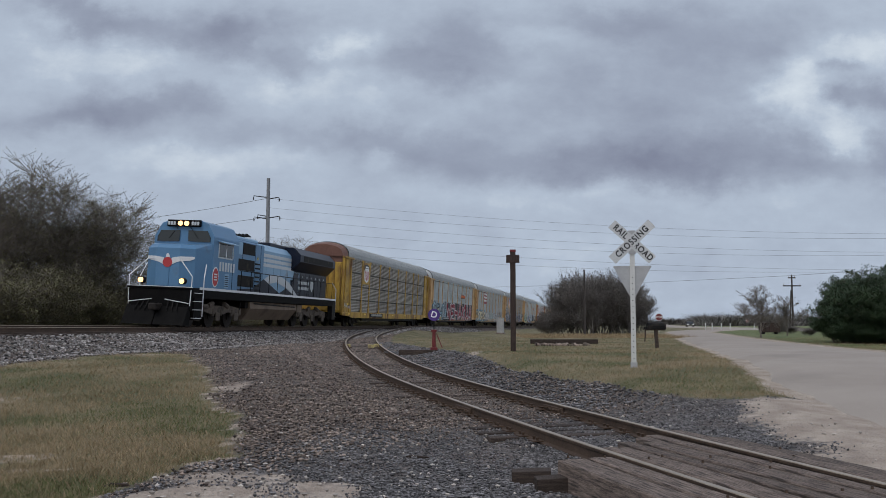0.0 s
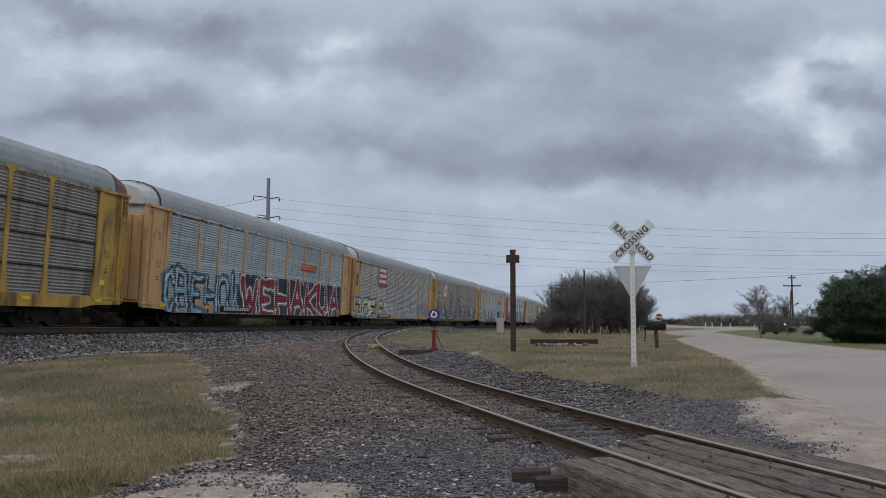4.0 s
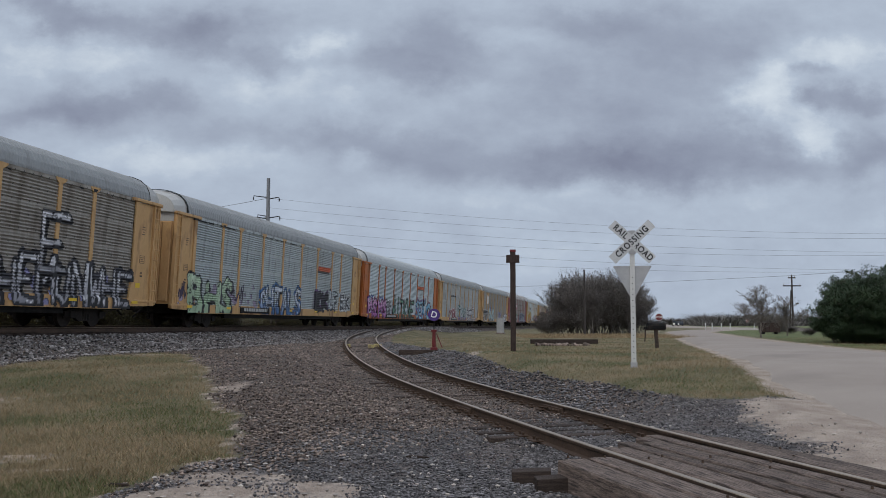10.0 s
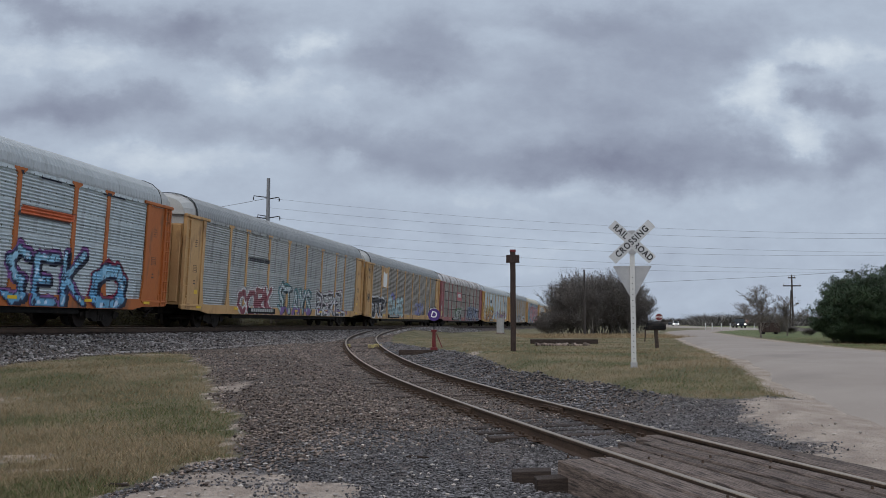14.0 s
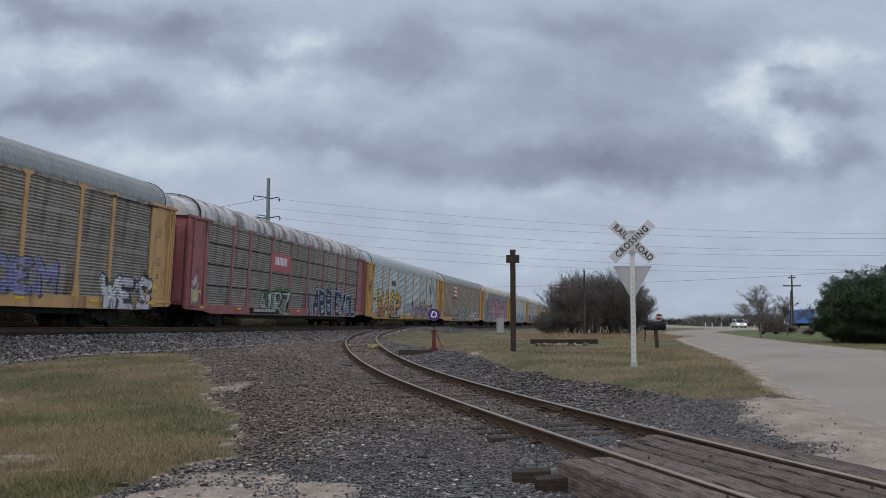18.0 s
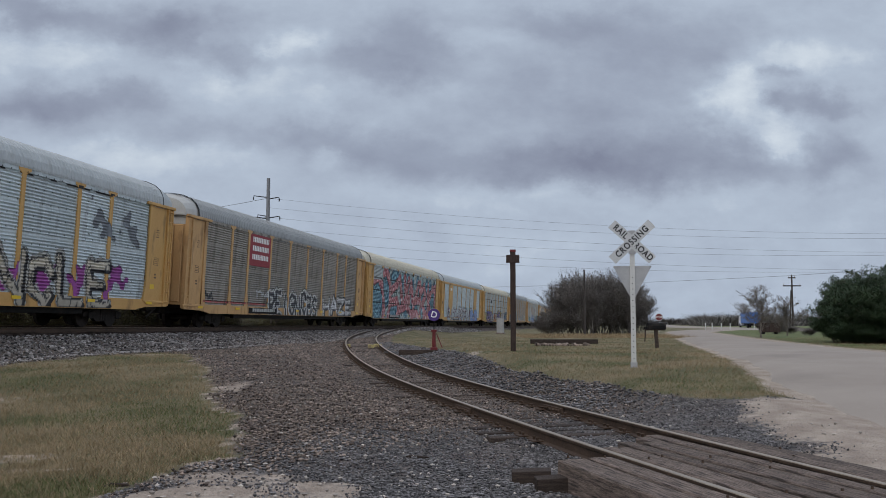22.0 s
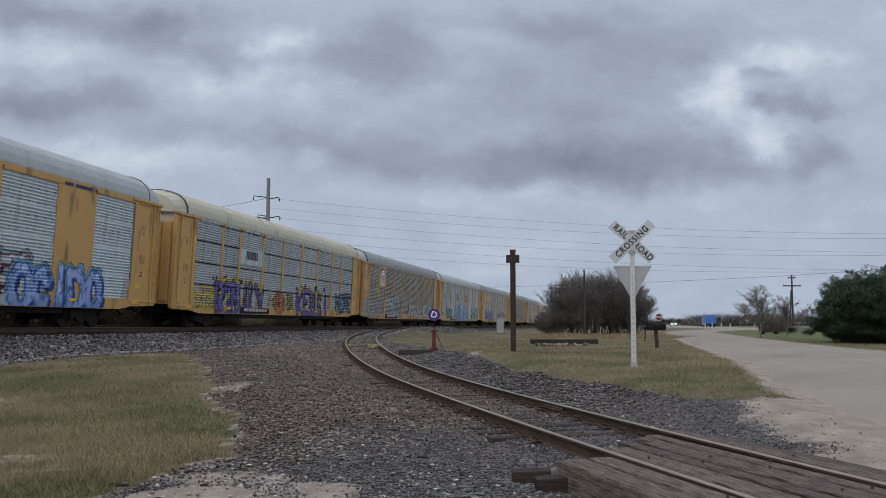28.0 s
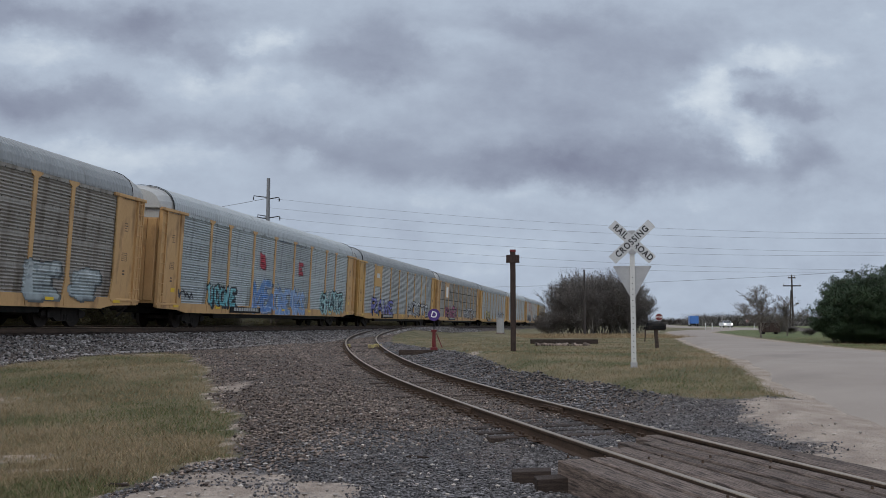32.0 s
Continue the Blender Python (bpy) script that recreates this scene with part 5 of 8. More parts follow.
def art12(c):
    X, Z = c.X, c.Z
    area = (X > -12.0) & (X < 12.0) & (Z > 0.66)
    c.count += 1
    # a ground of drips, ringed feathers in blue, then broad red strokes with pale and dark hatching
    c.lay(area & (Z < 4.62 + 0.1 * wave(X, Z, 0.8, 2)), (0.46, 0.54, 0.53))
    c.lay(area & (wave(X * 5, Z, 0.6, 4) > 0.35) & (Z < 4.3), (0.1, 0.2, 0.2))
    for cx, cz, rx, rz in ((-10.6, 2.2, 1.5, 1.7), (-7.9, 3.2, 1.1, 1.7), (-5.2, 4.1, 1.3, 0.7), (-5.3, 1.3, 1.0, 0.9), (-2.6, 2.9, 0.5, 1.9), (-0.6, 3.9, 0.7, 0.8), (1.4, 2.6, 0.5, 2.0), (3.4, 3.7, 0.7, 1.0), (5.6, 2.6, 0.5, 1.9), (7.4, 3.6, 0.7, 1.0),
                           (9.6, 2.4, 0.6, 1.9), (-1.2, 1.2, 0.7, 0.4), (3.2, 1.7, 0.6, 0.5), (7.4, 1.4, 0.6, 0.6), (11.0, 2.6, 0.8, 1.8), (9.0, 4.0, 0.6, 0.6)):
        d = np.hypot((X - cx) / rx, (Z - cz) / rz) + 0.08 * wave(X, Z, 0.5, cx)
        m = area & (d < 1)
        c.lay(m, (0.05, 0.16, 0.24))
        c.lay(m & (np.sin(d * 9 * min(rx, rz) / 0.5 + 2 * wave(X, Z, 0.9, 2)) > 0.2), (0.26, 0.48, 0.56))
        c.lay(area & (abs(d - 1.02) < 0.05), (0.012, 0.012, 0.02))
    best = np.full(X.shape, 9.0)
    for run in ("-11.6,3.6 -10.4,3.9 -9.3,3.2 -8.4,1.4 -8.9,0.8", "-9.0,4.3 -8.0,4.55 -6.9,3.4 -6.6,1.8 -7.3,0.8", "-6.6,2.9 -4.6,3.5 -3.6,4.2", "-6.4,2.0 -4.3,2.2 -3.4,1.4 -4.4,0.8", "-3.2,3.6 -2.0,1.6 -0.9,2.9 -0.2,4.2", "-3.0,1.5 -0.6,1.9 0.6,1.3 1.6,0.8",
                "-1.8,4.3 -1.2,3.0 0.2,2.2 0.6,3.6", "0.8,3.9 1.9,1.7 3.0,2.9 3.8,4.0", "1.2,1.2 3.4,1.2 4.6,0.8", "2.2,2.4 4.4,2.4", "4.4,4.0 4.9,1.9 4.6,0.8", "4.9,3.2 6.3,3.8 7.0,2.9 5.7,2.1 7.2,1.2", "6.4,0.9 8.6,1.0", "8.2,3.9 8.3,1.0", "8.4,2.4 10.2,3.8", "8.4,2.3 10.2,1.0 11.4,0.9", "10.6,3.6 11.6,3.9 11.5,1.0"):
        pts = [tuple(float(q) for q in p.split(",")) for p in run.split()]
        for (ax, az), (bx, bz) in zip(pts, pts[1:]):
            ex, ez = bx - ax, bz - az
            t = np.clip(((X - ax) * ex + (Z - az) * ez) / (ex * ex + ez * ez), 0, 1)
            best = np.minimum(best, np.hypot(X - ax - t * ex, Z - az - t * ez) + 0.06 * wave(X, Z, 0.3, 4))
    red = area & (best < 0.36)
    c.lay(area & (best < 0.42), (0.012, 0.012, 0.02))
    c.lay(red, (0.5, 0.15, 0.17))
    hatch = np.sin(15 * (X * 0.7 + Z * 0.8) + 6 * wave(X, Z, 0.7, 6) + 9 * best)
    c.lay(red & (hatch > 0.4), (0.6, 0.26, 0.27))
    c.lay(red & (hatch > 0.9), (0.8, 0.7, 0.68))
    c.lay(red & (hatch < -0.93), (0.12, 0.03, 0.05))
    c.owner[(Z > 3.7) & (X < -9.6)] = 0


def art13(c):
    c.haze(-8.0, 5.4, 2.0, 2.45, (0.12, 0.34, 0.34), 8, 0.25)
    c.piece("SATHRSEUE", -10.4, 6.2, 0.85, 2.0, (0.4, 0.43, 0.44), (0.62, 0.64, 0.64), (0.16, 0.04, 0.07), (0.3, 0.42, 0.43), 0.25, 45)
    c.haze(-10.2, 6.8, 0.66, 1.0, (0.4, 0.48, 0.5), 3, -0.3)
    c.piece("OCIDO", 5.21, 10.12, 0.67, 1.84, (0.2, 0.32, 0.6), (0.36, 0.48, 0.72), (0.04, 0.1, 0.4), (0.16, 0.36, 0.5), 0.3, 46, (0.55, 0.64, 0.8))


def art14(c):
    c.piece("2020", -11.32, -10.11, 1.49, 1.82, (0.1, 0.08, 0.28), (0.14, 0.1, 0.34), (0.6, 0.5, 0.08), (0.62, 0.52, 0.08), 0.12, 47)
    c.piece("CHAMPS", -11.96, -10.06, 1.10, 1.43, (0.1, 0.08, 0.28), (0.14, 0.1, 0.34), (0.6, 0.5, 0.08), (0.62, 0.52, 0.08), 0.12, 48)
    c.dots(-10.17, -3.98, 1.87, 2.34, BLACK, 14, 3)
    c.piece("RTBILY", -9.76, -4.10, 0.80, 2.09, (0.1, 0.07, 0.32), (0.2, 0.15, 0.48), (0.015, 0.012, 0.04), (0.66, 0.52, 0.05), 0.3, 49, (0.72, 0.6, 0.1))
    c.piece("M", -3.38, -2.52, 1.15, 1.64, BLACK, (0.05, 0.05, 0.05), (0.5, 0.45, 0.3), None, 0.1, 52)
    c.piece("BA", -0.67, 0.38, 1.17, 1.70, (0.6, 0.5, 0.1), (0.66, 0.55, 0.14), BLACK, None, 0.12, 53)
    c.ball(-2.63, -0.86, 0.73, 1.94, (0.5, 0.17, 0.06))
    c.dots(0.84, 6.34, 1.88, 2.46, BLACK, 10, 5)
    c.piece("KEBSI", 0.94, 6.78, 0.79, 2.10, (0.12, 0.08, 0.34), (0.22, 0.16, 0.5), (0.015, 0.012, 0.04), (0.66, 0.52, 0.05), 0.22, 50, (0.72, 0.6, 0.1))
    c.piece("NERE", 8.45, 11.87, 1.10, 2.11, (0.1, 0.16, 0.24), (0.14, 0.24, 0.32), (0.03, 0.04, 0.07), None, 0.16, 51)


def art15(c):
    c.piece("BEZURH", -13.86, -10.06, 1.09, 1.88, (0.3, 0.27, 0.25), (0.36, 0.34, 0.32), (0.44, 0.42, 0.4), None, 0.36, 61, None, False)
    c.piece("WA", -9.77, -8.17, 1.18, 2.05, (0.3, 0.28, 0.26), (0.36, 0.34, 0.32), (0.44, 0.42, 0.4), None, 0.4, 60, None, False)
    c.piece("RWED", -6.87, -2.21, 1.13, 2.27, (0.34, 0.36, 0.36), (0.42, 0.44, 0.44), (0.3, 0.32, 0.32), None, 0.34, 62)
    c.piece("ANA", 1.19, 5.67, 1.05, 1.94, (0.4, 0.41, 0.41), (0.5, 0.51, 0.5), (0.3, 0.31, 0.31), None, 0.3, 63)
    c.piece("ES", 7.08, 11.42, 1.14, 1.88, (0.36, 0.41, 0.41), (0.48, 0.52, 0.51), (0.3, 0.34, 0.34), None, 0.34, 64)


def art16(c):
    c.scrawl(-12.31, -10.86, 1.14, 1.67, (0.04, 0.04, 0.05), 6, 0.05)
    c.piece("UCONE", -9.36, -6.21, 1.11, 1.81, (0.16, 0.46, 0.5), (0.24, 0.55, 0.58), BLACK, None, 0.2, 55)
    c.haze(-4.31, 3.77, 0.74, 2.36, (0.16, 0.28, 0.52), 5, 0.1)
    c.piece("ME", -4.40, -1.62, 0.90, 2.16, (0.08, 0.2, 0.5), (0.14, 0.3, 0.58), (0.4, 0.5, 0.66), None, 0.26, 56)
    c.piece("OBECKS", -1.31, 3.63, 0.83, 2.04, (0.14, 0.28, 0.56), (0.3, 0.44, 0.66), (0.4, 0.5, 0.66), None, 0.2, 58)
    c.piece("SHATR", 6.52, 11.32, 1.05, 1.99, (0.015, 0.03, 0.04), (0.03, 0.06, 0.07), (0.4, 0.62, 0.62), BLACK, 0.2, 57)
    c.piece("B", -3.48, -2.61, 3.16, 3.75, (0.55, 0.06, 0.08), (0.55, 0.06, 0.08), (0.55, 0.06, 0.08), None, 0.06, 3, None, False)
    c.piece("E", 2.36, 3.19, 3.11, 3.74, (0.55, 0.06, 0.08), (0.55, 0.06, 0.08), (0.55, 0.06, 0.08), None, 0.06, 4, None, False)


def art_far(seed, col):
    def go(c):
        c.piece("RAWEK"[:3 + seed % 3], -11 + seed % 4, -4 + seed % 3, 1.1, 2.1, col, tuple(min(1, v * 1.5) for v in col), BLACK, None, 0.2, 60 + seed)
        c.piece("HOSTEN"[:4 + seed % 3], 1 + seed % 4, 10 + seed % 2, 1.1, 2.1, (0.4, 0.4, 0.42), WHITE_P, BLACK, None, 0.18, 80 + seed)
    return go


CARS = [
    ("yellow car carrier with rusty end and grimy grey screens", P_YELLOW, R_GREY, S_BROWN, None, "dark_shield", None, art1),
    ("tan car carrier with red and blue graffiti", P_TAN, R_GREY, S_BLUE, None, None, None, art2),
    ("tan car carrier with dark red name panel and yellow graffiti", P_TAN, R_GREY, S_GREY, None, None, "red", art3),
    ("tan car carrier with striped shield and bone-white graffiti", P_TAN, R_GREY, S_BROWN, None, "shield", None, art4),
    ("tan car carrier with pale green graffiti", P_TAN, R_GREY, S_BLUE, None, None, None, art5),
    ("orange car carrier with pink, green and blue graffiti", P_ORANGE, R_LIGHT, S_PALE, None, None, None, art6),
    ("tan car carrier with red and black graffiti", P_TAN, R_GREY, S_GREY, None, None, None, art7),
    ("tan car carrier with worn decal and black block graffiti", P_TAN, R_GREY, S_BROWN, None, "worn", None, art8),
    ("faded red car carrier with patchy roof and dark graffiti", P_MAROON, R_PATCHY, S_BROWN, None, None, "pink", art9),
    ("golden yellow car carrier with pale screens and orange graffiti", P_GOLD, R_LIGHT, S_PALE, None, None, "white", art10),
    ("tan car carrier with dark red name panel and black graffiti", P_TAN, R_GREY, S_BROWN, None, None, "red", art11),
    ("car carrier with a pink and teal mural over its whole side", P_GOLD, R_CREAM, S_BLUE, None, None, None, art12),
    ("ochre car carrier with broad posts and white graffiti", P_GOLD, R_LIGHT, S_PALE, None, "broad", None, art13),
    ("gold car carrier with cream roof and purple graffiti", P_GOLD, R_CREAM, S_BLUE, None, None, "white", art14),
    ("tan car carrier with striped shield and faded graffiti", P_TAN, R_GREY, S_BROWN, None, "shield", None, art15),
    ("tan car carrier with blue and teal graffiti", P_TAN, R_LIGHT, S_BLUE, None, None, None, art16),
    ("gold car carrier with yellow plate and grey screens", P_GOLD, R_GREY, S_GREY, None, "letters", None, art_far(1, (0.2, 0.2, 0.5))),
    ("tan car carrier with pink graffiti", P_TAN, R_GREY, S_BROWN, None, "worn", None, art_far(2, (0.4, 0.1, 0.2))),
    ("gold car carrier with faded graffiti", P_GOLD, R_GREY, S_GREY, None, None, None, art_far(3, (0.5, 0.4, 0.1))),
    ("tan car carrier with grey screens", P_TAN, R_LIGHT, S_BLUE, None, "shield", None, None),
    ("tan car carrier with dark graffiti", P_TAN, R_GREY, S_GREY, None, None, "red", art_far(5, (0.1, 0.1, 0.12))),
    ("yellow car carrier with grimy screens", P_YELLOW, R_GREY, S_BROWN, None, None, None, None),
]
train = []
for i, (label, pa, ro, sh, en, pl, si, ar) in enumerate(CARS):
    hood_ = R_RUST if i == 0 else R_WHITE if pa in (P_TAN, P_ORANGE) else (R_CREAM if ro is R_CREAM else None)
    train.append(autorack(label, pa, ro, sh, en, pl, si, ar, True, i, i in (0, 8, 11, 13, 17), hood_))


# ---- the engine ----
L_BLUE = stuff_mat("engine_blue_paint", (0.085, 0.195, 0.33), (0.105, 0.225, 0.37), 0.35, 0, 1.2, 30, 0.03, (0.1, 0.15, 0.2), 0.08, 1.2)
L_PALE = stuff_mat("engine_pale_blue_paint", (0.2, 0.34, 0.48), (0.24, 0.39, 0.53), 0.35, 0, 1.2, 30, 0.03, (0.18, 0.2, 0.22), 0.08, 1.2)
L_NAVY = stuff_mat("engine_navy_paint", (0.006, 0.009, 0.02), (0.011, 0.015, 0.03), 0.35, 0, 1.2, 30, 0.03, (0.02, 0.02, 0.022), 0.1, 1.2, spec=0.2)
L_GREY = stuff_mat("engine_grey_paint", (0.5, 0.53, 0.55), (0.56, 0.59, 0.6), 0.4, 0, 1.2, 30, 0.03)
L_TANK = stuff_mat("dusty_tank", (0.13, 0.098, 0.07), (0.2, 0.15, 0.11), 0.7, 0, 1.5, 30, 0.1, (0.1, 0.075, 0.055), 0.3, 1.2)
L_TRUCK = stuff_mat("dusty_truck", (0.05, 0.04, 0.032), (0.14, 0.112, 0.088), 0.8, 0, 2.5, 30, 0.3, (0.03, 0.025, 0.02), 0.35, 2)
L_BLACK = stuff_mat("engine_black", (0.003, 0.003, 0.0035), (0.009, 0.0085, 0.008), 0.6, 0.0, 3, 40, 0.1, spec=0.06)
L_GLASS = plain("dark_cab_glass", (0.015, 0.02, 0.02), 0.06)
L_LAMP = plain("lit_lamp", (1.0, 0.52, 0.2), 0.3, 0, 2.6)
L_WHITE = stuff_mat("white_trim", (0.62, 0.63, 0.63), (0.72, 0.73, 0.73), 0.5, 0, 4, 30, 0.03)
L_RED = plain("red_emblem", (0.42, 0.03, 0.035), 0.45)


def engine():
    e = tagged(empty("diesel_locomotive"), "blue and navy diesel engine with lit headlights", "locomotive")

    def bx(name, mat, *a, bevel=0.02, parent=e, label=""):
        return part(name, fresh(box, *a, bevel), mat, parent, label)

    frame_ = bx("frame", L_BLACK, -9.9, -1.5, 1.3, 10.6, 1.5, 1.68)
    for s in (-1, 1):
        bx("sill_stripe", L_WHITE, -9.3, s * 1.5, 1.67, 10.6, s * 1.53, 1.78, bevel=0.004)
        bx("walkway", L_BLACK, -9.3, s * 0.85, 1.68, 10.5, s * 1.5, 1.74, bevel=0.004)
    # nose and cab
    bm = bmesh.new()
    plan = [(-9.45, -0.55), (-9.1, -1.12), (-8.06, -1.42), (-8.06, 1.42), (-9.1, 1.12), (-9.45, 0.55)]
    top = [(-9.3, -0.5), (-9.0, -1.0), (-8.06, -1.38), (-8.06, 1.38), (-9.0, 1.0), (-9.3, 0.5)]
    rings = [[bm.verts.new((x, y, 1.74)) for x, y in plan], [bm.verts.new((x, y, 3.45 if x < -8.5 else 3.5)) for x, y in plan], [bm.verts.new((x, y, 3.62 if x < -8.5 else 3.74)) for x, y in top]]
    bm.faces.new(rings[0]), bm.faces.new(rings[2])
    for lo, hi in zip(rings, rings[1:]):
        for i in range(6):
            j = (i + 1) % 6
            bm.faces.new((lo[i], lo[j], hi[j], hi[i]))
    bmesh.ops.recalc_face_normals(bm, faces=bm.faces[:])
    nose = part("nose", bm, L_BLUE, e, "blue nose with a winged emblem")
    bm = bmesh.new()
    prism(bm, [(-1.45, 1.74), (-1.45, 4.1), (-1.12, 4.68), (-0.8, 4.8), (0.8, 4.8), (1.12, 4.68), (1.45, 4.1), (1.45, 1.74)], -8.05, -5.2, "x")
    bmesh.ops.bevel(bm, geom=bm.edges[:], offset=0.03, segments=1, affect="EDGES")
    cab = part("cab", bm, L_BLUE, e)
    for s in (-1, 1):
        w = part("windshield", fresh(prism, [(s * 0.22, 3.86), (s * 0.2, 4.36), (s * 1.12, 4.34), (s * 1.28, 4.05), (s * 1.28, 3.84)], -8.1, -8.055, "x"), L_GLASS, cab, "dark windscreen")
        fr = bmesh.new()
        rod(fr, (-8.1, s * 0.3, 4.5), (-8.12, s * 0.7, 4.0), 0.012, n=5)
        part("wiper", fr, M_BLACK, w)
        bx("side_window", L_GLASS, -7.45, s * 1.45, 3.25, -6.75, s * 1.462, 3.85, bevel=0.004, parent=cab)
        bx("side_window", L_GLASS, -6.68, s * 1.45, 3.25, -6.0, s * 1.462, 3.85, bevel=0.004, parent=cab)
        bx("window_frame", L_GREY, -7.55, s * 1.44, 3.86, -5.9, s * 1.47, 3.92, bevel=0.004, parent=cab)
        bx("window_frame", L_GREY, -7.55, s * 1.44, 3.18, -5.9, s * 1.47, 3.24, bevel=0.004, parent=cab)
        part("sunshade", fresh(prism, [(s * 1.45, 3.93), (s * 1.72, 3.86), (s * 1.72, 3.89), (s * 1.45, 3.98)], -7.6, -5.85, "x"), L_PALE, cab)
        # number bars and emblem on the cab side
        for i in range(6):
            bx("cab_number", L_GREY, -7.35 + i * 0.3, s * 1.45, 2.6, -7.17 + i * 0.3, s * 1.466, 3.02, bevel=0.003, parent=cab)
        em = bmesh.new()
        rod(em, (0, 0, 0), (0, s * 0.014, 0), 0.46, n=28)
        bmesh.ops.scale(em, vec=(0.72, 1, 1), verts=em.verts[:])
        disc = part("round_emblem", em, L_WHITE, cab, "red and white oval emblem")
        disc.location = (-7.72, s * 1.452, 2.3)
        em = bmesh.new()
        rod(em, (0, s * 0.012, 0), (0, s * 0.022, 0), 0.4, n=28)
        bmesh.ops.scale(em, vec=(0.7, 1, 1), verts=em.verts[:])
        part("emblem_field", em, L_RED, disc)
        for k in (-0.12, 0.0, 0.12):
            part("lettering", fresh(box, -0.16, s * 0.02, k - 0.03, 0.16, s * 0.027, k + 0.03), L_WHITE, disc)
        for x in (-7.52, -6.72, -5.96):
            bx("window_frame", L_WHITE, x, s * 1.44, 3.24, x + 0.06, s * 1.472, 3.86, bevel=0.004, parent=cab)
        for k in range(6):
            bx("louvre_slat", L_BLACK, -6.7, s * 1.465, 1.92 + k * 0.09, -6.3, s * 1.47, 1.95 + k * 0.09, bevel=0.0, parent=cab)
        bx("louvre", L_PALE, -6.75, s * 1.45, 1.85, -6.25, s * 1.465, 2.5, bevel=0.004, parent=cab)
    # nose emblem
    dist = -9.47
    for s in (-1, 1):
        part("wing_emblem", fresh(prism, [(s * 0.12, 2.85), (s * 0.2, 3.02), (s * 0.56, 3.08), (s * 0.56, 2.86), (s * 0.4, 2.82), (s * 0.2, 2.72)], dist, dist + 0.02, "x"), L_WHITE, nose, "white wing")
    for s in (-1, 1):
        bm = bmesh.new()
        ring = []
        for w in (0.0, 0.02):
            ring.append([bm.verts.new((-9.45 + 0.614 * (y - 0.55) - 0.85 * w - 0.012, s * (y + 0.52 * w), z)) for y, z in ((0.56, 2.86), (0.56, 3.08), (1.09, 3.1), (1.09, 3.0), (0.95, 2.92))])
        bm.faces.new(ring[0]), bm.faces.new(ring[1])
        for i in range(5):
            j = (i + 1) % 5
            bm.faces.new((ring[0][i], ring[0][j], ring[1][j], ring[1][i]))
        bmesh.ops.recalc_face_normals(bm, faces=bm.faces[:])
        part("wing_tip", bm, L_WHITE, nose, "white wing")
    em = bmesh.new()
    rod(em, (dist - 0.01, 0, 2.82), (dist + 0.02, 0, 2.82), 0.22, n=24)
    part("round_emblem", em, L_RED, nose, "red round emblem")
    part("emblem_head", fresh(prism, [(-0.1, 3.03), (0.1, 3.03), (0.06, 3.2), (-0.04, 3.2)], dist, dist + 0.02, "x"), L_WHITE, nose)
    bx("nose_door", L_BLUE, -9.48, -0.1, 1.8, -9.44, 0.48, 2.55, bevel=0.008, parent=nose)
    # number boards and headlights
    bx("number_board", L_BLACK, -8.2, -0.8, 4.52, -7.95, 0.8, 4.82, bevel=0.02, parent=cab, label="dark number board")
    for k in (-0.7, -0.57, -0.44, 0.44, 0.57, 0.7):
        bx("number_bar", L_GREY, -8.215, k - 0.05, 4.58, -8.2, k + 0.05, 4.74, bevel=0.002, parent=cab)
    for k in (-0.15, 0.15):
        bm = bmesh.new()
        rod(bm, (-8.24, k, 4.66), (-8.2, k, 4.66), 0.11, n=20)
        part("headlight", bm, L_LAMP, cab, "lit headlight")
    for k in (-0.95, 0.95):
        bm = bmesh.new()
        rod(bm, (-9.92, k, 2.0), (-9.7, k, 2.0), 0.14, n=18)
        dl = part("ditch_light", bm, M_BLACK, e)
        bm = bmesh.new()
        rod(bm, (-9.94, k, 2.0), (-9.9, k, 2.0), 0.115, n=18)
        part("lamp_glass", bm, L_LAMP, dl, "lit ditch lamp")
    # front end
    bx("front_platform", L_BLACK, -10.05, -1.5, 1.64, -9.3, 1.5, 1.73, label="dark front platform")
    bx("platform_edge", L_WHITE, -10.06, -1.5, 1.73, -9.95, 1.5, 1.76, bevel=0.004, label="white platform edge")
    bx("pilot", L_BLACK, -10.0, -1.45, 0.75, -9.6, 1.45, 1.64)
    for s in (-1, 1):
        part("plow", fresh(prism, [(-10.5, 0.12), (-9.95, 0.12), (-9.85, 0.9), (-10.1, 0.9)], 0.02 * s, s * 1.42), L_BLACK, e)
        st = part("step_well", fresh(box, -9.75, s * 1.2, 0.35, -9.05, s * 1.5, 1.6, 0.02), L_BLACK, e)
        for k in range(4):
            part("step", fresh(box, -9.77, s * 1.4, 0.42 + 0.36 * k, -9.03, s * 1.54, 0.45 + 0.36 * k), L_WHITE, st, "white-edged step")
        bm = bmesh.new()
        for a, b in (((-9.98, s * 1.42, 0.95), (-9.98, s * 1.46, 2.2)), ((-9.98, s * 1.46, 2.2), (-9.75, s * 0.75, 2.95)), ((-9.75, s * 0.75, 2.95), (-9.5, s * 0.6, 2.95)),
                     ((-8.95, s * 1.52, 0.5), (-8.95, s * 1.52, 2.2)), ((-8.95, s * 1.52, 2.2), (-8.6, s * 1.42, 2.8))):
            rod(bm, a, b, 0.024, n=6)
        part("front_handrail", bm, L_WHITE, e, "white handrail")
        bx("rear_steps", M_BLACK, 9.9, s * 1.2, 0.45, 10.6, s * 1.52, 1.6)
        bm = bmesh.new()
        rod(bm, (10.58, s * 1.5, 0.6), (10.58, s * 1.5, 2.4), 0.024, n=6)
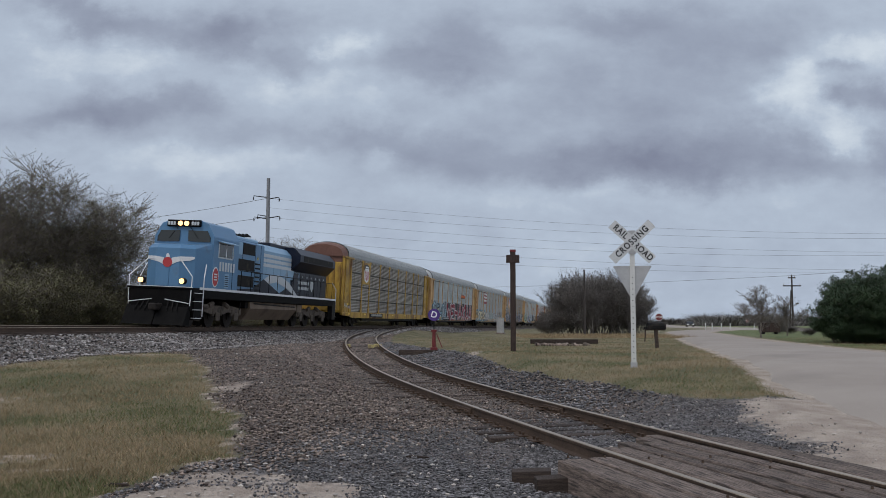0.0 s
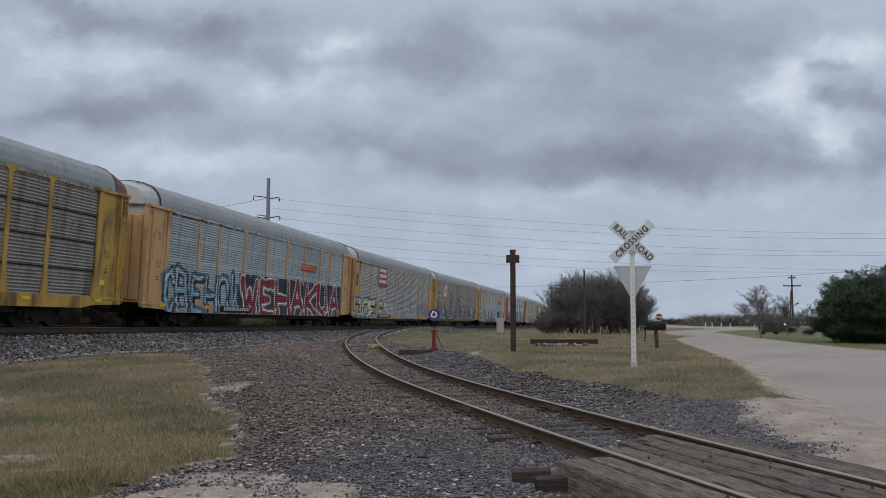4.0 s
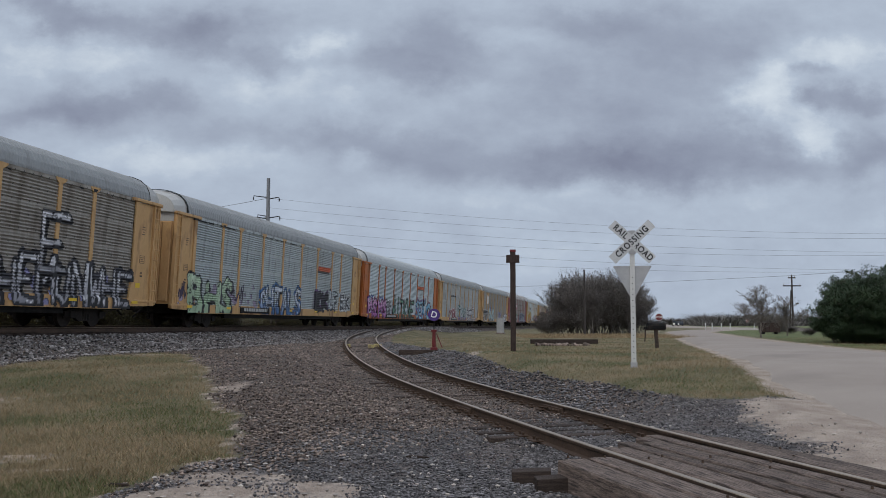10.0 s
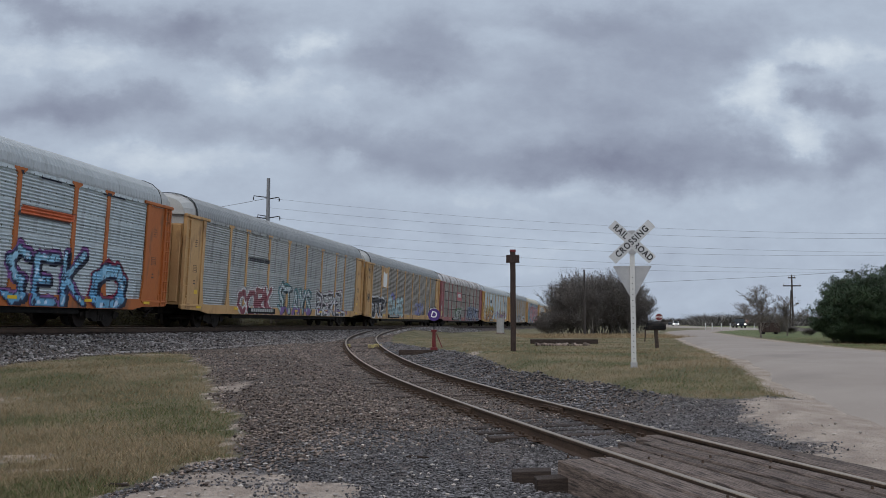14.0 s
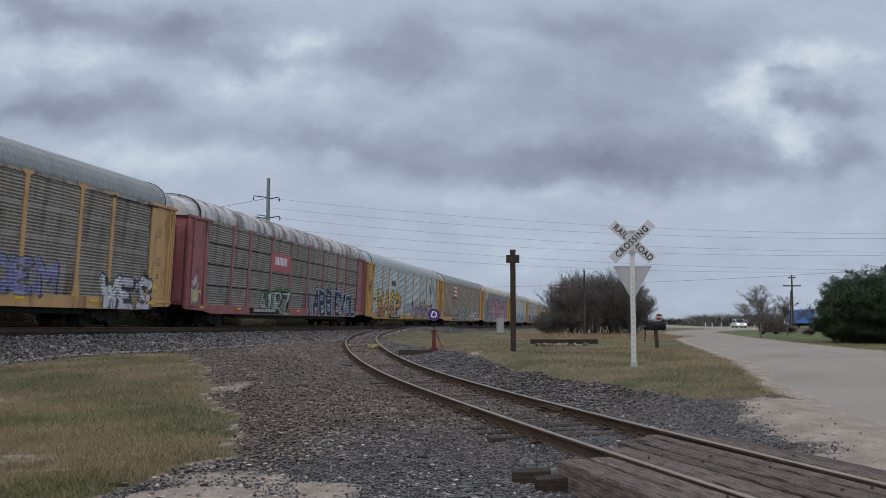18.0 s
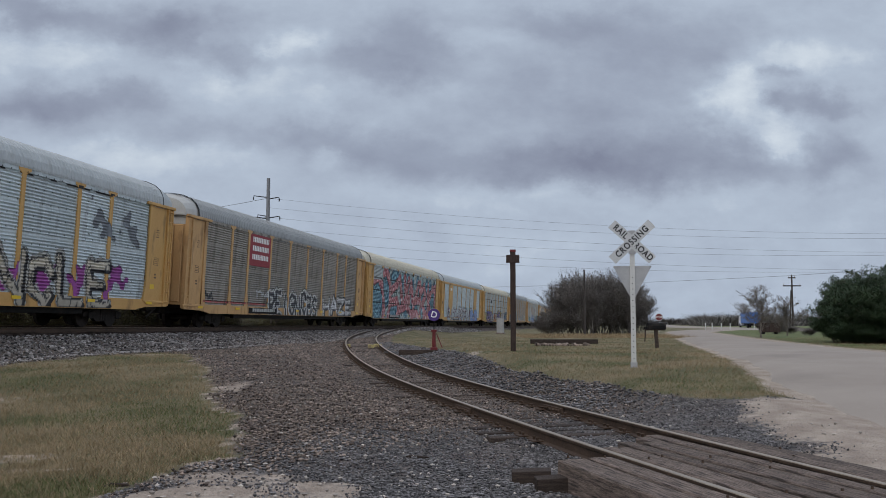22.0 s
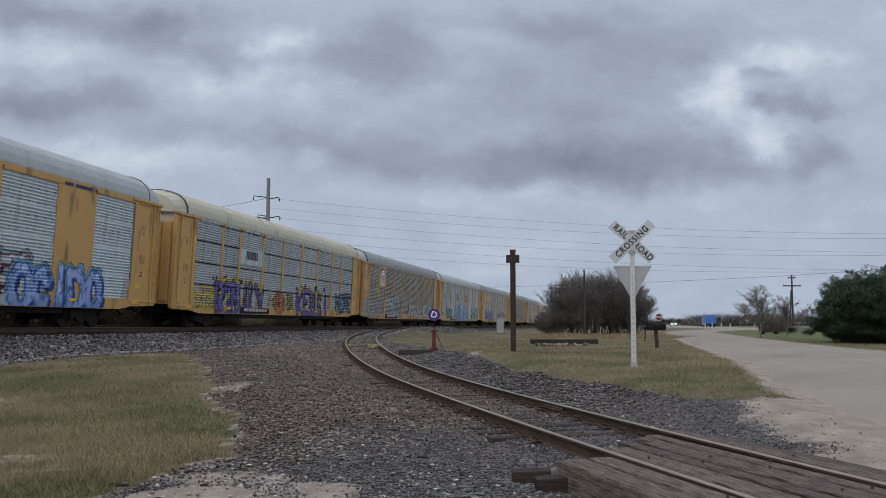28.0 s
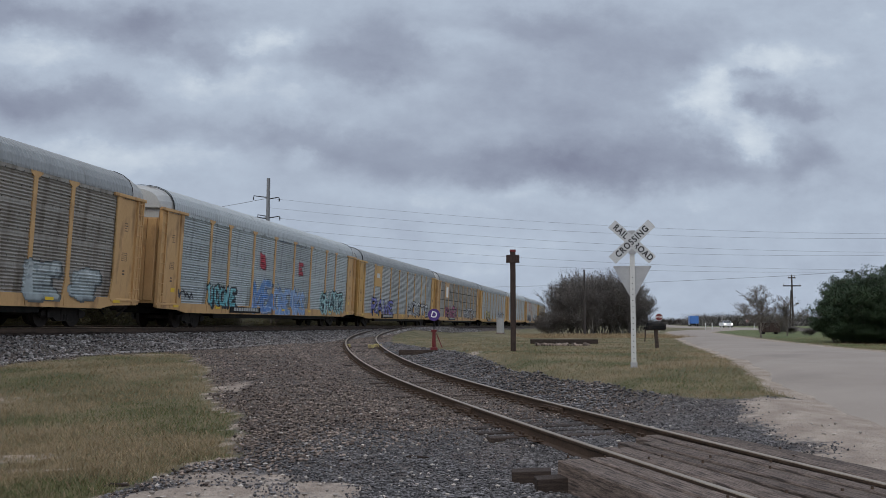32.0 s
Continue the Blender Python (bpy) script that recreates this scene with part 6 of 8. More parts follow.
        rod(bm, (10.58, s * 1.5, 2.4), (10.3, s * 1.3, 2.85), 0.024, n=6)
        part("rear_handrail", bm, L_WHITE, e, "white handrail")
        for k in range(13):
            x = -4.9 + k * 1.22
            part("handrail_post", fresh(rod, (x, s * 1.5, 1.72), (x, s * 1.5, 2.75), 0.018, 0.018, 6), M_BLACK, e)
        part("handrail", fresh(rod, (-5.1, s * 1.5, 2.75), (10.3, s * 1.5, 2.75), 0.02, 0.02, 6), M_BLACK, e)
    bx("coupler", M_TRUCK, -10.6, -0.18, 0.72, -9.9, 0.18, 1.02, bevel=0.05)
    bx("coupler", M_TRUCK, 10.6, -0.18, 0.72, 11.3, 0.18, 1.02, bevel=0.05)
    # hoods
    bx("equipment_hood", L_BLUE, -5.2, -1.3, 1.74, -1.6, 1.3, 4.25, bevel=0.06)
    bx("hood_top", L_PALE, -5.2, -0.95, 4.25, -1.6, 0.95, 4.5, bevel=0.08)
    bm = bmesh.new()
    prism(bm, [(-0.95, 1.74), (-0.95, 4.05), (-0.6, 4.4), (0.6, 4.4), (0.95, 4.05), (0.95, 1.74)], -1.6, 5.0, "x")
    part("engine_hood", bm, L_PALE, e)
    bx("exhaust_housing", L_NAVY, 1.0, -0.55, 4.38, 5.2, 0.55, 4.62, bevel=0.04)
    bm = bmesh.new()
    prism(bm, [(-0.95, 1.74), (-0.95, 3.2), (-1.5, 3.75), (-1.5, 4.15), (-1.1, 4.55), (1.1, 4.55), (1.5, 4.15), (1.5, 3.75), (0.95, 3.2), (0.95, 1.74)], 3.4, 10.1, "x")
    part("radiator_hood", bm, L_NAVY, e, "navy flared radiator hood")
    for k in (6.0, 7.6, 9.2):
        bm = bmesh.new()
        rod(bm, (k, 0, 4.55), (k, 0, 4.66), 0.62, n=20)
        part("roof_fan", bm, M_BLACK, e)
    for s in (-1, 1):
        for z0, z1 in ((2.0, 2.55), (2.8, 3.35)):
            bx("air_grille", M_BLACK, -5.0, s * 1.3, z0, -2.9, s * 1.318, z1, bevel=0.004, label="dark air grille")
        bx("air_grille", M_BLACK, -4.4, s * 1.3, 3.6, -2.9, s * 1.318, 4.15, bevel=0.004, label="dark air grille")
        bx("access_door", L_PALE, -5.05, s * 1.3, 3.55, -4.5, s * 1.318, 4.15, bevel=0.004)
        ld = bmesh.new()
        for k in range(7):
            box(ld, -2.75, s * 1.3, 1.85 + k * 0.22, -2.2, s * 1.335, 1.93 + k * 0.22)
        part("louvre", ld, M_BLACK, e)
        for i, (x, w) in enumerate(((-1.5, 1.0), (-0.4, 1.0), (0.7, 1.0), (1.8, 1.0), (2.9, 1.0))):
            bx("hood_door", L_PALE, x, s * 0.95, 2.7, x + w, s * 0.962, 3.95, bevel=0.004)
        # white bars, curved arcs and a dark wave of the livery
        for i, z in enumerate((3.72, 3.46, 3.2)):
            bx("livery_bar", L_GREY, -1.0 - 0.1 * i, s * 0.963, z, 3.8, s * 0.972, z + 0.17, bevel=0.002)
        part("livery_wave", fresh(prism, [(-5.15, 1.76), (-5.15, 1.86), (-3.0, 1.95), (-1.6, 2.5), (-0.2, 2.1), (1.0, 1.76)], s * 1.322, s * 1.33), L_NAVY, e)
        part("livery_sweep", fresh(prism, [(-1.55, 2.2), (0.0, 2.75), (1.5, 2.85), (3.2, 2.5), (4.6, 1.8), (4.0, 1.8), (2.6, 2.2), (1.2, 2.45), (0.0, 2.3), (-1.4, 1.8)], s * 0.975, s * 0.985), L_GREY, e)
        part("livery_tail", fresh(prism, [(1.4, 1.76), (2.8, 2.2), (4.3, 1.76)], s * 0.975, s * 0.985), L_NAVY, e)
        part("livery_tail", fresh(prism, [(3.6, 2.2), (4.6, 1.8), (4.6, 3.1), (3.9, 3.1)], s * 0.972, s * 0.98), L_NAVY, e)
        for r in range(2):
            for k in range(8):
                bx("lettering", L_GREY, 4.8 + k * 0.24, s * 0.952, 2.5 - r * 0.32, 4.98 + k * 0.24, s * 0.962, 2.68 - r * 0.32, bevel=0.002)
        part("shield", fresh(prism, [(7.0, 2.75), (7.5, 2.75), (7.52, 2.35), (7.25, 2.1), (6.98, 2.35)], s * 0.952, s * 0.964), L_GREY, e)
        bx("radiator_grille", M_BLACK, 4.0, s * 1.5, 3.78, 9.6, s * 1.515, 4.12, bevel=0.004)
    for s in (-1, 1):
        for k in range(8):
            x = 3.55 + k * 0.8
            bx("door_seam", L_BLACK, x, s * 0.95, 1.8, x + 0.02, s * 0.956, 3.15, bevel=0.0)
            bx("door_latch", L_GREY, x + 0.3, s * 0.95, 2.9, x + 0.36, s * 0.97, 3.0, bevel=0.0)
        for x in (-5.1, -4.42, -2.82, -2.1):
            bx("door_seam", L_BLACK, x, s * 1.3, 1.8, x + 0.025, s * 1.306, 4.2, bevel=0.0)
        bx("yellow_placard", M_YELLOW, -2.6, s * 1.3, 3.42, -2.4, s * 1.312, 3.56, bevel=0.0)
        bx("cab_door", L_BLUE, -5.85, s * 1.45, 1.8, -5.3, s * 1.46, 3.7, bevel=0.006, parent=cab)
        bx("door_seam", L_BLACK, -5.88, s * 1.45, 1.8, -5.86, s * 1.462, 3.7, bevel=0.0, parent=cab)
        for k in range(3):
            bm = bmesh.new()
            pts = [(-10.0, s * (0.45 + 0.22 * k), 1.15), (-10.22, s * (0.5 + 0.22 * k), 0.8), (-10.2, s * (0.62 + 0.22 * k), 0.5), (-10.05, s * (0.66 + 0.22 * k), 0.75)]
            for a, b in zip(pts, pts[1:]):
                rod(bm, a, b, 0.028, n=6)
            part("air_hose", bm, M_BLACK, e)
        part("uncoupling_lever", fresh(rod, (-10.06, s * 0.3, 1.2), (-10.06, s * 1.4, 1.05), 0.018, 0.018, 6), L_WHITE, e)
        part("brake_cylinder", fresh(rod, (-8.6, s * 1.3, 0.95), (-8.1, s * 1.3, 0.95), 0.12, 0.12, 10), L_TRUCK, e)
        part("sand_pipe", fresh(rod, (-4.2, s * 1.25, 1.3), (-4.35, s * 1.2, 0.35), 0.025, 0.025, 6), M_BLACK, e)
        bx("battery_box", L_TANK, 3.7, s * 0.9, 0.85, 4.5, s * 1.35, 1.28, bevel=0.02)
    # horns
    bm = bmesh.new()
    for k in (-0.3, -0.1, 0.1, 0.3):
        rod(bm, (-1.2, k, 4.72), (-1.75, k, 4.74), 0.03, 0.1, 8)
    rod(bm, (-1.25, 0, 4.4), (-1.25, 0, 4.72), 0.03)
    part("horn", bm, M_BLACK, e)
    bm = bmesh.new()
    rod(bm, (-6.6, 0.2, 4.8), (-6.6, 0.2, 4.92), 0.22, n=14)
    box(bm, -6.0, -0.4, 4.8, -5.5, 0.4, 4.9, 0.02)
    part("roof_antenna", bm, M_BLACK, cab)
    # tank and trucks
    part("fuel_tank", fresh(prism, [(-1.35, 1.28), (-1.38, 0.95), (-0.95, 0.38), (0.95, 0.38), (1.38, 0.95), (1.35, 1.28)], -3.3, 3.5, "x"), L_TANK, e, "dusty brown fuel tank")
    wheels = []
    for x0 in (-6.75, 6.75):
        bm = bmesh.new()
        for s in (-1, 1):
            y = s * 1.12
            prism(bm, [(-2.75, 0.62), (-2.7, 0.9), (-1.6, 1.02), (1.6, 1.02), (2.7, 0.9), (2.75, 0.62), (1.9, 0.62), (1.3, 0.74), (0.7, 0.62), (-0.7, 0.62), (-1.3, 0.74), (-1.9, 0.62)], y - 0.09, y + 0.09)
            for k in (-2.06, 0, 2.06):
                box(bm, k - 0.24, y - 0.1, 0.32, k + 0.24, y + s * 0.16, 0.72, 0.04)
                rod(bm, (k - 0.42, y + s * 0.05, 0.55), (k - 0.42, y + s * 0.05, 0.85), 0.09)
                rod(bm, (k + 0.42, y + s * 0.05, 0.55), (k + 0.42, y + s * 0.05, 0.85), 0.09)
            rod(bm, (-1.05, y + s * 0.12, 1.0), (-0.6, y + s * 0.12, 1.12), 0.11)
            rod(bm, (1.05, y + s * 0.12, 1.0), (0.6, y + s * 0.12, 1.12), 0.11)
        tr = mesh_part("truck", shade_mesh(bm, "truck", L_TRUCK), None, e, "dusty three-axle truck")
        tr.location = (x0, 0, 0)
        for k in (-2.06, 0, 2.06):
            w = new("wheelset", wheel_mesh(0.53))
            w.parent = tr
            w.location = (k, 0, 0.53)
            wheels.append((w, k))
    # under-frame clutter
    bm = bmesh.new()
    for x in (-3.6, -1.0, 1.2, 3.9):
        box(bm, x, -1.25, 0.95, x + 0.5, 1.25, 1.3, 0.03)
    rod(bm, (-2.8, -1.36, 1.2), (3.2, -1.36, 1.12), 0.035)
    part("air_tank", bm, M_BLACK, e)
    return e, wheels


loco, loco_wheels = engine()


# ---- signs and trackside things ----
def at_ground(name, x, y, rz=0, sink=0.0):
    return empty(name, pose(x, y, z_at(x, y) - sink, 0, 0, rz))


def letters(text, size, material, parent, m, name="lettering", spacing=1.0):
    """Raised letters in the built-in font."""
    cu = bpy.data.curves.new("letters", "FONT")
    cu.body, cu.size, cu.extrude, cu.align_x, cu.align_y, cu.offset = text, size, 0.002, "CENTER", "CENTER", 0.0055
    cu.space_character = spacing
    tmp = bpy.data.objects.new("letters", cu)
    scene.collection.objects.link(tmp)
    bpy.context.view_layer.update()
    me = bpy.data.meshes.new_from_object(tmp.evaluated_get(bpy.context.evaluated_depsgraph_get()))
    bpy.data.objects.remove(tmp)
    me.materials.clear()
    ob = mesh_part(name, me, material, parent)
    ob.matrix_basis = m
    return ob


def crossbuck(x, y):
    t = tagged(at_ground("crossbuck_sign", x, y, -10, 0.3), "white crossbuck sign on a slotted steel post", "road sign")
    dz = 0.3
    bm = bmesh.new()
    prism(bm, ((-0.055, -0.02), (0.055, -0.02), (0.055, 0.03), (0.035, 0.03), (0.035, 0.0), (-0.035, 0.0), (-0.035, 0.03), (-0.055, 0.03)), 0, 3.1, "z")
    post = part("post", bm, M_WHITE, t, "off-white drilled steel post")
    for k in range(15):
        bm = bmesh.new()
        rod(bm, (0, -0.022, 0.5 + k * 0.13 + 0.0), (0, -0.018, 0.5 + k * 0.13), 0.012, n=8)
        part("hole", bm, M_INK, post)
    part("sleeve", fresh(box, -0.075, -0.04, 0.0, 0.075, 0.05, 0.42, 0.006), M_GREY, t)
    cz = dz + 2.83
    part("bracket", fresh(box, -0.08, -0.05, cz - 0.28, 0.08, -0.024, cz + 0.26, 0.006), M_GREY, t)
    for ang, off, word in ((-43, -0.056, "RAIL ROAD"), (43, -0.062, "CROSSING")):
        blade = bmesh.new()
        box(blade, -0.61, -0.004, -0.115, 0.61, 0.0, 0.115)
        ob = part("blade", blade, M_REFLECT, t, "white reflective blade")
        ob.matrix_basis = pose(0, off, cz, 0, -ang, 0)
        if word == "CROSSING":
            letters(word, 0.2, M_INK, ob, pose(0, -0.0055, 0, 90) @ Matrix.Diagonal((0.84, 1, 1, 1)), spacing=1.22)
        else:
            letters("RAIL", 0.2, M_INK, ob, pose(-0.34, -0.0055, 0, 90) @ Matrix.Diagonal((0.84, 1, 1, 1)), spacing=1.15)
            letters("ROAD", 0.2, M_INK, ob, pose(0.34, -0.0055, 0, 90) @ Matrix.Diagonal((0.84, 1, 1, 1)), spacing=1.12)
    tri = part("yield_sign", fresh(prism, ((-0.40, 0), (-0.43, 0.03), (-0.41, 0.06), (0.41, 0.06), (0.43, 0.03), (0.40, 0), (0.03, -0.7), (0, -0.72), (-0.03, -0.7)), 0.035, 0.042), M_GREY, t, "bare aluminium back of a triangular sign")
    tri.location = (0, 0, cz - 0.6)
    bm = bmesh.new()
    for k in (0.12, -0.1):
        rod(bm, (0, -0.075, cz + k), (0, -0.055, cz + k), 0.018, n=6)
    part("bolt", bm, M_GREY, t)


crossbuck(4.29, 20.1)


def brown_post(x, y):
    t = tagged(at_ground("sign_post", x, y, -4, 0.2), "dark brown timber post with a small board", "post")
    bm = bmesh.new()
    box(bm, -0.09, -0.09, 0, 0.09, 0.09, 3.52, 0.015)
    bmesh.ops.subdivide_edges(bm, edges=[e for e in bm.edges if abs(e.verts[0].co.z - e.verts[1].co.z) > 1], cuts=8)
    for v in bm.verts:
        v.co.x += 0.012 * noise.noise(v.co * 1.7)
    part("post", bm, M_BROWNPOST, t)
    part("cap", fresh(box, -0.1, -0.1, 3.5, 0.1, 0.1, 3.58, 0.01), M_RED, t, "reddish end cap")
    part("board", fresh(box, -0.22, -0.12, 3.13, 0.22, -0.09, 3.4, 0.008), M_BROWNPOST, t, "dark board")


brown_post(2.33, 29.6)


def derail_stand(x, y):
    t = tagged(at_ground("derail_stand", x, y, 0, 0.05), "red switch stand with a round purple target", "switch stand")
    part("head_tie", fresh(box, -1.35, -0.14, -0.1, 0.85, 0.14, 0.12, 0.012), M_TIE, t)
    bm = bmesh.new()
    rod(bm, (0, 0, 0.1), (0, 0, 0.85), 0.085, 0.065, 10)
    box(bm, -0.14, -0.12, 0.1, 0.14, 0.12, 0.22, 0.02)
    box(bm, -0.11, -0.1, 0.8, 0.11, 0.1, 0.9, 0.02)
    part("stand", bm, M_RED, t)
    part("mast", fresh(rod, (0, 0, 0.85), (0, 0, 1.35), 0.022, 0.022, 8), M_BLACK, t)
    part("throw_lever", fresh(rod, (0.1, -0.1, 0.75), (0.32, -0.14, 0.2), 0.018, 0.018, 6), M_RED, t)
    bm = bmesh.new()
    rod(bm, (0, -0.012, 0), (0, 0.0, 0), 0.235, n=32)
    tg = part("target", bm, M_PURPLE, t, "round purple target with a white letter D")
    tg.matrix_basis = pose(0, -0.03, 1.47, 0, 14, 0)
    letters("D", 0.34, M_LETTER, tg, pose(0, -0.016, 0, 90))


derail_stand(-0.35, 34.6)


def yellow_block(s, off, w=0.35):
    x, y, z, a = side_at(s)
    t = tagged(empty("derail_block", side_frame(s, off, 0.0)), "yellow-painted derail casting on the rail", "derail")
    bm = bmesh.new()
    prism(bm, ((-0.15, -0.14), (0.15, -0.14), (0.12, -0.03), (0.04, 0.01), (-0.1, -0.01)), -w / 2, w / 2)
    part("casting", bm, M_YELLOW, t)
    part("base_plate", fresh(box, -0.3, -w / 2 - 0.06, -0.17, 0.3, w / 2 + 0.06, -0.13), M_RAIL, t)


yellow_block(34.5, 0.68)
yellow_block(34.0, 0.35, 0.25)
yellow_block(34.6, -0.62, 0.14)
rod_ob = tagged(part("throw_rod", fresh(rod, (-2.3, 34.8, z_at(-2.3, 34.8) + 0.12), (-1.0, 34.6, z_at(-1.0, 34.6) + 0.1), 0.018, 0.018, 6), M_POLESTEEL), "pale throw rod between derail and stand", "rod")

# old timber lying in the grass, loose tie ends by the crossing
beam = tagged(at_ground("timber_beam", 5.3, 38.8, -2), "dark old timber lying on stones", "timber")
part("beam", fresh(box, -1.5, -0.12, 0.08, 1.42, 0.13, 0.27, 0.015), M_TIE, beam)
bm = bmesh.new()
rg = random.Random(9)
for k in range(60):
    x, y, r = rg.uniform(-1.3, 0.9), rg.uniform(-0.5, 0.1), rg.uniform(0.04, 0.1)
    bmesh.ops.create_icosphere(bm, subdivisions=1, radius=r, matrix=pose(x, y, r * 0.5, rg.uniform(0, 90), rg.uniform(0, 90)) @ Matrix.Diagonal((1.3, 1, 0.7, 1)))
tagged(part("rubble", bm, M_STONE), "small heap of pale rubble", "stones", kind="stuff").matrix_basis = pose(5.3, 38.6, z_at(5.3, 38.6))
for x, y, rz, ln in ((0.96, 9.75, -6, 0.42), (1.12, 9.34, 4, 0.32)):
    t = tagged(empty("tie_end", pose(x, y, z_at(x, y), 2, -3, rz)), "weathered end of a broken tie", "timber")
    part("timber", fresh(box, -ln / 2, -0.1, -0.08, ln / 2, 0.1, 0.15, 0.006), M_TIE, t)
for x, y, rz, ln in ((-0.32, 10.4, 3, 0.34), (-2.45, 7.9, -22, 0.3), (-2.25, 7.7, -30, 0.22), (-3.1, 8.6, 10, 0.25)):
    t = tagged(empty("stick", pose(x, y, z_at(x, y) + 0.015, 0, 2, rz)), "dark splintered stick on the gravel", "stick")
    bm = bmesh.new()
    prism(bm, ((-ln / 2, -0.012), (ln * 0.1, -0.018), (ln / 2, -0.004), (ln * 0.4, 0.012), (-ln * 0.2, 0.02)), -0.02, 0.02)
    part("wood", bm, M_TIE, t)


def mailbox(x, y):
    t = tagged(at_ground("mailbox", x, y, 8, 0.24), "large black mailbox on a dark leaning timber post", "mailbox")
    part("post", fresh(prism, ((-0.02, 0), (0.09, 0), (0.03, 0.96), (-0.08, 0.96)), -0.055, 0.055), M_TIE, t)
    bm = bmesh.new()
    prism(bm, [(-0.13, 0.96), (0.13, 0.96), (0.13, 1.1), (0.09, 1.19), (0, 1.22), (-0.09, 1.19), (-0.13, 1.1)], -0.34, 0.34, "x")
    part("box", bm, M_BLACK, t)
    part("door", fresh(box, -0.36, -0.125, 0.97, -0.335, 0.125, 1.17, 0.004), M_BLACK, t)
    part("arm", fresh(box, -0.46, -0.05, 0.92, 0.34, 0.05, 0.96, 0.005), M_BROWNPOST, t)
    part("small_box", fresh(box, -0.46, -0.12, 0.96, -0.37, 0.12, 1.06, 0.01), M_BLACK, t, "smaller dark box")
    part("brace", fresh(rod, (-0.42, 0, 0.92), (-0.47, 0, 0.5), 0.02, 0.02, 6), M_BROWNPOST, t)


mailbox(8.13, 34.0)


def stop_sign(x, y, rz):
    t = tagged(at_ground("stop_sign", x, y, rz, 0.1), "red octagonal stop sign on a steel post", "road sign")
    part("post", fresh(rod, (0, 0, 0), (0, 0, 2.0), 0.03, 0.03, 6), M_GREY, t)
    bm = bmesh.new()
    rod(bm, (0, -0.05, 0), (0, -0.035, 0), 0.43, n=8)
    bmesh.ops.rotate(bm, verts=bm.verts[:], matrix=Matrix.Rotation(radians(22.5), 3, "Y"))
    o = part("rim", bm, M_REFLECT, t)
    o.location = (0, 0, 1.75)
    bm = bmesh.new()
    rod(bm, (0, -0.058, 0), (0, -0.045, 0), 0.395, n=8)
    bmesh.ops.rotate(bm, verts=bm.verts[:], matrix=Matrix.Rotation(radians(22.5), 3, "Y"))
    o = part("plate", bm, M_RED, t, "red plate")
    o.location = (0, 0, 1.75)
    letters("STOP", 0.3, M_LETTER, t, pose(0, -0.064, 1.75, 90))


stop_sign(24.0, 99.0, -12)
stop_sign(78.4, 230.0, 8)


def cabinet(x, y):
    t = tagged(at_ground("relay_cabinet", x, y, -12), "pale grey signal cabinet beside the main line", "cabinet")
    part("body", fresh(box, -0.32, -0.3, 0.1, 0.32, 0.3, 1.45, 0.02), M_GREY, t)
    part("roof", fresh(box, -0.36, -0.34, 1.45, 0.36, 0.34, 1.52, 0.015), M_GREY, t)
    part("door", fresh(box, -0.27, -0.315, 0.2, 0.27, -0.3, 1.38, 0.006), M_GREY, t)
    part("base", fresh(box, -0.4, -0.4, -0.1, 0.4, 0.4, 0.12, 0.01), M_STONE, t)


cabinet(5.4, 84.0)


def utility_pole(name, x, y, h, arms, r=0.14, label="", transformer=False, tilt=0.0):
    t = tagged(empty(name, pose(x, y, z_at(x, y) - 0.2, 0, tilt)), label, "utility pole")
    part("pole", fresh(rod, (0, 0, 0), (0, 0, h), r, r * 0.7, 10), M_POLE, t)
    for z, w in arms:
        part("crossarm", fresh(box, -w / 2, -0.08, z, w / 2, 0.08, z + 0.14, 0.01), M_POLE, t)
        for k in (-w / 2 + 0.1, w / 2 - 0.1):
            bm = bmesh.new()
            rod(bm, (k, 0, z + 0.14), (k, 0, z + 0.34), 0.05, 0.035, 8)
            part("insulator", bm, M_GREY, t)
    return t


tr_pole = utility_pole("transmission_pole", -23.8, 120.0, 20.9, (), 0.33, "tall grey steel transmission pole with angled arms")
tr_pole.children[0].data.materials[0] = M_POLESTEEL
for z, s, k in ((18.5, -1, 2.0), (18.3, 1, 1.5), (15.9, -1, 1.4), (15.7, 1, 1.6), (15.6, -1, 1.9)):
    bm = bmesh.new()
    rod(bm, (0, 0, z - 0.25), (s * k, 0, z), 0.08, 0.05, 8)
    part("arm", bm, M_BLACK, tr_pole)
    bm = bmesh.new()
    for q in range(5):
        rod(bm, (s * k, 0, z - 0.12 - q * 0.1), (s * k, 0, z - 0.18 - q * 0.1), 0.09, n=8)
    part("insulator", bm, M_BLACK, tr_pole)
utility_pole("utility_pole", 43.2, 110.0, 7.2, ((6.75, 0.9), (5.75, 2.2)), 0.12, "weathered timber pole with two crossarms")
utility_pole("old_pole", 38.9, 100.0, 4.9, (), 0.11, "short weathered timber stub pole", tilt=3)
utility_pole("slim_pole", 10.5, 66.0, 5.1, (), 0.08, "slim dark timber pole beside the thicket")


def wire(pts, r=0.03):
    """One cable hung through points."""
    cu = bpy.data.curves.new("cable", "CURVE")
    cu.dimensions, cu.bevel_depth, cu.bevel_resolution = "3D", r, 1
    sp = cu.splines.new("POLY")
    sp.points.add(len(pts) - 1)
    for p, c in zip(sp.points, pts):
        p.co = (*c, 1)
    cu.materials.append(M_WIRE)
    ob = new("overhead_wire", cu)
    return tagged(ob, "thin dark overhead power cable", "cable", "overhead cables")


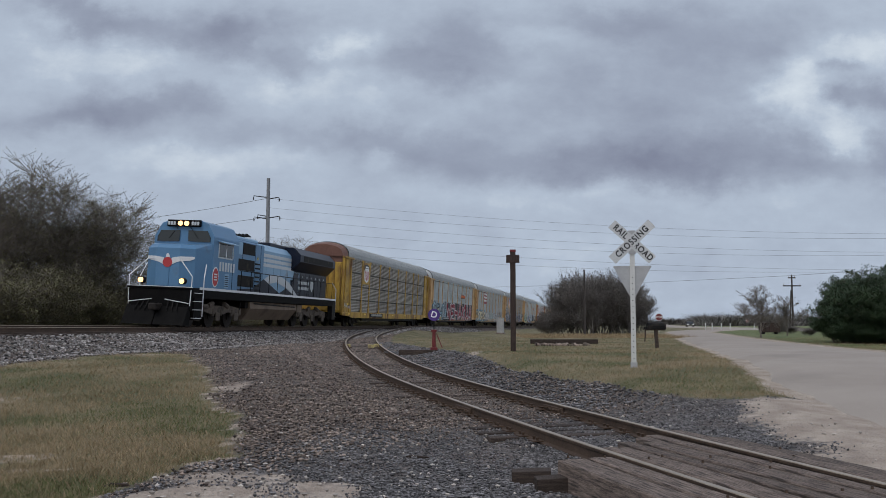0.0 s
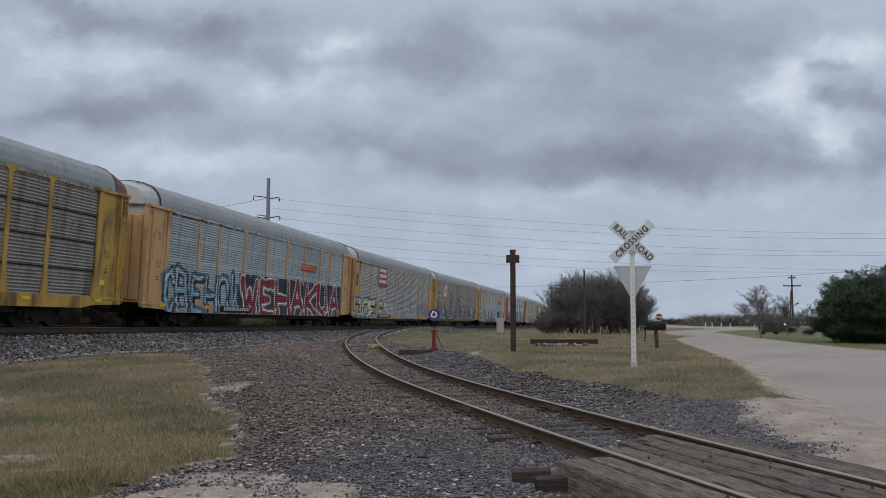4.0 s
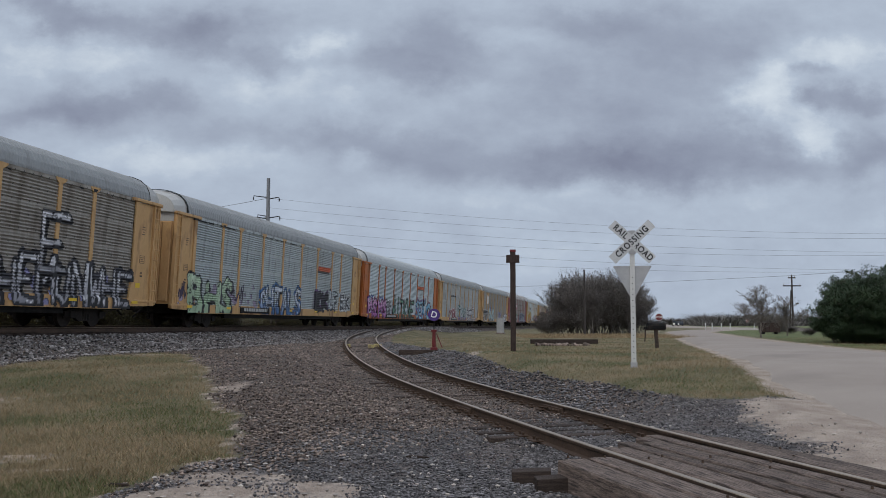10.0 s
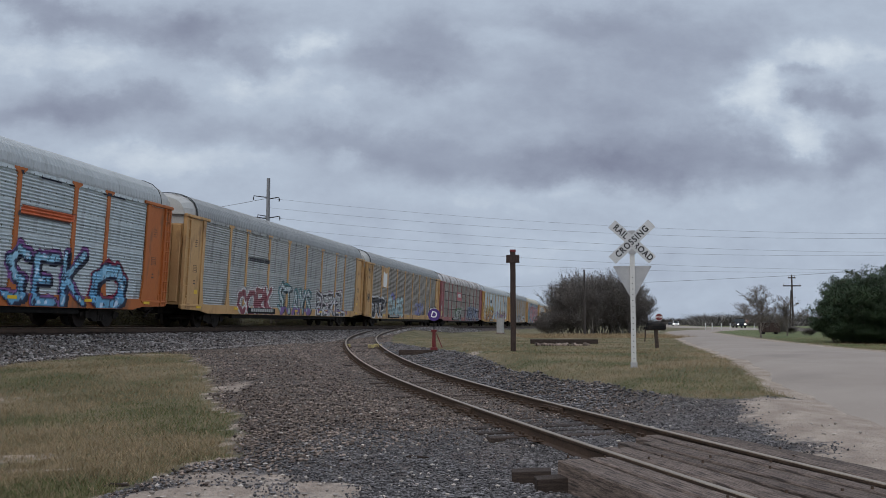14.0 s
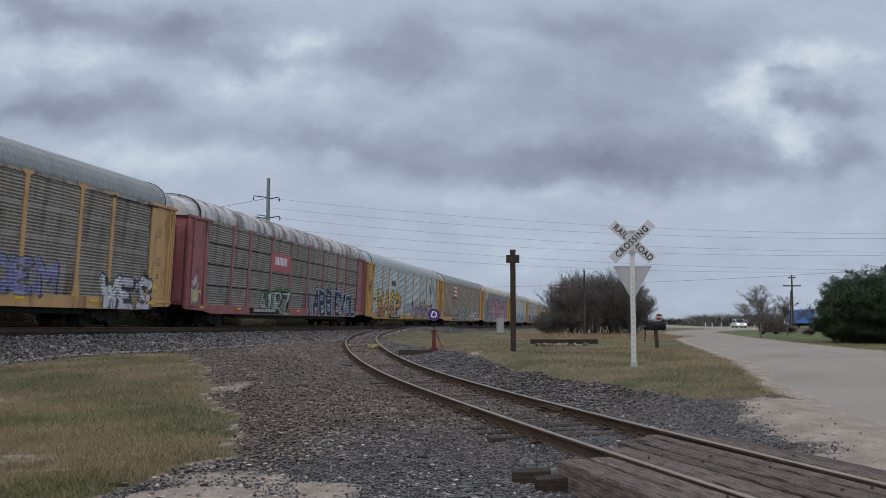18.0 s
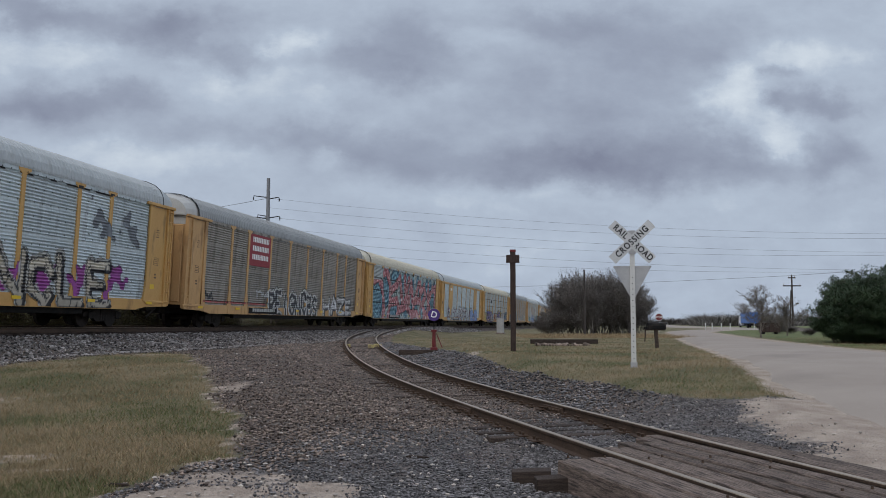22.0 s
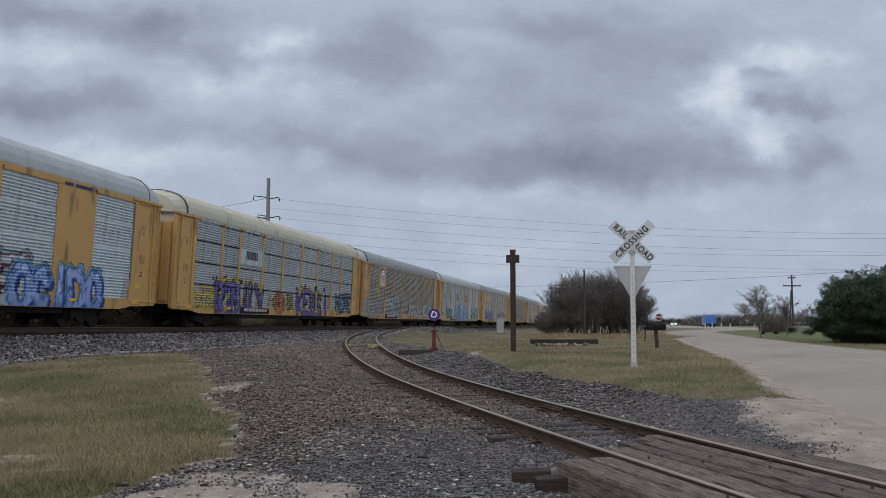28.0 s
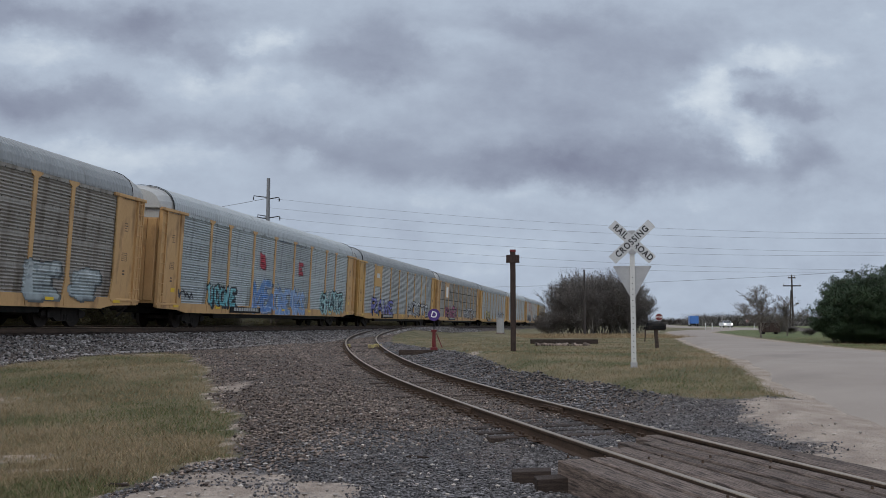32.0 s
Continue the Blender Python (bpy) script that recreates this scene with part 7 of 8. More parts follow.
def span_wire(z0, zm, z1, x0=-23.8, x1=62.0, y0=120.0, y1=120.0, r=0.014):
    xm = 16.5
    a = np.polyfit((x0, xm, x1), (z0, zm, z1), 2)
    pts = [(x, y0 + (y1 - y0) * (x - x0) / (x1 - x0), float(np.polyval(a, x))) for x in np.linspace(x0, x1, 40)]
    wire(pts, r)


for z0, zm, z1 in ((350, 395, 414), (367, 409, 422), (384, 428, 447), (403, 442, 452), (420, 461, 479), (437, 474, 480)):
    span_wire(*(1.6 + (572 - v) * 120 / 1572.0 for v in (z0, zm, z1)))
for z0, z1 in ((350, 377), (384, 402)):
    a, b = (1.6 + (572 - v) * 120 / 1572.0 for v in (z0, z1))
    wire([(-23.8 - k * 4, 120 + k * 2, a + (b - a) * k / 8 * (1.7 - 0.09 * k)) for k in range(13)], 0.028)
wire([(43.2 - k * 3.5, 110 + k * 2.0, z_at(43, 110) + 6.9 - 0.12 * k + 0.006 * k * k) for k in range(14)], 0.02)
wire([(43.2 + k * 3.2, 110 - k * 6.0, z_at(43, 110) + 6.9 + 0.05 * k) for k in range(12)], 0.02)

# marker posts at the junction, dark container
for x, y in ((41.5, 141.0), (42.7, 141.5), (44.0, 141.0), (45.4, 141.0), (49.2, 141.0)):
    t = tagged(at_ground("marker_post", x, y), "slim white marker post by the junction", "post", "marker posts")
    part("post", fresh(box, -0.06, -0.06, -0.1, 0.06, 0.06, 1.1, 0.01), M_WHITE, t)
cont = tagged(at_ground("dark_container", 30.0, 82.0, 4), "dark brown metal box standing by a bare tree", "container")
part("body", fresh(box, -0.85, -0.4, 0.15, 0.85, 0.4, 1.05, 0.03), M_BROWNPOST, cont)
for k in (-0.5, -0.15, 0.2, 0.55):
    part("rib", fresh(box, k - 0.03, -0.44, 0.15, k + 0.03, -0.4, 1.0, 0.005), M_BROWNPOST, cont)
for k in (-0.6, 0.6):
    part("leg", fresh(box, k - 0.06, -0.3, -0.1, k + 0.06, 0.3, 0.15), M_BLACK, cont)


# ---- trees and brush ----
class Wood:
    """Collects tapered limbs and leaves as plain arrays."""

    def __init__(self):
        self.v, self.f, self.lv, self.lf = [], [], [], []

    def limb(self, p, q, r0, r1, n=5):
        d = np.asarray(q, float) - p
        ln = np.linalg.norm(d)
        if ln < 1e-6:
            return
        d /= ln
        u = np.cross(d, (0.31, 0.2, 0.93))
        u /= np.linalg.norm(u) + 1e-9
        w = np.cross(d, u)
        b = len(self.v)
        for c, r in ((p, r0), (q, r1)):
            for i in range(n):
                a = 2 * math.pi * i / n
                self.v.append(tuple(np.asarray(c) + r * (math.cos(a) * u + math.sin(a) * w)))
        for i in range(n):
            j = (i + 1) % n
            self.f.append((b + i, b + j, b + n + j, b + n + i))

    def leaf(self, p, size, rg):
        a, t = rg.uniform(0, 6.28), rg.uniform(-0.9, 0.9)
        u = np.array((math.cos(a), math.sin(a), t)) * size
        w = np.array((-math.sin(a) * 0.5, math.cos(a) * 0.5, rg.uniform(-0.5, 0.5))) * size
        b = len(self.lv)
        p = np.asarray(p)
        self.lv += [tuple(p - u * 0.5), tuple(p + w * 0.5), tuple(p + u * 0.5), tuple(p - w * 0.5)]
        self.lf.append((b, b + 1, b + 2, b + 3))


def grow(wood, p, d, length, r, depth, rg, leaves, spread=0.55, leaf=0.09, up=0.12, twig_r=0.006):
    """One branch with its side branches."""
    p, d = np.asarray(p, float), np.asarray(d, float)
    n = 3 if depth > 1 else 2
    for i in range(n):
        d2 = d + np.array([rg.gauss(0, 0.16), rg.gauss(0, 0.16), rg.gauss(up, 0.1)])
        d2 /= np.linalg.norm(d2)
        q = p + d2 * length / n
        r2 = max(twig_r, r * (1 - 0.22 * (i + 1)))
        wood.limb(p, q, max(twig_r, r), r2, 6 if depth > 3 else (4 if depth > 1 else 3))
        if depth > 0:
            kids = 2 if i < n - 1 else 3
            for _ in range(kids if depth > 1 else kids + 1):
                a = rg.uniform(0, 6.28)
                side = np.array([math.cos(a), math.sin(a), rg.uniform(-0.2, 0.6)])
                kd = d2 * (1 - spread) + side * spread
                kd /= np.linalg.norm(kd)
                grow(wood, q, kd, length * rg.uniform(0.5, 0.75), r2 * 0.6, depth - 1, rg, leaves, spread, leaf, up, twig_r)
        if depth <= 1:
            for _ in range(leaves):
                if rg.random() < 0.8:
                    wood.leaf(q + np.array([rg.gauss(0, leaf * 1.1) for _ in range(3)]), leaf * rg.uniform(0.6, 1.4), rg)
        p, d, r = q, d2, r2


def make_tree(name, label, category, seed, height, trunk_r, depth, leaves, leaf, leaf_mat, stems=1, spread=0.55, bark=None, twig_r=0.006, up=0.12, wide=0.25):
    rg = random.Random(seed)
    wood = Wood()
    for s in range(stems):
        a = rg.uniform(0, 6.28)
        d = np.array([math.cos(a) * wide, math.sin(a) * wide, 1.0])
        o = np.array([math.cos(a), math.sin(a), 0]) * (0.0 if stems == 1 else rg.uniform(0.1, 0.9) * stems * 0.12)
        grow(wood, o - np.array((0, 0, 0.3)), d / np.linalg.norm(d), height * 0.5 * rg.uniform(0.8, 1.1), trunk_r * rg.uniform(0.7, 1.0), depth, rg, leaves, spread, leaf, up, twig_r)
    top = max(v[2] for v in wood.v)
    wood.v = [tuple(c * height / top for c in v) for v in wood.v]
    wood.lv = [tuple(c * height / top for c in v) for v in wood.lv]
    t = tagged(empty(name), label, category)
    mesh_part("trunk", raw_mesh("trunk", wood.v, wood.f, True), bark or M_BARK, t, "trunk with bare limbs and twigs")
    if wood.lf:
        mesh_part("crown", raw_mesh("crown", wood.lv, wood.lf), leaf_mat, t, "small scattered leaves")
    return t


def put(ob, x, y, rz=0.0, s=1.0, sz=None):
    ob.matrix_basis = pose(x, y, z_at(x, y), 0, 0, rz)
    ob.scale = (s, s, sz or s)
    return ob


def again(ob, x, y, rz, s, sz=None):
    c = copy_thing(ob, pose(x, y, z_at(x, y), 0, 0, rz))
    c.scale = (s, s, sz or s)
    return c


# woods behind the main line
wa = put(make_tree("bare_tree", "half-bare roadside tree with fine twigs", "tree", 3, 9.9, 0.15, 4, 2, 0.075, M_LEAF, 2, 0.6, twig_r=0.010, up=0.05), -22.5, 46.0)
wb = put(make_tree("bare_tree", "half-bare roadside tree with fine twigs", "tree", 8, 8.8, 0.14, 4, 3, 0.075, M_LEAF, 2, 0.6, twig_r=0.010, up=0.05), -19.0, 48.5, 40)
shrub = put(make_tree("thicket_shrub", "dense olive shrub of the trackside thicket", "shrub", 11, 4.6, 0.05, 3, 5, 0.1, M_LEAF, 9, 0.6, twig_r=0.008, up=0.1, wide=0.6), -20.5, 43.5)
rg = random.Random(21)
for x, y, rz, s, w in ((-26.0, 44.5, 80, 1.0, wa), (-24.0, 51.0, 200, 0.95, wb), (-15.6, 55.0, 120, 0.62, wa), (-20.5, 53.0, 260, 0.76, wa), (-29.0, 52.0, 20, 1.1, wb), (-15.4, 62.5, 310, 0.6, wb),
                       (-15.2, 84.0, 30, 0.95, wa), (-12.0, 100.0, 130, 0.8, wb), (-27, 40, 200, 0.95, wb), (-13.5, 70.0, 10, 0.6, wa), (-22, 100.0, 10, 1.0, wa)):
    again(w, x, y, rz, s)
for k in range(25):
    y = 36 + k * 1.25 + rg.uniform(-0.5, 0.5)
    x = -19.3 + (y - 36) * 0.19 - rg.choice((0.0, 0.0, 2.2, 4.0)) - 0.14 * (k % 3)
    again(shrub, x - 1.6, y, rg.uniform(0, 360), rg.uniform(0.6, 0.95), rg.uniform(0.5, 0.95))
# trees that top out over the train farther along
for x, y, s in ((-3.5, 160.0, 1.0), (-0.8, 163.0, 0.95), (2.5, 166.0, 0.85), (9.5, 185.0, 0.85), (12.5, 190.0, 0.8), (6.5, 178.0, 0.8), (15.5, 200.0, 0.75), (-7.5, 150.0, 0.7), (18.0, 210.0, 0.7), (21.5, 220.0, 0.7)):
    again(wb if s > 0.8 else wa, x, y, rg.uniform(0, 360), s)

for k in range(46):
    s_ = 18 + k * 3.6
    x, y, z_, a_ = main_at(s_)
    o_ = 6.5 + 3.0 * (k % 2) + rg.uniform(-0.6, 0.6)
    again(shrub, x - o_ * math.cos(a_), y + o_ * math.sin(a_), rg.uniform(0, 360), rg.uniform(0.75, 1.1), rg.uniform(0.45, 0.6))

# dark brushy thicket beside the line
bush = put(make_tree("brush_thicket", "dense dark leafless thicket of brush", "shrub", 31, 5.3, 0.06, 3, 2, 0.09, M_BRUSH, 12, 0.5, M_BRUSH, 0.010, 0.16, 0.45), 11.2, 69.0)
for x, y, s, sz in ((10.0, 72.5, 0.7, 0.75), (9.0, 70.5, 0.5, 0.42), (8.6, 73.5, 0.45, 0.36), (15.6, 73.5, 0.75, 0.85), (12.6, 70.0, 1.0, 1.0), (14.0, 69.0, 0.9, 0.9), (11.0, 75.0, 0.9, 0.95), (12.0, 73.5, 1.05, 1.08), (15.2, 70.5, 0.7, 0.7), (9.3, 75.5, 0.55, 0.45), (13.4, 75.0, 1.0, 1.05), (11.2, 71.5, 0.95, 1.0), (14.6, 72.5, 0.9, 0.85)):
    again(bush, x, y, rg.uniform(0, 360), s, sz)
# the evergreen mass across the road, bare tree and shrubs behind
green = put(make_tree("evergreen_tree", "dense dark green live oak with low crown", "tree", 41, 3.75, 0.07, 3, 46, 0.08, M_LEAFDARK, 12, 0.6, M_TWIG, twig_r=0.010, up=0.08, wide=0.55), 22.9, 44.5)
for x, y, s, sz in ((20.7, 43.6, 0.75, 0.85), (24.6, 45.0, 1.1, 1.15), (26.6, 44.0, 1.1, 1.2), (23.6, 47.5, 1.0, 1.05), (21.6, 46.0, 0.85, 0.9), (29.0, 46.0, 1.15, 1.2), (26.0, 48.0, 1.1, 1.15), (19.8, 44.4, 0.5, 0.5), (23.6, 42.8, 0.75, 0.7), (26.5, 42.0, 0.8, 0.8), (21.6, 42.6, 0.5, 0.42), (25.0, 41.8, 0.55, 0.45), (28.6, 41.6, 0.7, 0.6), (20.4, 42.9, 0.4, 0.3)):
    again(green, x, y, rg.uniform(0, 360), s, sz)
bare = put(make_tree("bare_tree", "small leafless tree on the verge", "tree", 63, 3.75, 0.07, 4, 0, 0.06, M_BRUSH, 1, 0.55, twig_r=0.006, up=0.1, wide=0.05), 21.6, 60.5)
again(bare, 26.2, 68.0, 120, 0.85)
for x, y, s, sz in ((31.5, 84.0, 0.4, 0.2), (28.3, 69.0, 0.28, 0.14), (33.0, 84.5, 0.35, 0.16)):
    again(bush, x, y, rg.uniform(0, 360), s, sz)

# ---- loose stones and grass ----
def scatter(n, y0, y1, seed, keep, power=1.5, half=0.56):
    """Places on the ground, thinning with distance."""
    g = np.random.default_rng(seed)
    q = 1 - power
    y = (y0 ** q + g.random(n) * (y1 ** q - y0 ** q)) ** (1 / q)
    x = (g.random(n) * 2 - 1) * half * y
    z, grass, dirt, fine = ground_at(x, y)
    ok = keep(grass, dirt, fine, x, y, g)
    return x[ok], y[ok], z[ok], g


ICO = [Vector(v).normalized() for v in ((0, 0, 1), (0.9, 0, 0.45), (0.28, 0.85, 0.45), (-0.72, 0.53, 0.45), (-0.72, -0.53, 0.45), (0.28, -0.85, 0.45), (0, 0, -0.6))]
ICO_V = np.array(ICO)
ICO_F = np.array(((0, 1, 2), (0, 2, 3), (0, 3, 4), (0, 4, 5), (0, 5, 1), (6, 2, 1), (6, 3, 2), (6, 4, 3), (6, 5, 4), (6, 1, 5)))
ICO_TOP = ICO_F[:5]


def stones(name, x, y, z, g, lo, hi, material, label, lift=0.15):
    n = len(x)
    r = lo + (hi - lo) * g.random(n) ** 2.2
    v = ICO_V[None] * (1 + 0.5 * (g.random((n, 7, 1)) - 0.5))
    a = g.random(n) * 6.283
    c, s = np.cos(a)[:, None], np.sin(a)[:, None]
    st = 0.7 + 0.7 * g.random((n, 3))
    vx, vy, vz = v[..., 0] * st[:, :1], v[..., 1] * st[:, 1:2], v[..., 2] * 0.85
    P = np.stack([c * vx - s * vy, s * vx + c * vy, vz], -1) * r[:, None, None]
    P += np.stack([x, y, z + r * lift], -1)[:, None, :]
    F = (ICO_F if lift > 0.2 else ICO_TOP)[None] + (np.arange(n) * 7)[:, None, None]
    me = raw_mesh(name, P.reshape(-1, 3).tolist(), F.reshape(-1, 3).tolist())
    return tagged(mesh_part(name, me, material), label, "gravel", kind="stuff")


def on_road(x, y):
    l = np.interp(y, ROAD_Y, ROAD_L)
    return (x > l - 0.2) & (x < l + np.interp(y, ROAD_Y, ROAD_W) + 0.2)


def off_planks(x, y):
    o, _ = offsets(x, y, SX, SY, SA, SZ, 2)
    return ~((o > -1.46) & (o < 1.45) & (y < np.where(o < -0.75, 9.4, np.where(o < 0.75, 11.0, 11.6)))) & (np.abs(np.abs(o) - GAUGE / 2) > 0.07)


def keep_stone(grass, dirt, fine, x, y, g):
    return (g.random(len(x)) > grass * 1.3) & (g.random(len(x)) > dirt * 1.1) & ~on_road(x, y) & off_planks(x, y)


M_CINDER = stuff_mat("grey_gravel", (0.06, 0.058, 0.06), (0.225, 0.214, 0.213), 0.85, 0, 1.2, 30, 0.3, vary=0.62, island=True)
x, y, z, g = scatter(190000, 5.6, 42, 5, keep_stone, 1.85)
fine_ = ground_at(x, y)[3]
grey_ = fine_ > 0.25 + 0.5 * g.random(len(x))
stones("gravel", x[~grey_], y[~grey_], z[~grey_], g, 0.008, 0.03, M_STONE, "grey and brown ballast stones", 0.45)
x, y, z = x[grey_], y[grey_], z[grey_]
stones("fine_gravel", x, y, z, g, 0.006, 0.022, M_CINDER, "fine blue-grey gravel by the crossing", 0.45)
M_BALLAST = stuff_mat("main_ballast", (0.12, 0.11, 0.104), (0.36, 0.335, 0.315), 0.85, 0, 1.2, 30, 0.3, vary=0.85, island=True)
M_CHIP = stuff_mat("pale_stone", (0.34, 0.3, 0.26), (0.52, 0.47, 0.42), 0.85, 0, 4, 30, 0.3, vary=0.4, island=True)
x, y, z, g = scatter(3600, 5.6, 40, 6, lambda gr, di, fi, x, y, g: (g.random(len(x)) > gr * 1.2) & ~on_road(x, y) & off_planks(x, y), 1.7)
stones("pale_stones", x, y, z, g, 0.008, 0.032, M_CHIP, "scattered pale limestone pieces", 0.4)


# coarse ballast of the main line's shoulder
g = np.random.default_rng(31)
sb = g.uniform(-46, 60, 44000)
ob_ = g.uniform(1.0, 4.6, 44000)
x = np.interp(sb, MS, MX) + ob_ * np.cos(np.interp(sb, MS, MA))
y = np.interp(sb, MS, MY) - ob_ * np.sin(np.interp(sb, MS, MA))
z, grass_, dirt_, fine_ = ground_at(x, y)
ok = (grass_ < 0.5) & (y > 12) & off_planks(x, y)
stones("ballast", x[ok], y[ok], z[ok], g, 0.022, 0.058, M_BALLAST, "pale grey crushed ballast of the main line", 0.4)


# stones between the two tracks farther on
sb, ob_ = g.uniform(20, 70, 16000), g.uniform(-1.0, 1.0, 16000)
x = np.interp(sb, SS, SX) + ob_ * 3.2 - 1.4
y = np.interp(sb, SS, SY)
z, grass_, dirt_, fine_ = ground_at(x, y)
ok = (grass_ < 0.5) & off_planks(x, y)
stones("ballast", x[ok], y[ok], z[ok], g, 0.02, 0.055, M_STONE, "brown ballast between the tracks")


sb, ob_ = g.uniform(9, 40, 13000), g.uniform(0.85, 3.3, 13000)
aa = np.interp(sb, SS, SA)
x = np.interp(sb, SS, SX) + ob_ * np.cos(aa)
y = np.interp(sb, SS, SY) - ob_ * np.sin(aa)
z, grass_, dirt_, fine_ = ground_at(x, y)
ok = (grass_ < 0.5) & off_planks(x, y) & ~on_road(x, y)
stones("ballast", x[ok], y[ok], z[ok], g, 0.018, 0.05, M_CINDER, "grey ballast beside the siding", 0.4)


def blades(name, x, y, z, g, lo, hi, material, label, width=0.0019, lean=1.2, tall=1.0):
    n = len(x)
    h = (lo + (hi - lo) * g.random(n)) * tall
    a, b = g.random(n) * 6.283, g.random(n) * 6.283
    w = width * (0.7 + 0.6 * g.random(n)) * (1 + y / 14)
    base = np.stack([x, y, z - 0.01], -1)
    ux = np.stack([np.cos(a), np.sin(a), 0 * a], -1) * w[:, None]
    tip = np.stack([np.cos(b) * lean * h * g.random(n), np.sin(b) * lean * h * g.random(n), h], -1)
    V = np.stack([base - ux, base + ux, base + tip * 0.6 + ux * 0.6, base + tip * 0.6 - ux * 0.6, base + tip * np.array((1.5, 1.5, 1))], 1)
    k = (np.arange(n) * 5)[:, None]
    quads_ = (k + np.array((0, 1, 2, 3))).tolist()
    tris_ = (k + np.array((3, 2, 4))).tolist()
    me = raw_mesh(name, V.reshape(-1, 3).tolist(), quads_ + tris_)
    return tagged(mesh_part(name, me, material), label, "grass", kind="stuff")


M_GREEN = stuff_mat("green_grass", (0.088, 0.1, 0.034), (0.155, 0.158, 0.062), 0.8, 0, 0.6, 6, 0.0, vary=0.22, island=True)
M_DRY = stuff_mat("dry_grass", (0.212, 0.158, 0.085), (0.36, 0.272, 0.165), 0.85, 0, 0.6, 6, 0.0, vary=0.25, island=True)


def keep_green(grass, dirt, fine, x, y, g):
    patch = wave(x, y, 1.1, 21)
    return (g.random(len(x)) < grass * (0.12 + 0.88 * smooth(-0.15, 0.5, patch))) & (g.random(len(x)) > dirt * 0.9) & ~on_road(x, y)


def keep_dry(grass, dirt, fine, x, y, g):
    patch = wave(x, y, 1.1, 21)
    return (g.random(len(x)) < grass * (0.95 - 0.75 * smooth(-0.15, 0.5, patch))) & (g.random(len(x)) > dirt * 0.7) & ~on_road(x, y)


x, y, z, g = scatter(430000, 5.6, 60, 7, keep_green, 1.7)
blades("green_grass", x, y, z, g, 0.015, 0.07, M_GREEN, "short green grass")
x, y, z, g = scatter(430000, 5.6, 60, 8, keep_dry, 1.7)
blades("dry_grass", x, y, z, g, 0.02, 0.1, M_DRY, "dry tan grass and weeds")
# far woods along the horizon: uncountable
g = np.random.default_rng(77)
n = 1100
bear, dist = np.concatenate([g.uniform(0.2, 0.62, 650), g.uniform(-0.6, 0.2, 450)]), g.uniform(340, 560, n)
x, y = np.tan(bear) * dist, dist
ok = np.abs(x - np.interp(y, HWY_Y, HWY_X)) > 14
x, y = np.concatenate([x[ok], np.tan(g.uniform(0.15, 0.45, 260)) * 760]), np.concatenate([y[ok], np.full(260, 760.0)])
per = 70
x, y, tall = np.repeat(x, per), np.repeat(y, per), np.repeat(2.2 + 5.0 * g.random(len(x)) ** 2, per)
m = len(x)
x, y = x + g.normal(0, 1.5, m), y + g.normal(0, 1.5, m)
far = blades("far_woods", x, y, ground_at(x, y)[0], g, 0.45, 1.0, M_FAR, "low grey-brown bare woods along the horizon", 0.009, 1.5, tall)
far["category"] = "woods"

# tall dead weeds at the foot of the thickets
g = np.random.default_rng(12)
n = 9000
x = np.concatenate([g.uniform(5.5, 16.5, n), g.uniform(-24, -15, n)])
y = np.concatenate([g.uniform(58, 69, n), g.uniform(36, 54, n)])
om_, _ = offsets(x, y, MX, MY, MA, MZ, 8)
ok = np.abs(om_) > 4.5
x, y = x[ok], y[ok]
blades("tall_weeds", x, y, ground_at(x, y)[0], g, 0.08, 0.32, M_DRY, "tall dead weeds along the thicket", 0.0022)


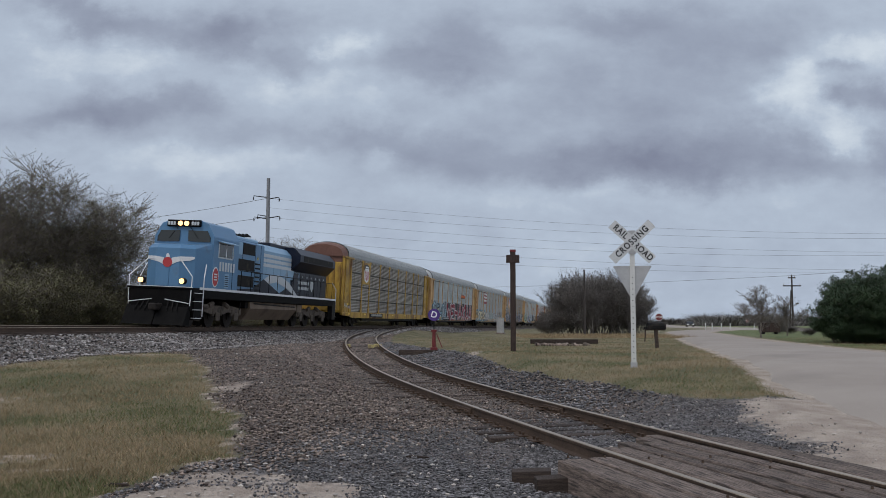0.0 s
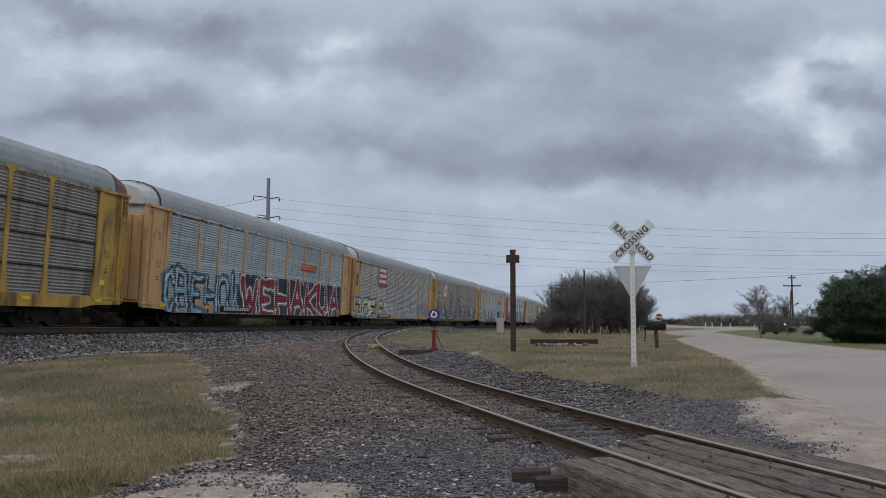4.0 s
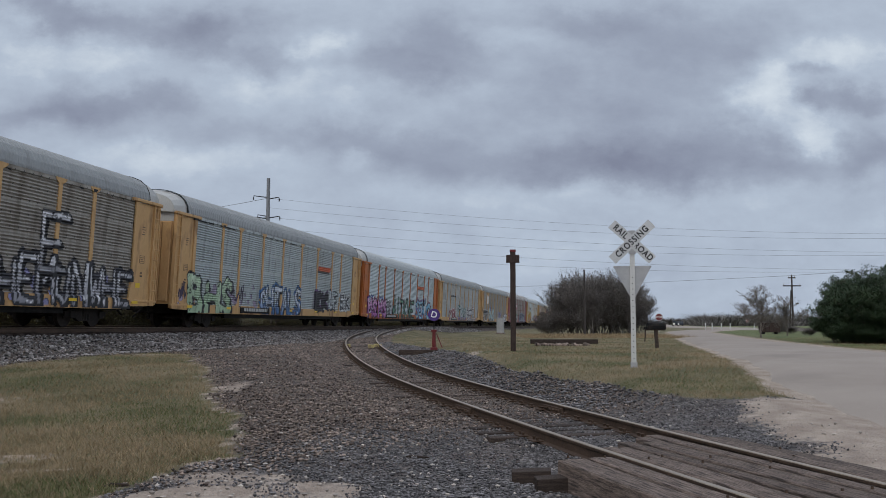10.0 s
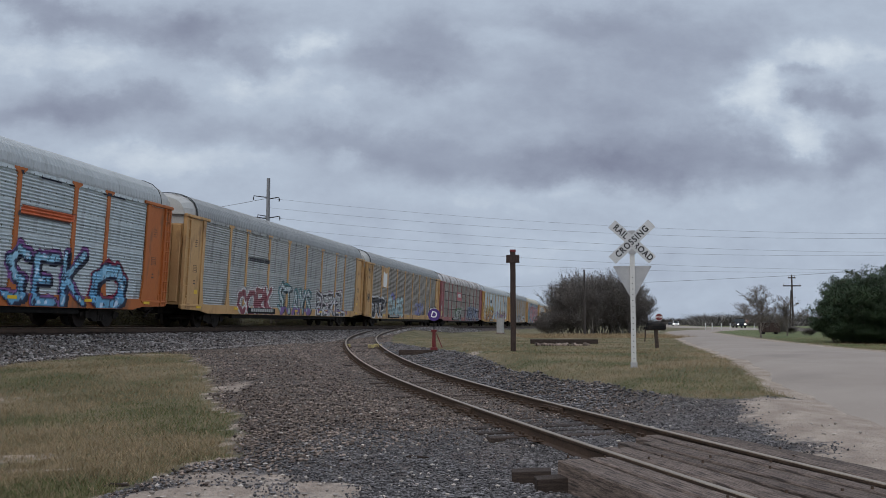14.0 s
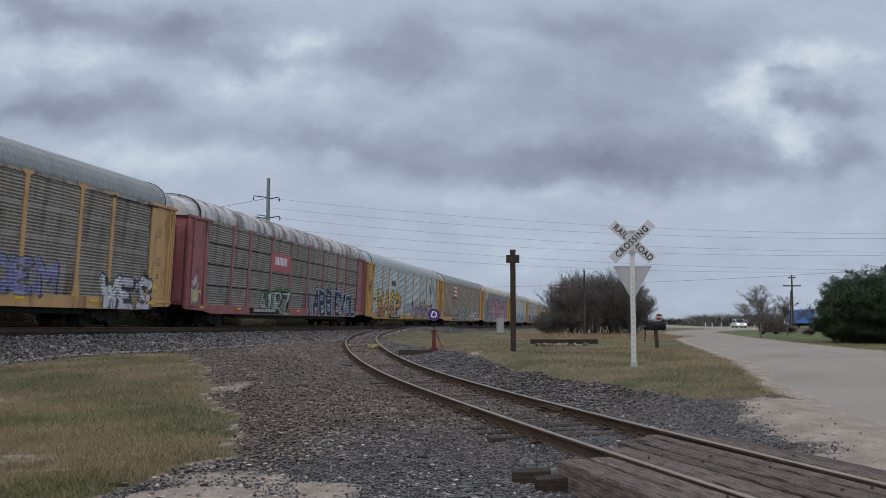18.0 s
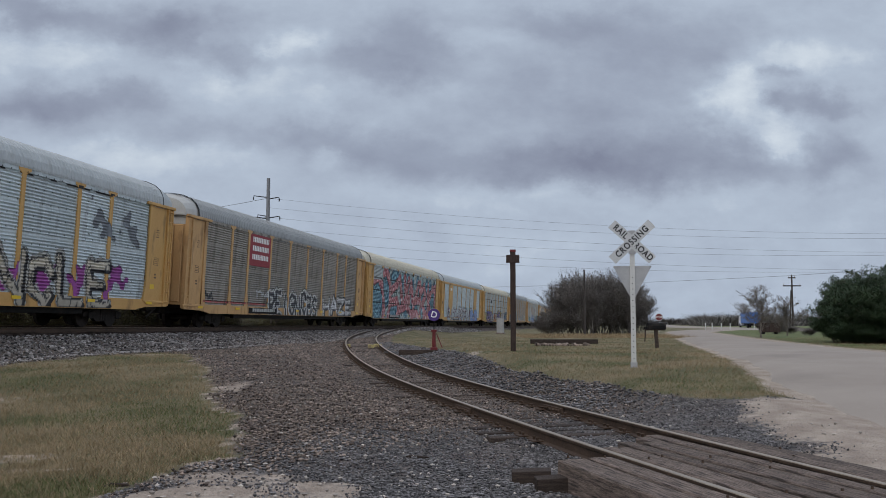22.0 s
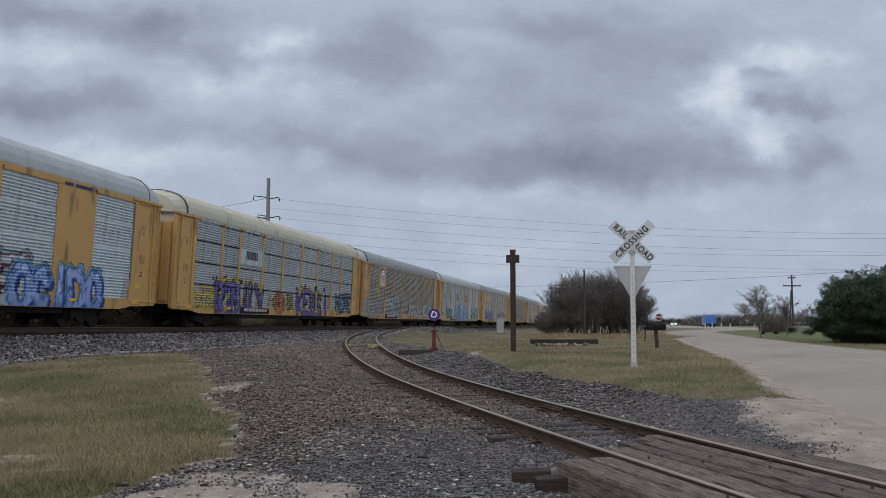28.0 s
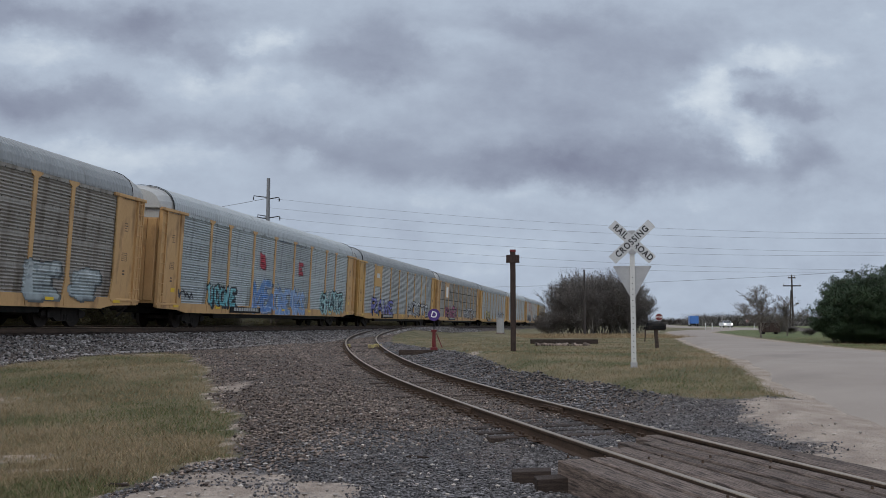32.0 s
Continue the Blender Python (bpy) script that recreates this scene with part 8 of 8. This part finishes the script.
# ---- cloud deck: a plain, glowing backdrop of sky that drifts ----
def cloud_mat():
    m = bpy.data.materials.new("cloud_deck")
    m.use_nodes = True
    n, l = m.node_tree.nodes, m.node_tree.links
    n.clear()
    out, em, co = n.new("ShaderNodeOutputMaterial"), n.new("ShaderNodeEmission"), n.new("ShaderNodeTexCoord")
    l.new(em.outputs[0], out.inputs[0])

    def math_(op, a, b=None, c=None):
        t = n.new("ShaderNodeMath")
        t.operation = op
        for s, v in zip(t.inputs, (a, b, c)):
            if v is None:
                continue
            if isinstance(v, (int, float)):
                s.default_value = v
            else:
                l.new(v, s)
        return t.outputs[0]
    sep = n.new("ShaderNodeSeparateXYZ")
    l.new(co.outputs["Object"], sep.inputs[0])
    # bearing and height as on a flat picture plane
    u0, v0 = math_("DIVIDE", sep.outputs[0], sep.outputs[1]), math_("DIVIDE", sep.outputs[2], sep.outputs[1])
    pack = n.new("ShaderNodeCombineXYZ")
    l.new(u0, pack.inputs[0]), l.new(v0, pack.inputs[1])

    def noise_of(scale, detail, sx=1.0, sy=1.6, rough=0.5, off=0.0):
        mp = n.new("ShaderNodeMapping")
        mp.inputs["Scale"].default_value = (sx, sy, 1)
        mp.inputs["Location"].default_value = (off, off * 0.7, 0)
        l.new(pack.outputs[0], mp.inputs[0])
        t = n.new("ShaderNodeTexNoise")
        t.inputs["Scale"].default_value, t.inputs["Detail"].default_value, t.inputs["Roughness"].default_value = scale, detail, rough
        l.new(mp.outputs[0], t.inputs["Vector"])
        return t
    warp = noise_of(6.5, 9, 1, 1.25, 0.6)
    sw = n.new("ShaderNodeSeparateColor")
    l.new(warp.outputs["Color"], sw.inputs[0])
    u = math_("ADD", u0, math_("MULTIPLY", math_("SUBTRACT", sw.outputs[0], 0.5), 0.19))
    v = math_("ADD", v0, math_("MULTIPLY", math_("SUBTRACT", sw.outputs[1], 0.5), 0.13))
    total = None
    # x, y, half width, half height, weight (dark positive)
    for cx, cy, rx, ry, w in CLOUDS:
        uu = math_("DIVIDE", math_("SUBTRACT", u, (cx - 784) / 1572.0), rx / 1572.0)
        vv = math_("DIVIDE", math_("SUBTRACT", v, (572 - cy) / 1572.0), ry / 1572.0)
        r2 = math_("ADD", math_("MULTIPLY", uu, uu), math_("MULTIPLY", vv, vv))
        gsn = math_("MULTIPLY", math_("POWER", 2.718, math_("MULTIPLY", math_("POWER", r2, 1.35), -1.0)), w)
        total = gsn if total is None else math_("ADD", total, gsn)
    fine = math_("MULTIPLY", math_("SUBTRACT", noise_of(12, 10, 1, 1.6, 0.6, 3.1).outputs[0], 0.5), 0.3)
    big = math_("MULTIPLY", math_("SUBTRACT", noise_of(4.5, 4, 1, 1.5, 0.5, 1.7).outputs[0], 0.5), 0.2)
    wisp = math_("MULTIPLY", math_("SUBTRACT", noise_of(26, 8, 1, 1.9, 0.62, 5.3).outputs[0], 0.5), 0.14)
    total = math_("ADD", math_("ADD", math_("ADD", total, wisp), fine), math_("ADD", big, 0.245))
    ramp = n.new("ShaderNodeValToRGB")
    e = ramp.color_ramp.elements
    e[0].position, e[0].color = 0.0, (0.64, 0.71, 0.78, 1)
    e[1].position, e[1].color = 1.0, (0.15, 0.17, 0.23, 1)
    for p, c in ((0.2, (0.425, 0.495, 0.6, 1)), (0.45, (0.305, 0.35, 0.445, 1)), (0.72, (0.21, 0.235, 0.32, 1))):
        k = e.new(p)
        k.color = c
    l.new(total, ramp.inputs[0])
    l.new(ramp.outputs[0], em.inputs[0])
    em.inputs[1].default_value = 1.04
    return m


CLOUDS = (
    (395, 58, 115, 46, 0.3), (285, 18, 240, 40, 0.17), (535, 90, 58, 26, 0.15), (115, 10, 120, 25, 0.15), (245, 178, 135, 38, 0.3), (115, 205, 140, 30, 0.15), (385, 238, 210, 30, 0.12),
    (745, 125, 105, 40, 0.2), (820, 60, 105, 75, 0.2), (675, 245, 150, 36, 0.14), (785, 275, 170, 42, 0.14), (1105, 165, 235, 125, 0.2), (1255, 258, 185, 55, 0.27), (1145, 300, 190, 45, 0.2),
    (1005, 295, 160, 45, 0.16), (1095, 8, 140, 34, 0.2), (1335, 55, 180, 55, 0.14), (1485, 305, 180, 36, 0.15), (1590, 185, 75, 30, 0.28), (1507, 136, 36, 15, 0.18), (1487, 190, 34, 15, 0.2),
    (1600, 275, 65, 45, 0.18), (175, 80, 165, 35, -0.135), (505, 140, 125, 35, -0.095), (617, 62, 45, 36, -0.149), (480, 70, 26, 20, -0.081), (645, 180, 65, 22, -0.068), (875, 142, 52, 30, -0.095),
    (927, 40, 62, 26, -0.095), (1405, 150, 62, 46, -0.24), (1440, 215, 50, 40, -0.14), (1497, 242, 62, 30, -0.19), (1545, 90, 95, 40, -0.18), (665, 287, 42, 18, -0.135), (395, 300, 150, 30, -0.095), (1005, 355, 420, 28, -0.054),
)
verts, faces = [], []
na, ne = 48, 22
for j in range(ne + 1):
    el = radians(-1.6 + 44 * j / ne)
    for i in range(na + 1):
        az = radians(-62 + 124 * i / na)
        verts.append((2850 * math.sin(az) * math.cos(el), 2850 * math.cos(az) * math.cos(el), 2850 * math.sin(el)))
for j in range(ne):
    for i in range(na):
        a = j * (na + 1) + i
        faces.append((a, a + na + 1, a + na + 2, a + 1))
clouds = tagged(mesh_part("backdrop_sky", raw_mesh("backdrop_sky", verts, faces, True), cloud_mat()), "grey-blue overcast sky with drifting dark clouds", "sky", kind="structure")


# ---- road traffic ----
def road_vehicle(label, body_mat, suv=True, lights=True):
    c = tagged(empty("road_car"), label, "car", "cars on the highway")
    h = 1.75 if suv else 1.45
    bm = bmesh.new()
    prism(bm, [(-2.3, 0.35), (2.3, 0.35), (2.35, 0.85), (1.2, 1.0), (-2.3, 1.05)], -0.92, 0.92)
    bmesh.ops.bevel(bm, geom=bm.edges[:], offset=0.06, segments=2, affect="EDGES")
    body = part("body", bm, body_mat, c)
    bm = bmesh.new()
    prism(bm, [(-2.2 if suv else -1.7, 1.0), (1.3, 0.98), (0.6, h), (-1.9 if suv else -1.1, h)], -0.8, 0.8)
    bmesh.ops.bevel(bm, geom=bm.edges[:], offset=0.06, segments=2, affect="EDGES")
    part("cabin", bm, body_mat, c)
    part("windscreen", fresh(prism, [(1.22, 1.06), (1.3, 1.06), (0.68, h - 0.06), (0.62, h - 0.1)], -0.7, 0.7), L_GLASS, c)
    for s in (-1, 1):
        part("side_glass", fresh(prism, [(-1.8 if suv else -1.3, 1.08), (1.05, 1.08), (0.5, h - 0.1), (-1.7 if suv else -1.0, h - 0.1)], s * 0.79, s * 0.81), L_GLASS, c)
        for x in (-1.45, 1.45):
            bm = bmesh.new()
            rod(bm, (0, -0.11, 0), (0, 0.11, 0), 0.34, n=16)
            wh = part("wheel", bm, M_BLACK, c)
            wh.location = (x, s * 0.8, 0.34)
        bm = bmesh.new()
        box(bm, 2.28, s * 0.5, 0.66, 2.37, s * 0.82, 0.8, 0.01)
        part("headlight", bm, C_LAMP if lights else M_REFLECT, c, "headlight")
    return c


C_LAMP = plain("car_lamp", (1.0, 0.95, 0.85), 0.3, 0, 5.0)
C_DARK = plain("dark_car_paint", (0.02, 0.025, 0.035), 0.25)
C_WHITE = plain("white_car_paint", (0.7, 0.71, 0.72), 0.3)
C_BLUE = plain("blue_truck_paint", (0.05, 0.16, 0.45), 0.35)
car_a = road_vehicle("dark sedan on the highway", C_DARK, False)
car_b = road_vehicle("dark sport utility car with lit lamps", C_DARK, True)
car_c = road_vehicle("white sport utility car with lit lamps", C_WHITE, True)
car_d = road_vehicle("white sedan with lit lamps", C_WHITE, False)
car_e = road_vehicle("dark car driving away", C_DARK, True, False)
truck_f = tagged(empty("box_truck"), "blue box truck driving away", "truck", "cars on the highway")
part("cargo_box", fresh(box, -4.5, -1.2, 0.9, 1.6, 1.2, 3.1, 0.04), C_BLUE, truck_f)
part("cab", fresh(prism, [(1.7, 0.5), (4.0, 0.5), (4.0, 1.4), (3.3, 2.4), (1.7, 2.5)], -1.05, 1.05), C_WHITE, truck_f)
part("chassis", fresh(box, -4.4, -0.5, 0.5, 3.6, 0.5, 0.9), M_BLACK, truck_f)
for x in (-3.2, 3.0):
    for s in (-1, 1):
        bm = bmesh.new()
        rod(bm, (0, -0.14, 0), (0, 0.14, 0), 0.46, n=16)
        part("wheel", bm, M_BLACK, truck_f).location = (x, s * 0.95, 0.46)


def highway_pose(y, lane, away):
    """On the highway at northing y."""
    x, x2 = np.interp(y, HWY_Y, HWY_X), np.interp(y + 2, HWY_Y, HWY_X)
    a = math.atan2(x2 - x, 2.0)
    z = 1.6 + np.interp(y, (-30, 0, 9, 14, 20, 24, 40, 110, 300, 900), (-1.6, -1.56, -1.46, -1.25, -0.98, -0.93, -0.98, -1.02, -1.2, -1.5)) + 0.11
    return pose(x + lane * math.cos(a), y - lane * math.sin(a), z, 0, 0, 90 - math.degrees(a) + (0 if away else 180))


def train_pose(s, car=True):
    if car:
        s += 0.43 - 0.036 * max(0.0, -12.0 - s)
    x, y, z, a = main_at(s)
    return pose(x, y, z, 0, 0, 90 - math.degrees(a)) @ pose(0, 0, 0, LEAN)


def passed(t):
    """How many car lengths have gone by."""
    return ((-3.3596e-6 * t + 7.17067e-4) * t + 0.47669) * t - 0.20372


PITCH = 28.6


def motions():
    times = [k * 1.0 for k in range(33)]
    for i, car in enumerate(train):
        walk(car, [(t, train_pose(PITCH * (i + 0.5 - passed(t)))) for t in times])
    walk(loco, [(t, train_pose(-11.35 - PITCH * passed(t), False)) for t in times])
    # wheels roll while the engine is near
    for w, k in loco_wheels:
        rows, t, angle = [], 0.0, 0.0
        while t < 3.2:
            rows.append((t, pose(k, 0, 0.53, 0, -angle, 0)))
            angle += math.degrees(PITCH * (passed(t + 1 / 30) - passed(t)) / 0.53)
            t += 1 / 30
        rows.append((32.0, rows[-1][1]))
        walk(w, rows)
    # the deck of cloud drifts slowly
    for ob in (clouds,):
        walk(ob, [(t, pose(0, 0, 1.6, 0, 0, 5.0 * t / 32.0)) for t in (0.0, 8.0, 16.0, 24.0, 32.0)])

    def drive(ob, y_of, lane, away):
        walk(ob, [(t, highway_pose(y_of(t), lane, away)) for t in times])
    drive(car_a, lambda t: max(-50, 238 - 24 * t), 0.0, False)
    drive(car_b, lambda t: max(-50, 200 - 27.5 * (t - 13)), 0.0, False)
    drive(car_c, lambda t: max(-50, 200 - 27.5 * (t - 17)), 0.0, False)
    drive(car_d, lambda t: max(-50, 195 - 27.5 * (t - 31.6)), 0.0, False)
    drive(car_e, lambda t: 205 + 27 * (t - 6), 3.6, True)
    drive(truck_f, lambda t: 180 + 8.3 * (t - 22), 3.6, True)


motions()
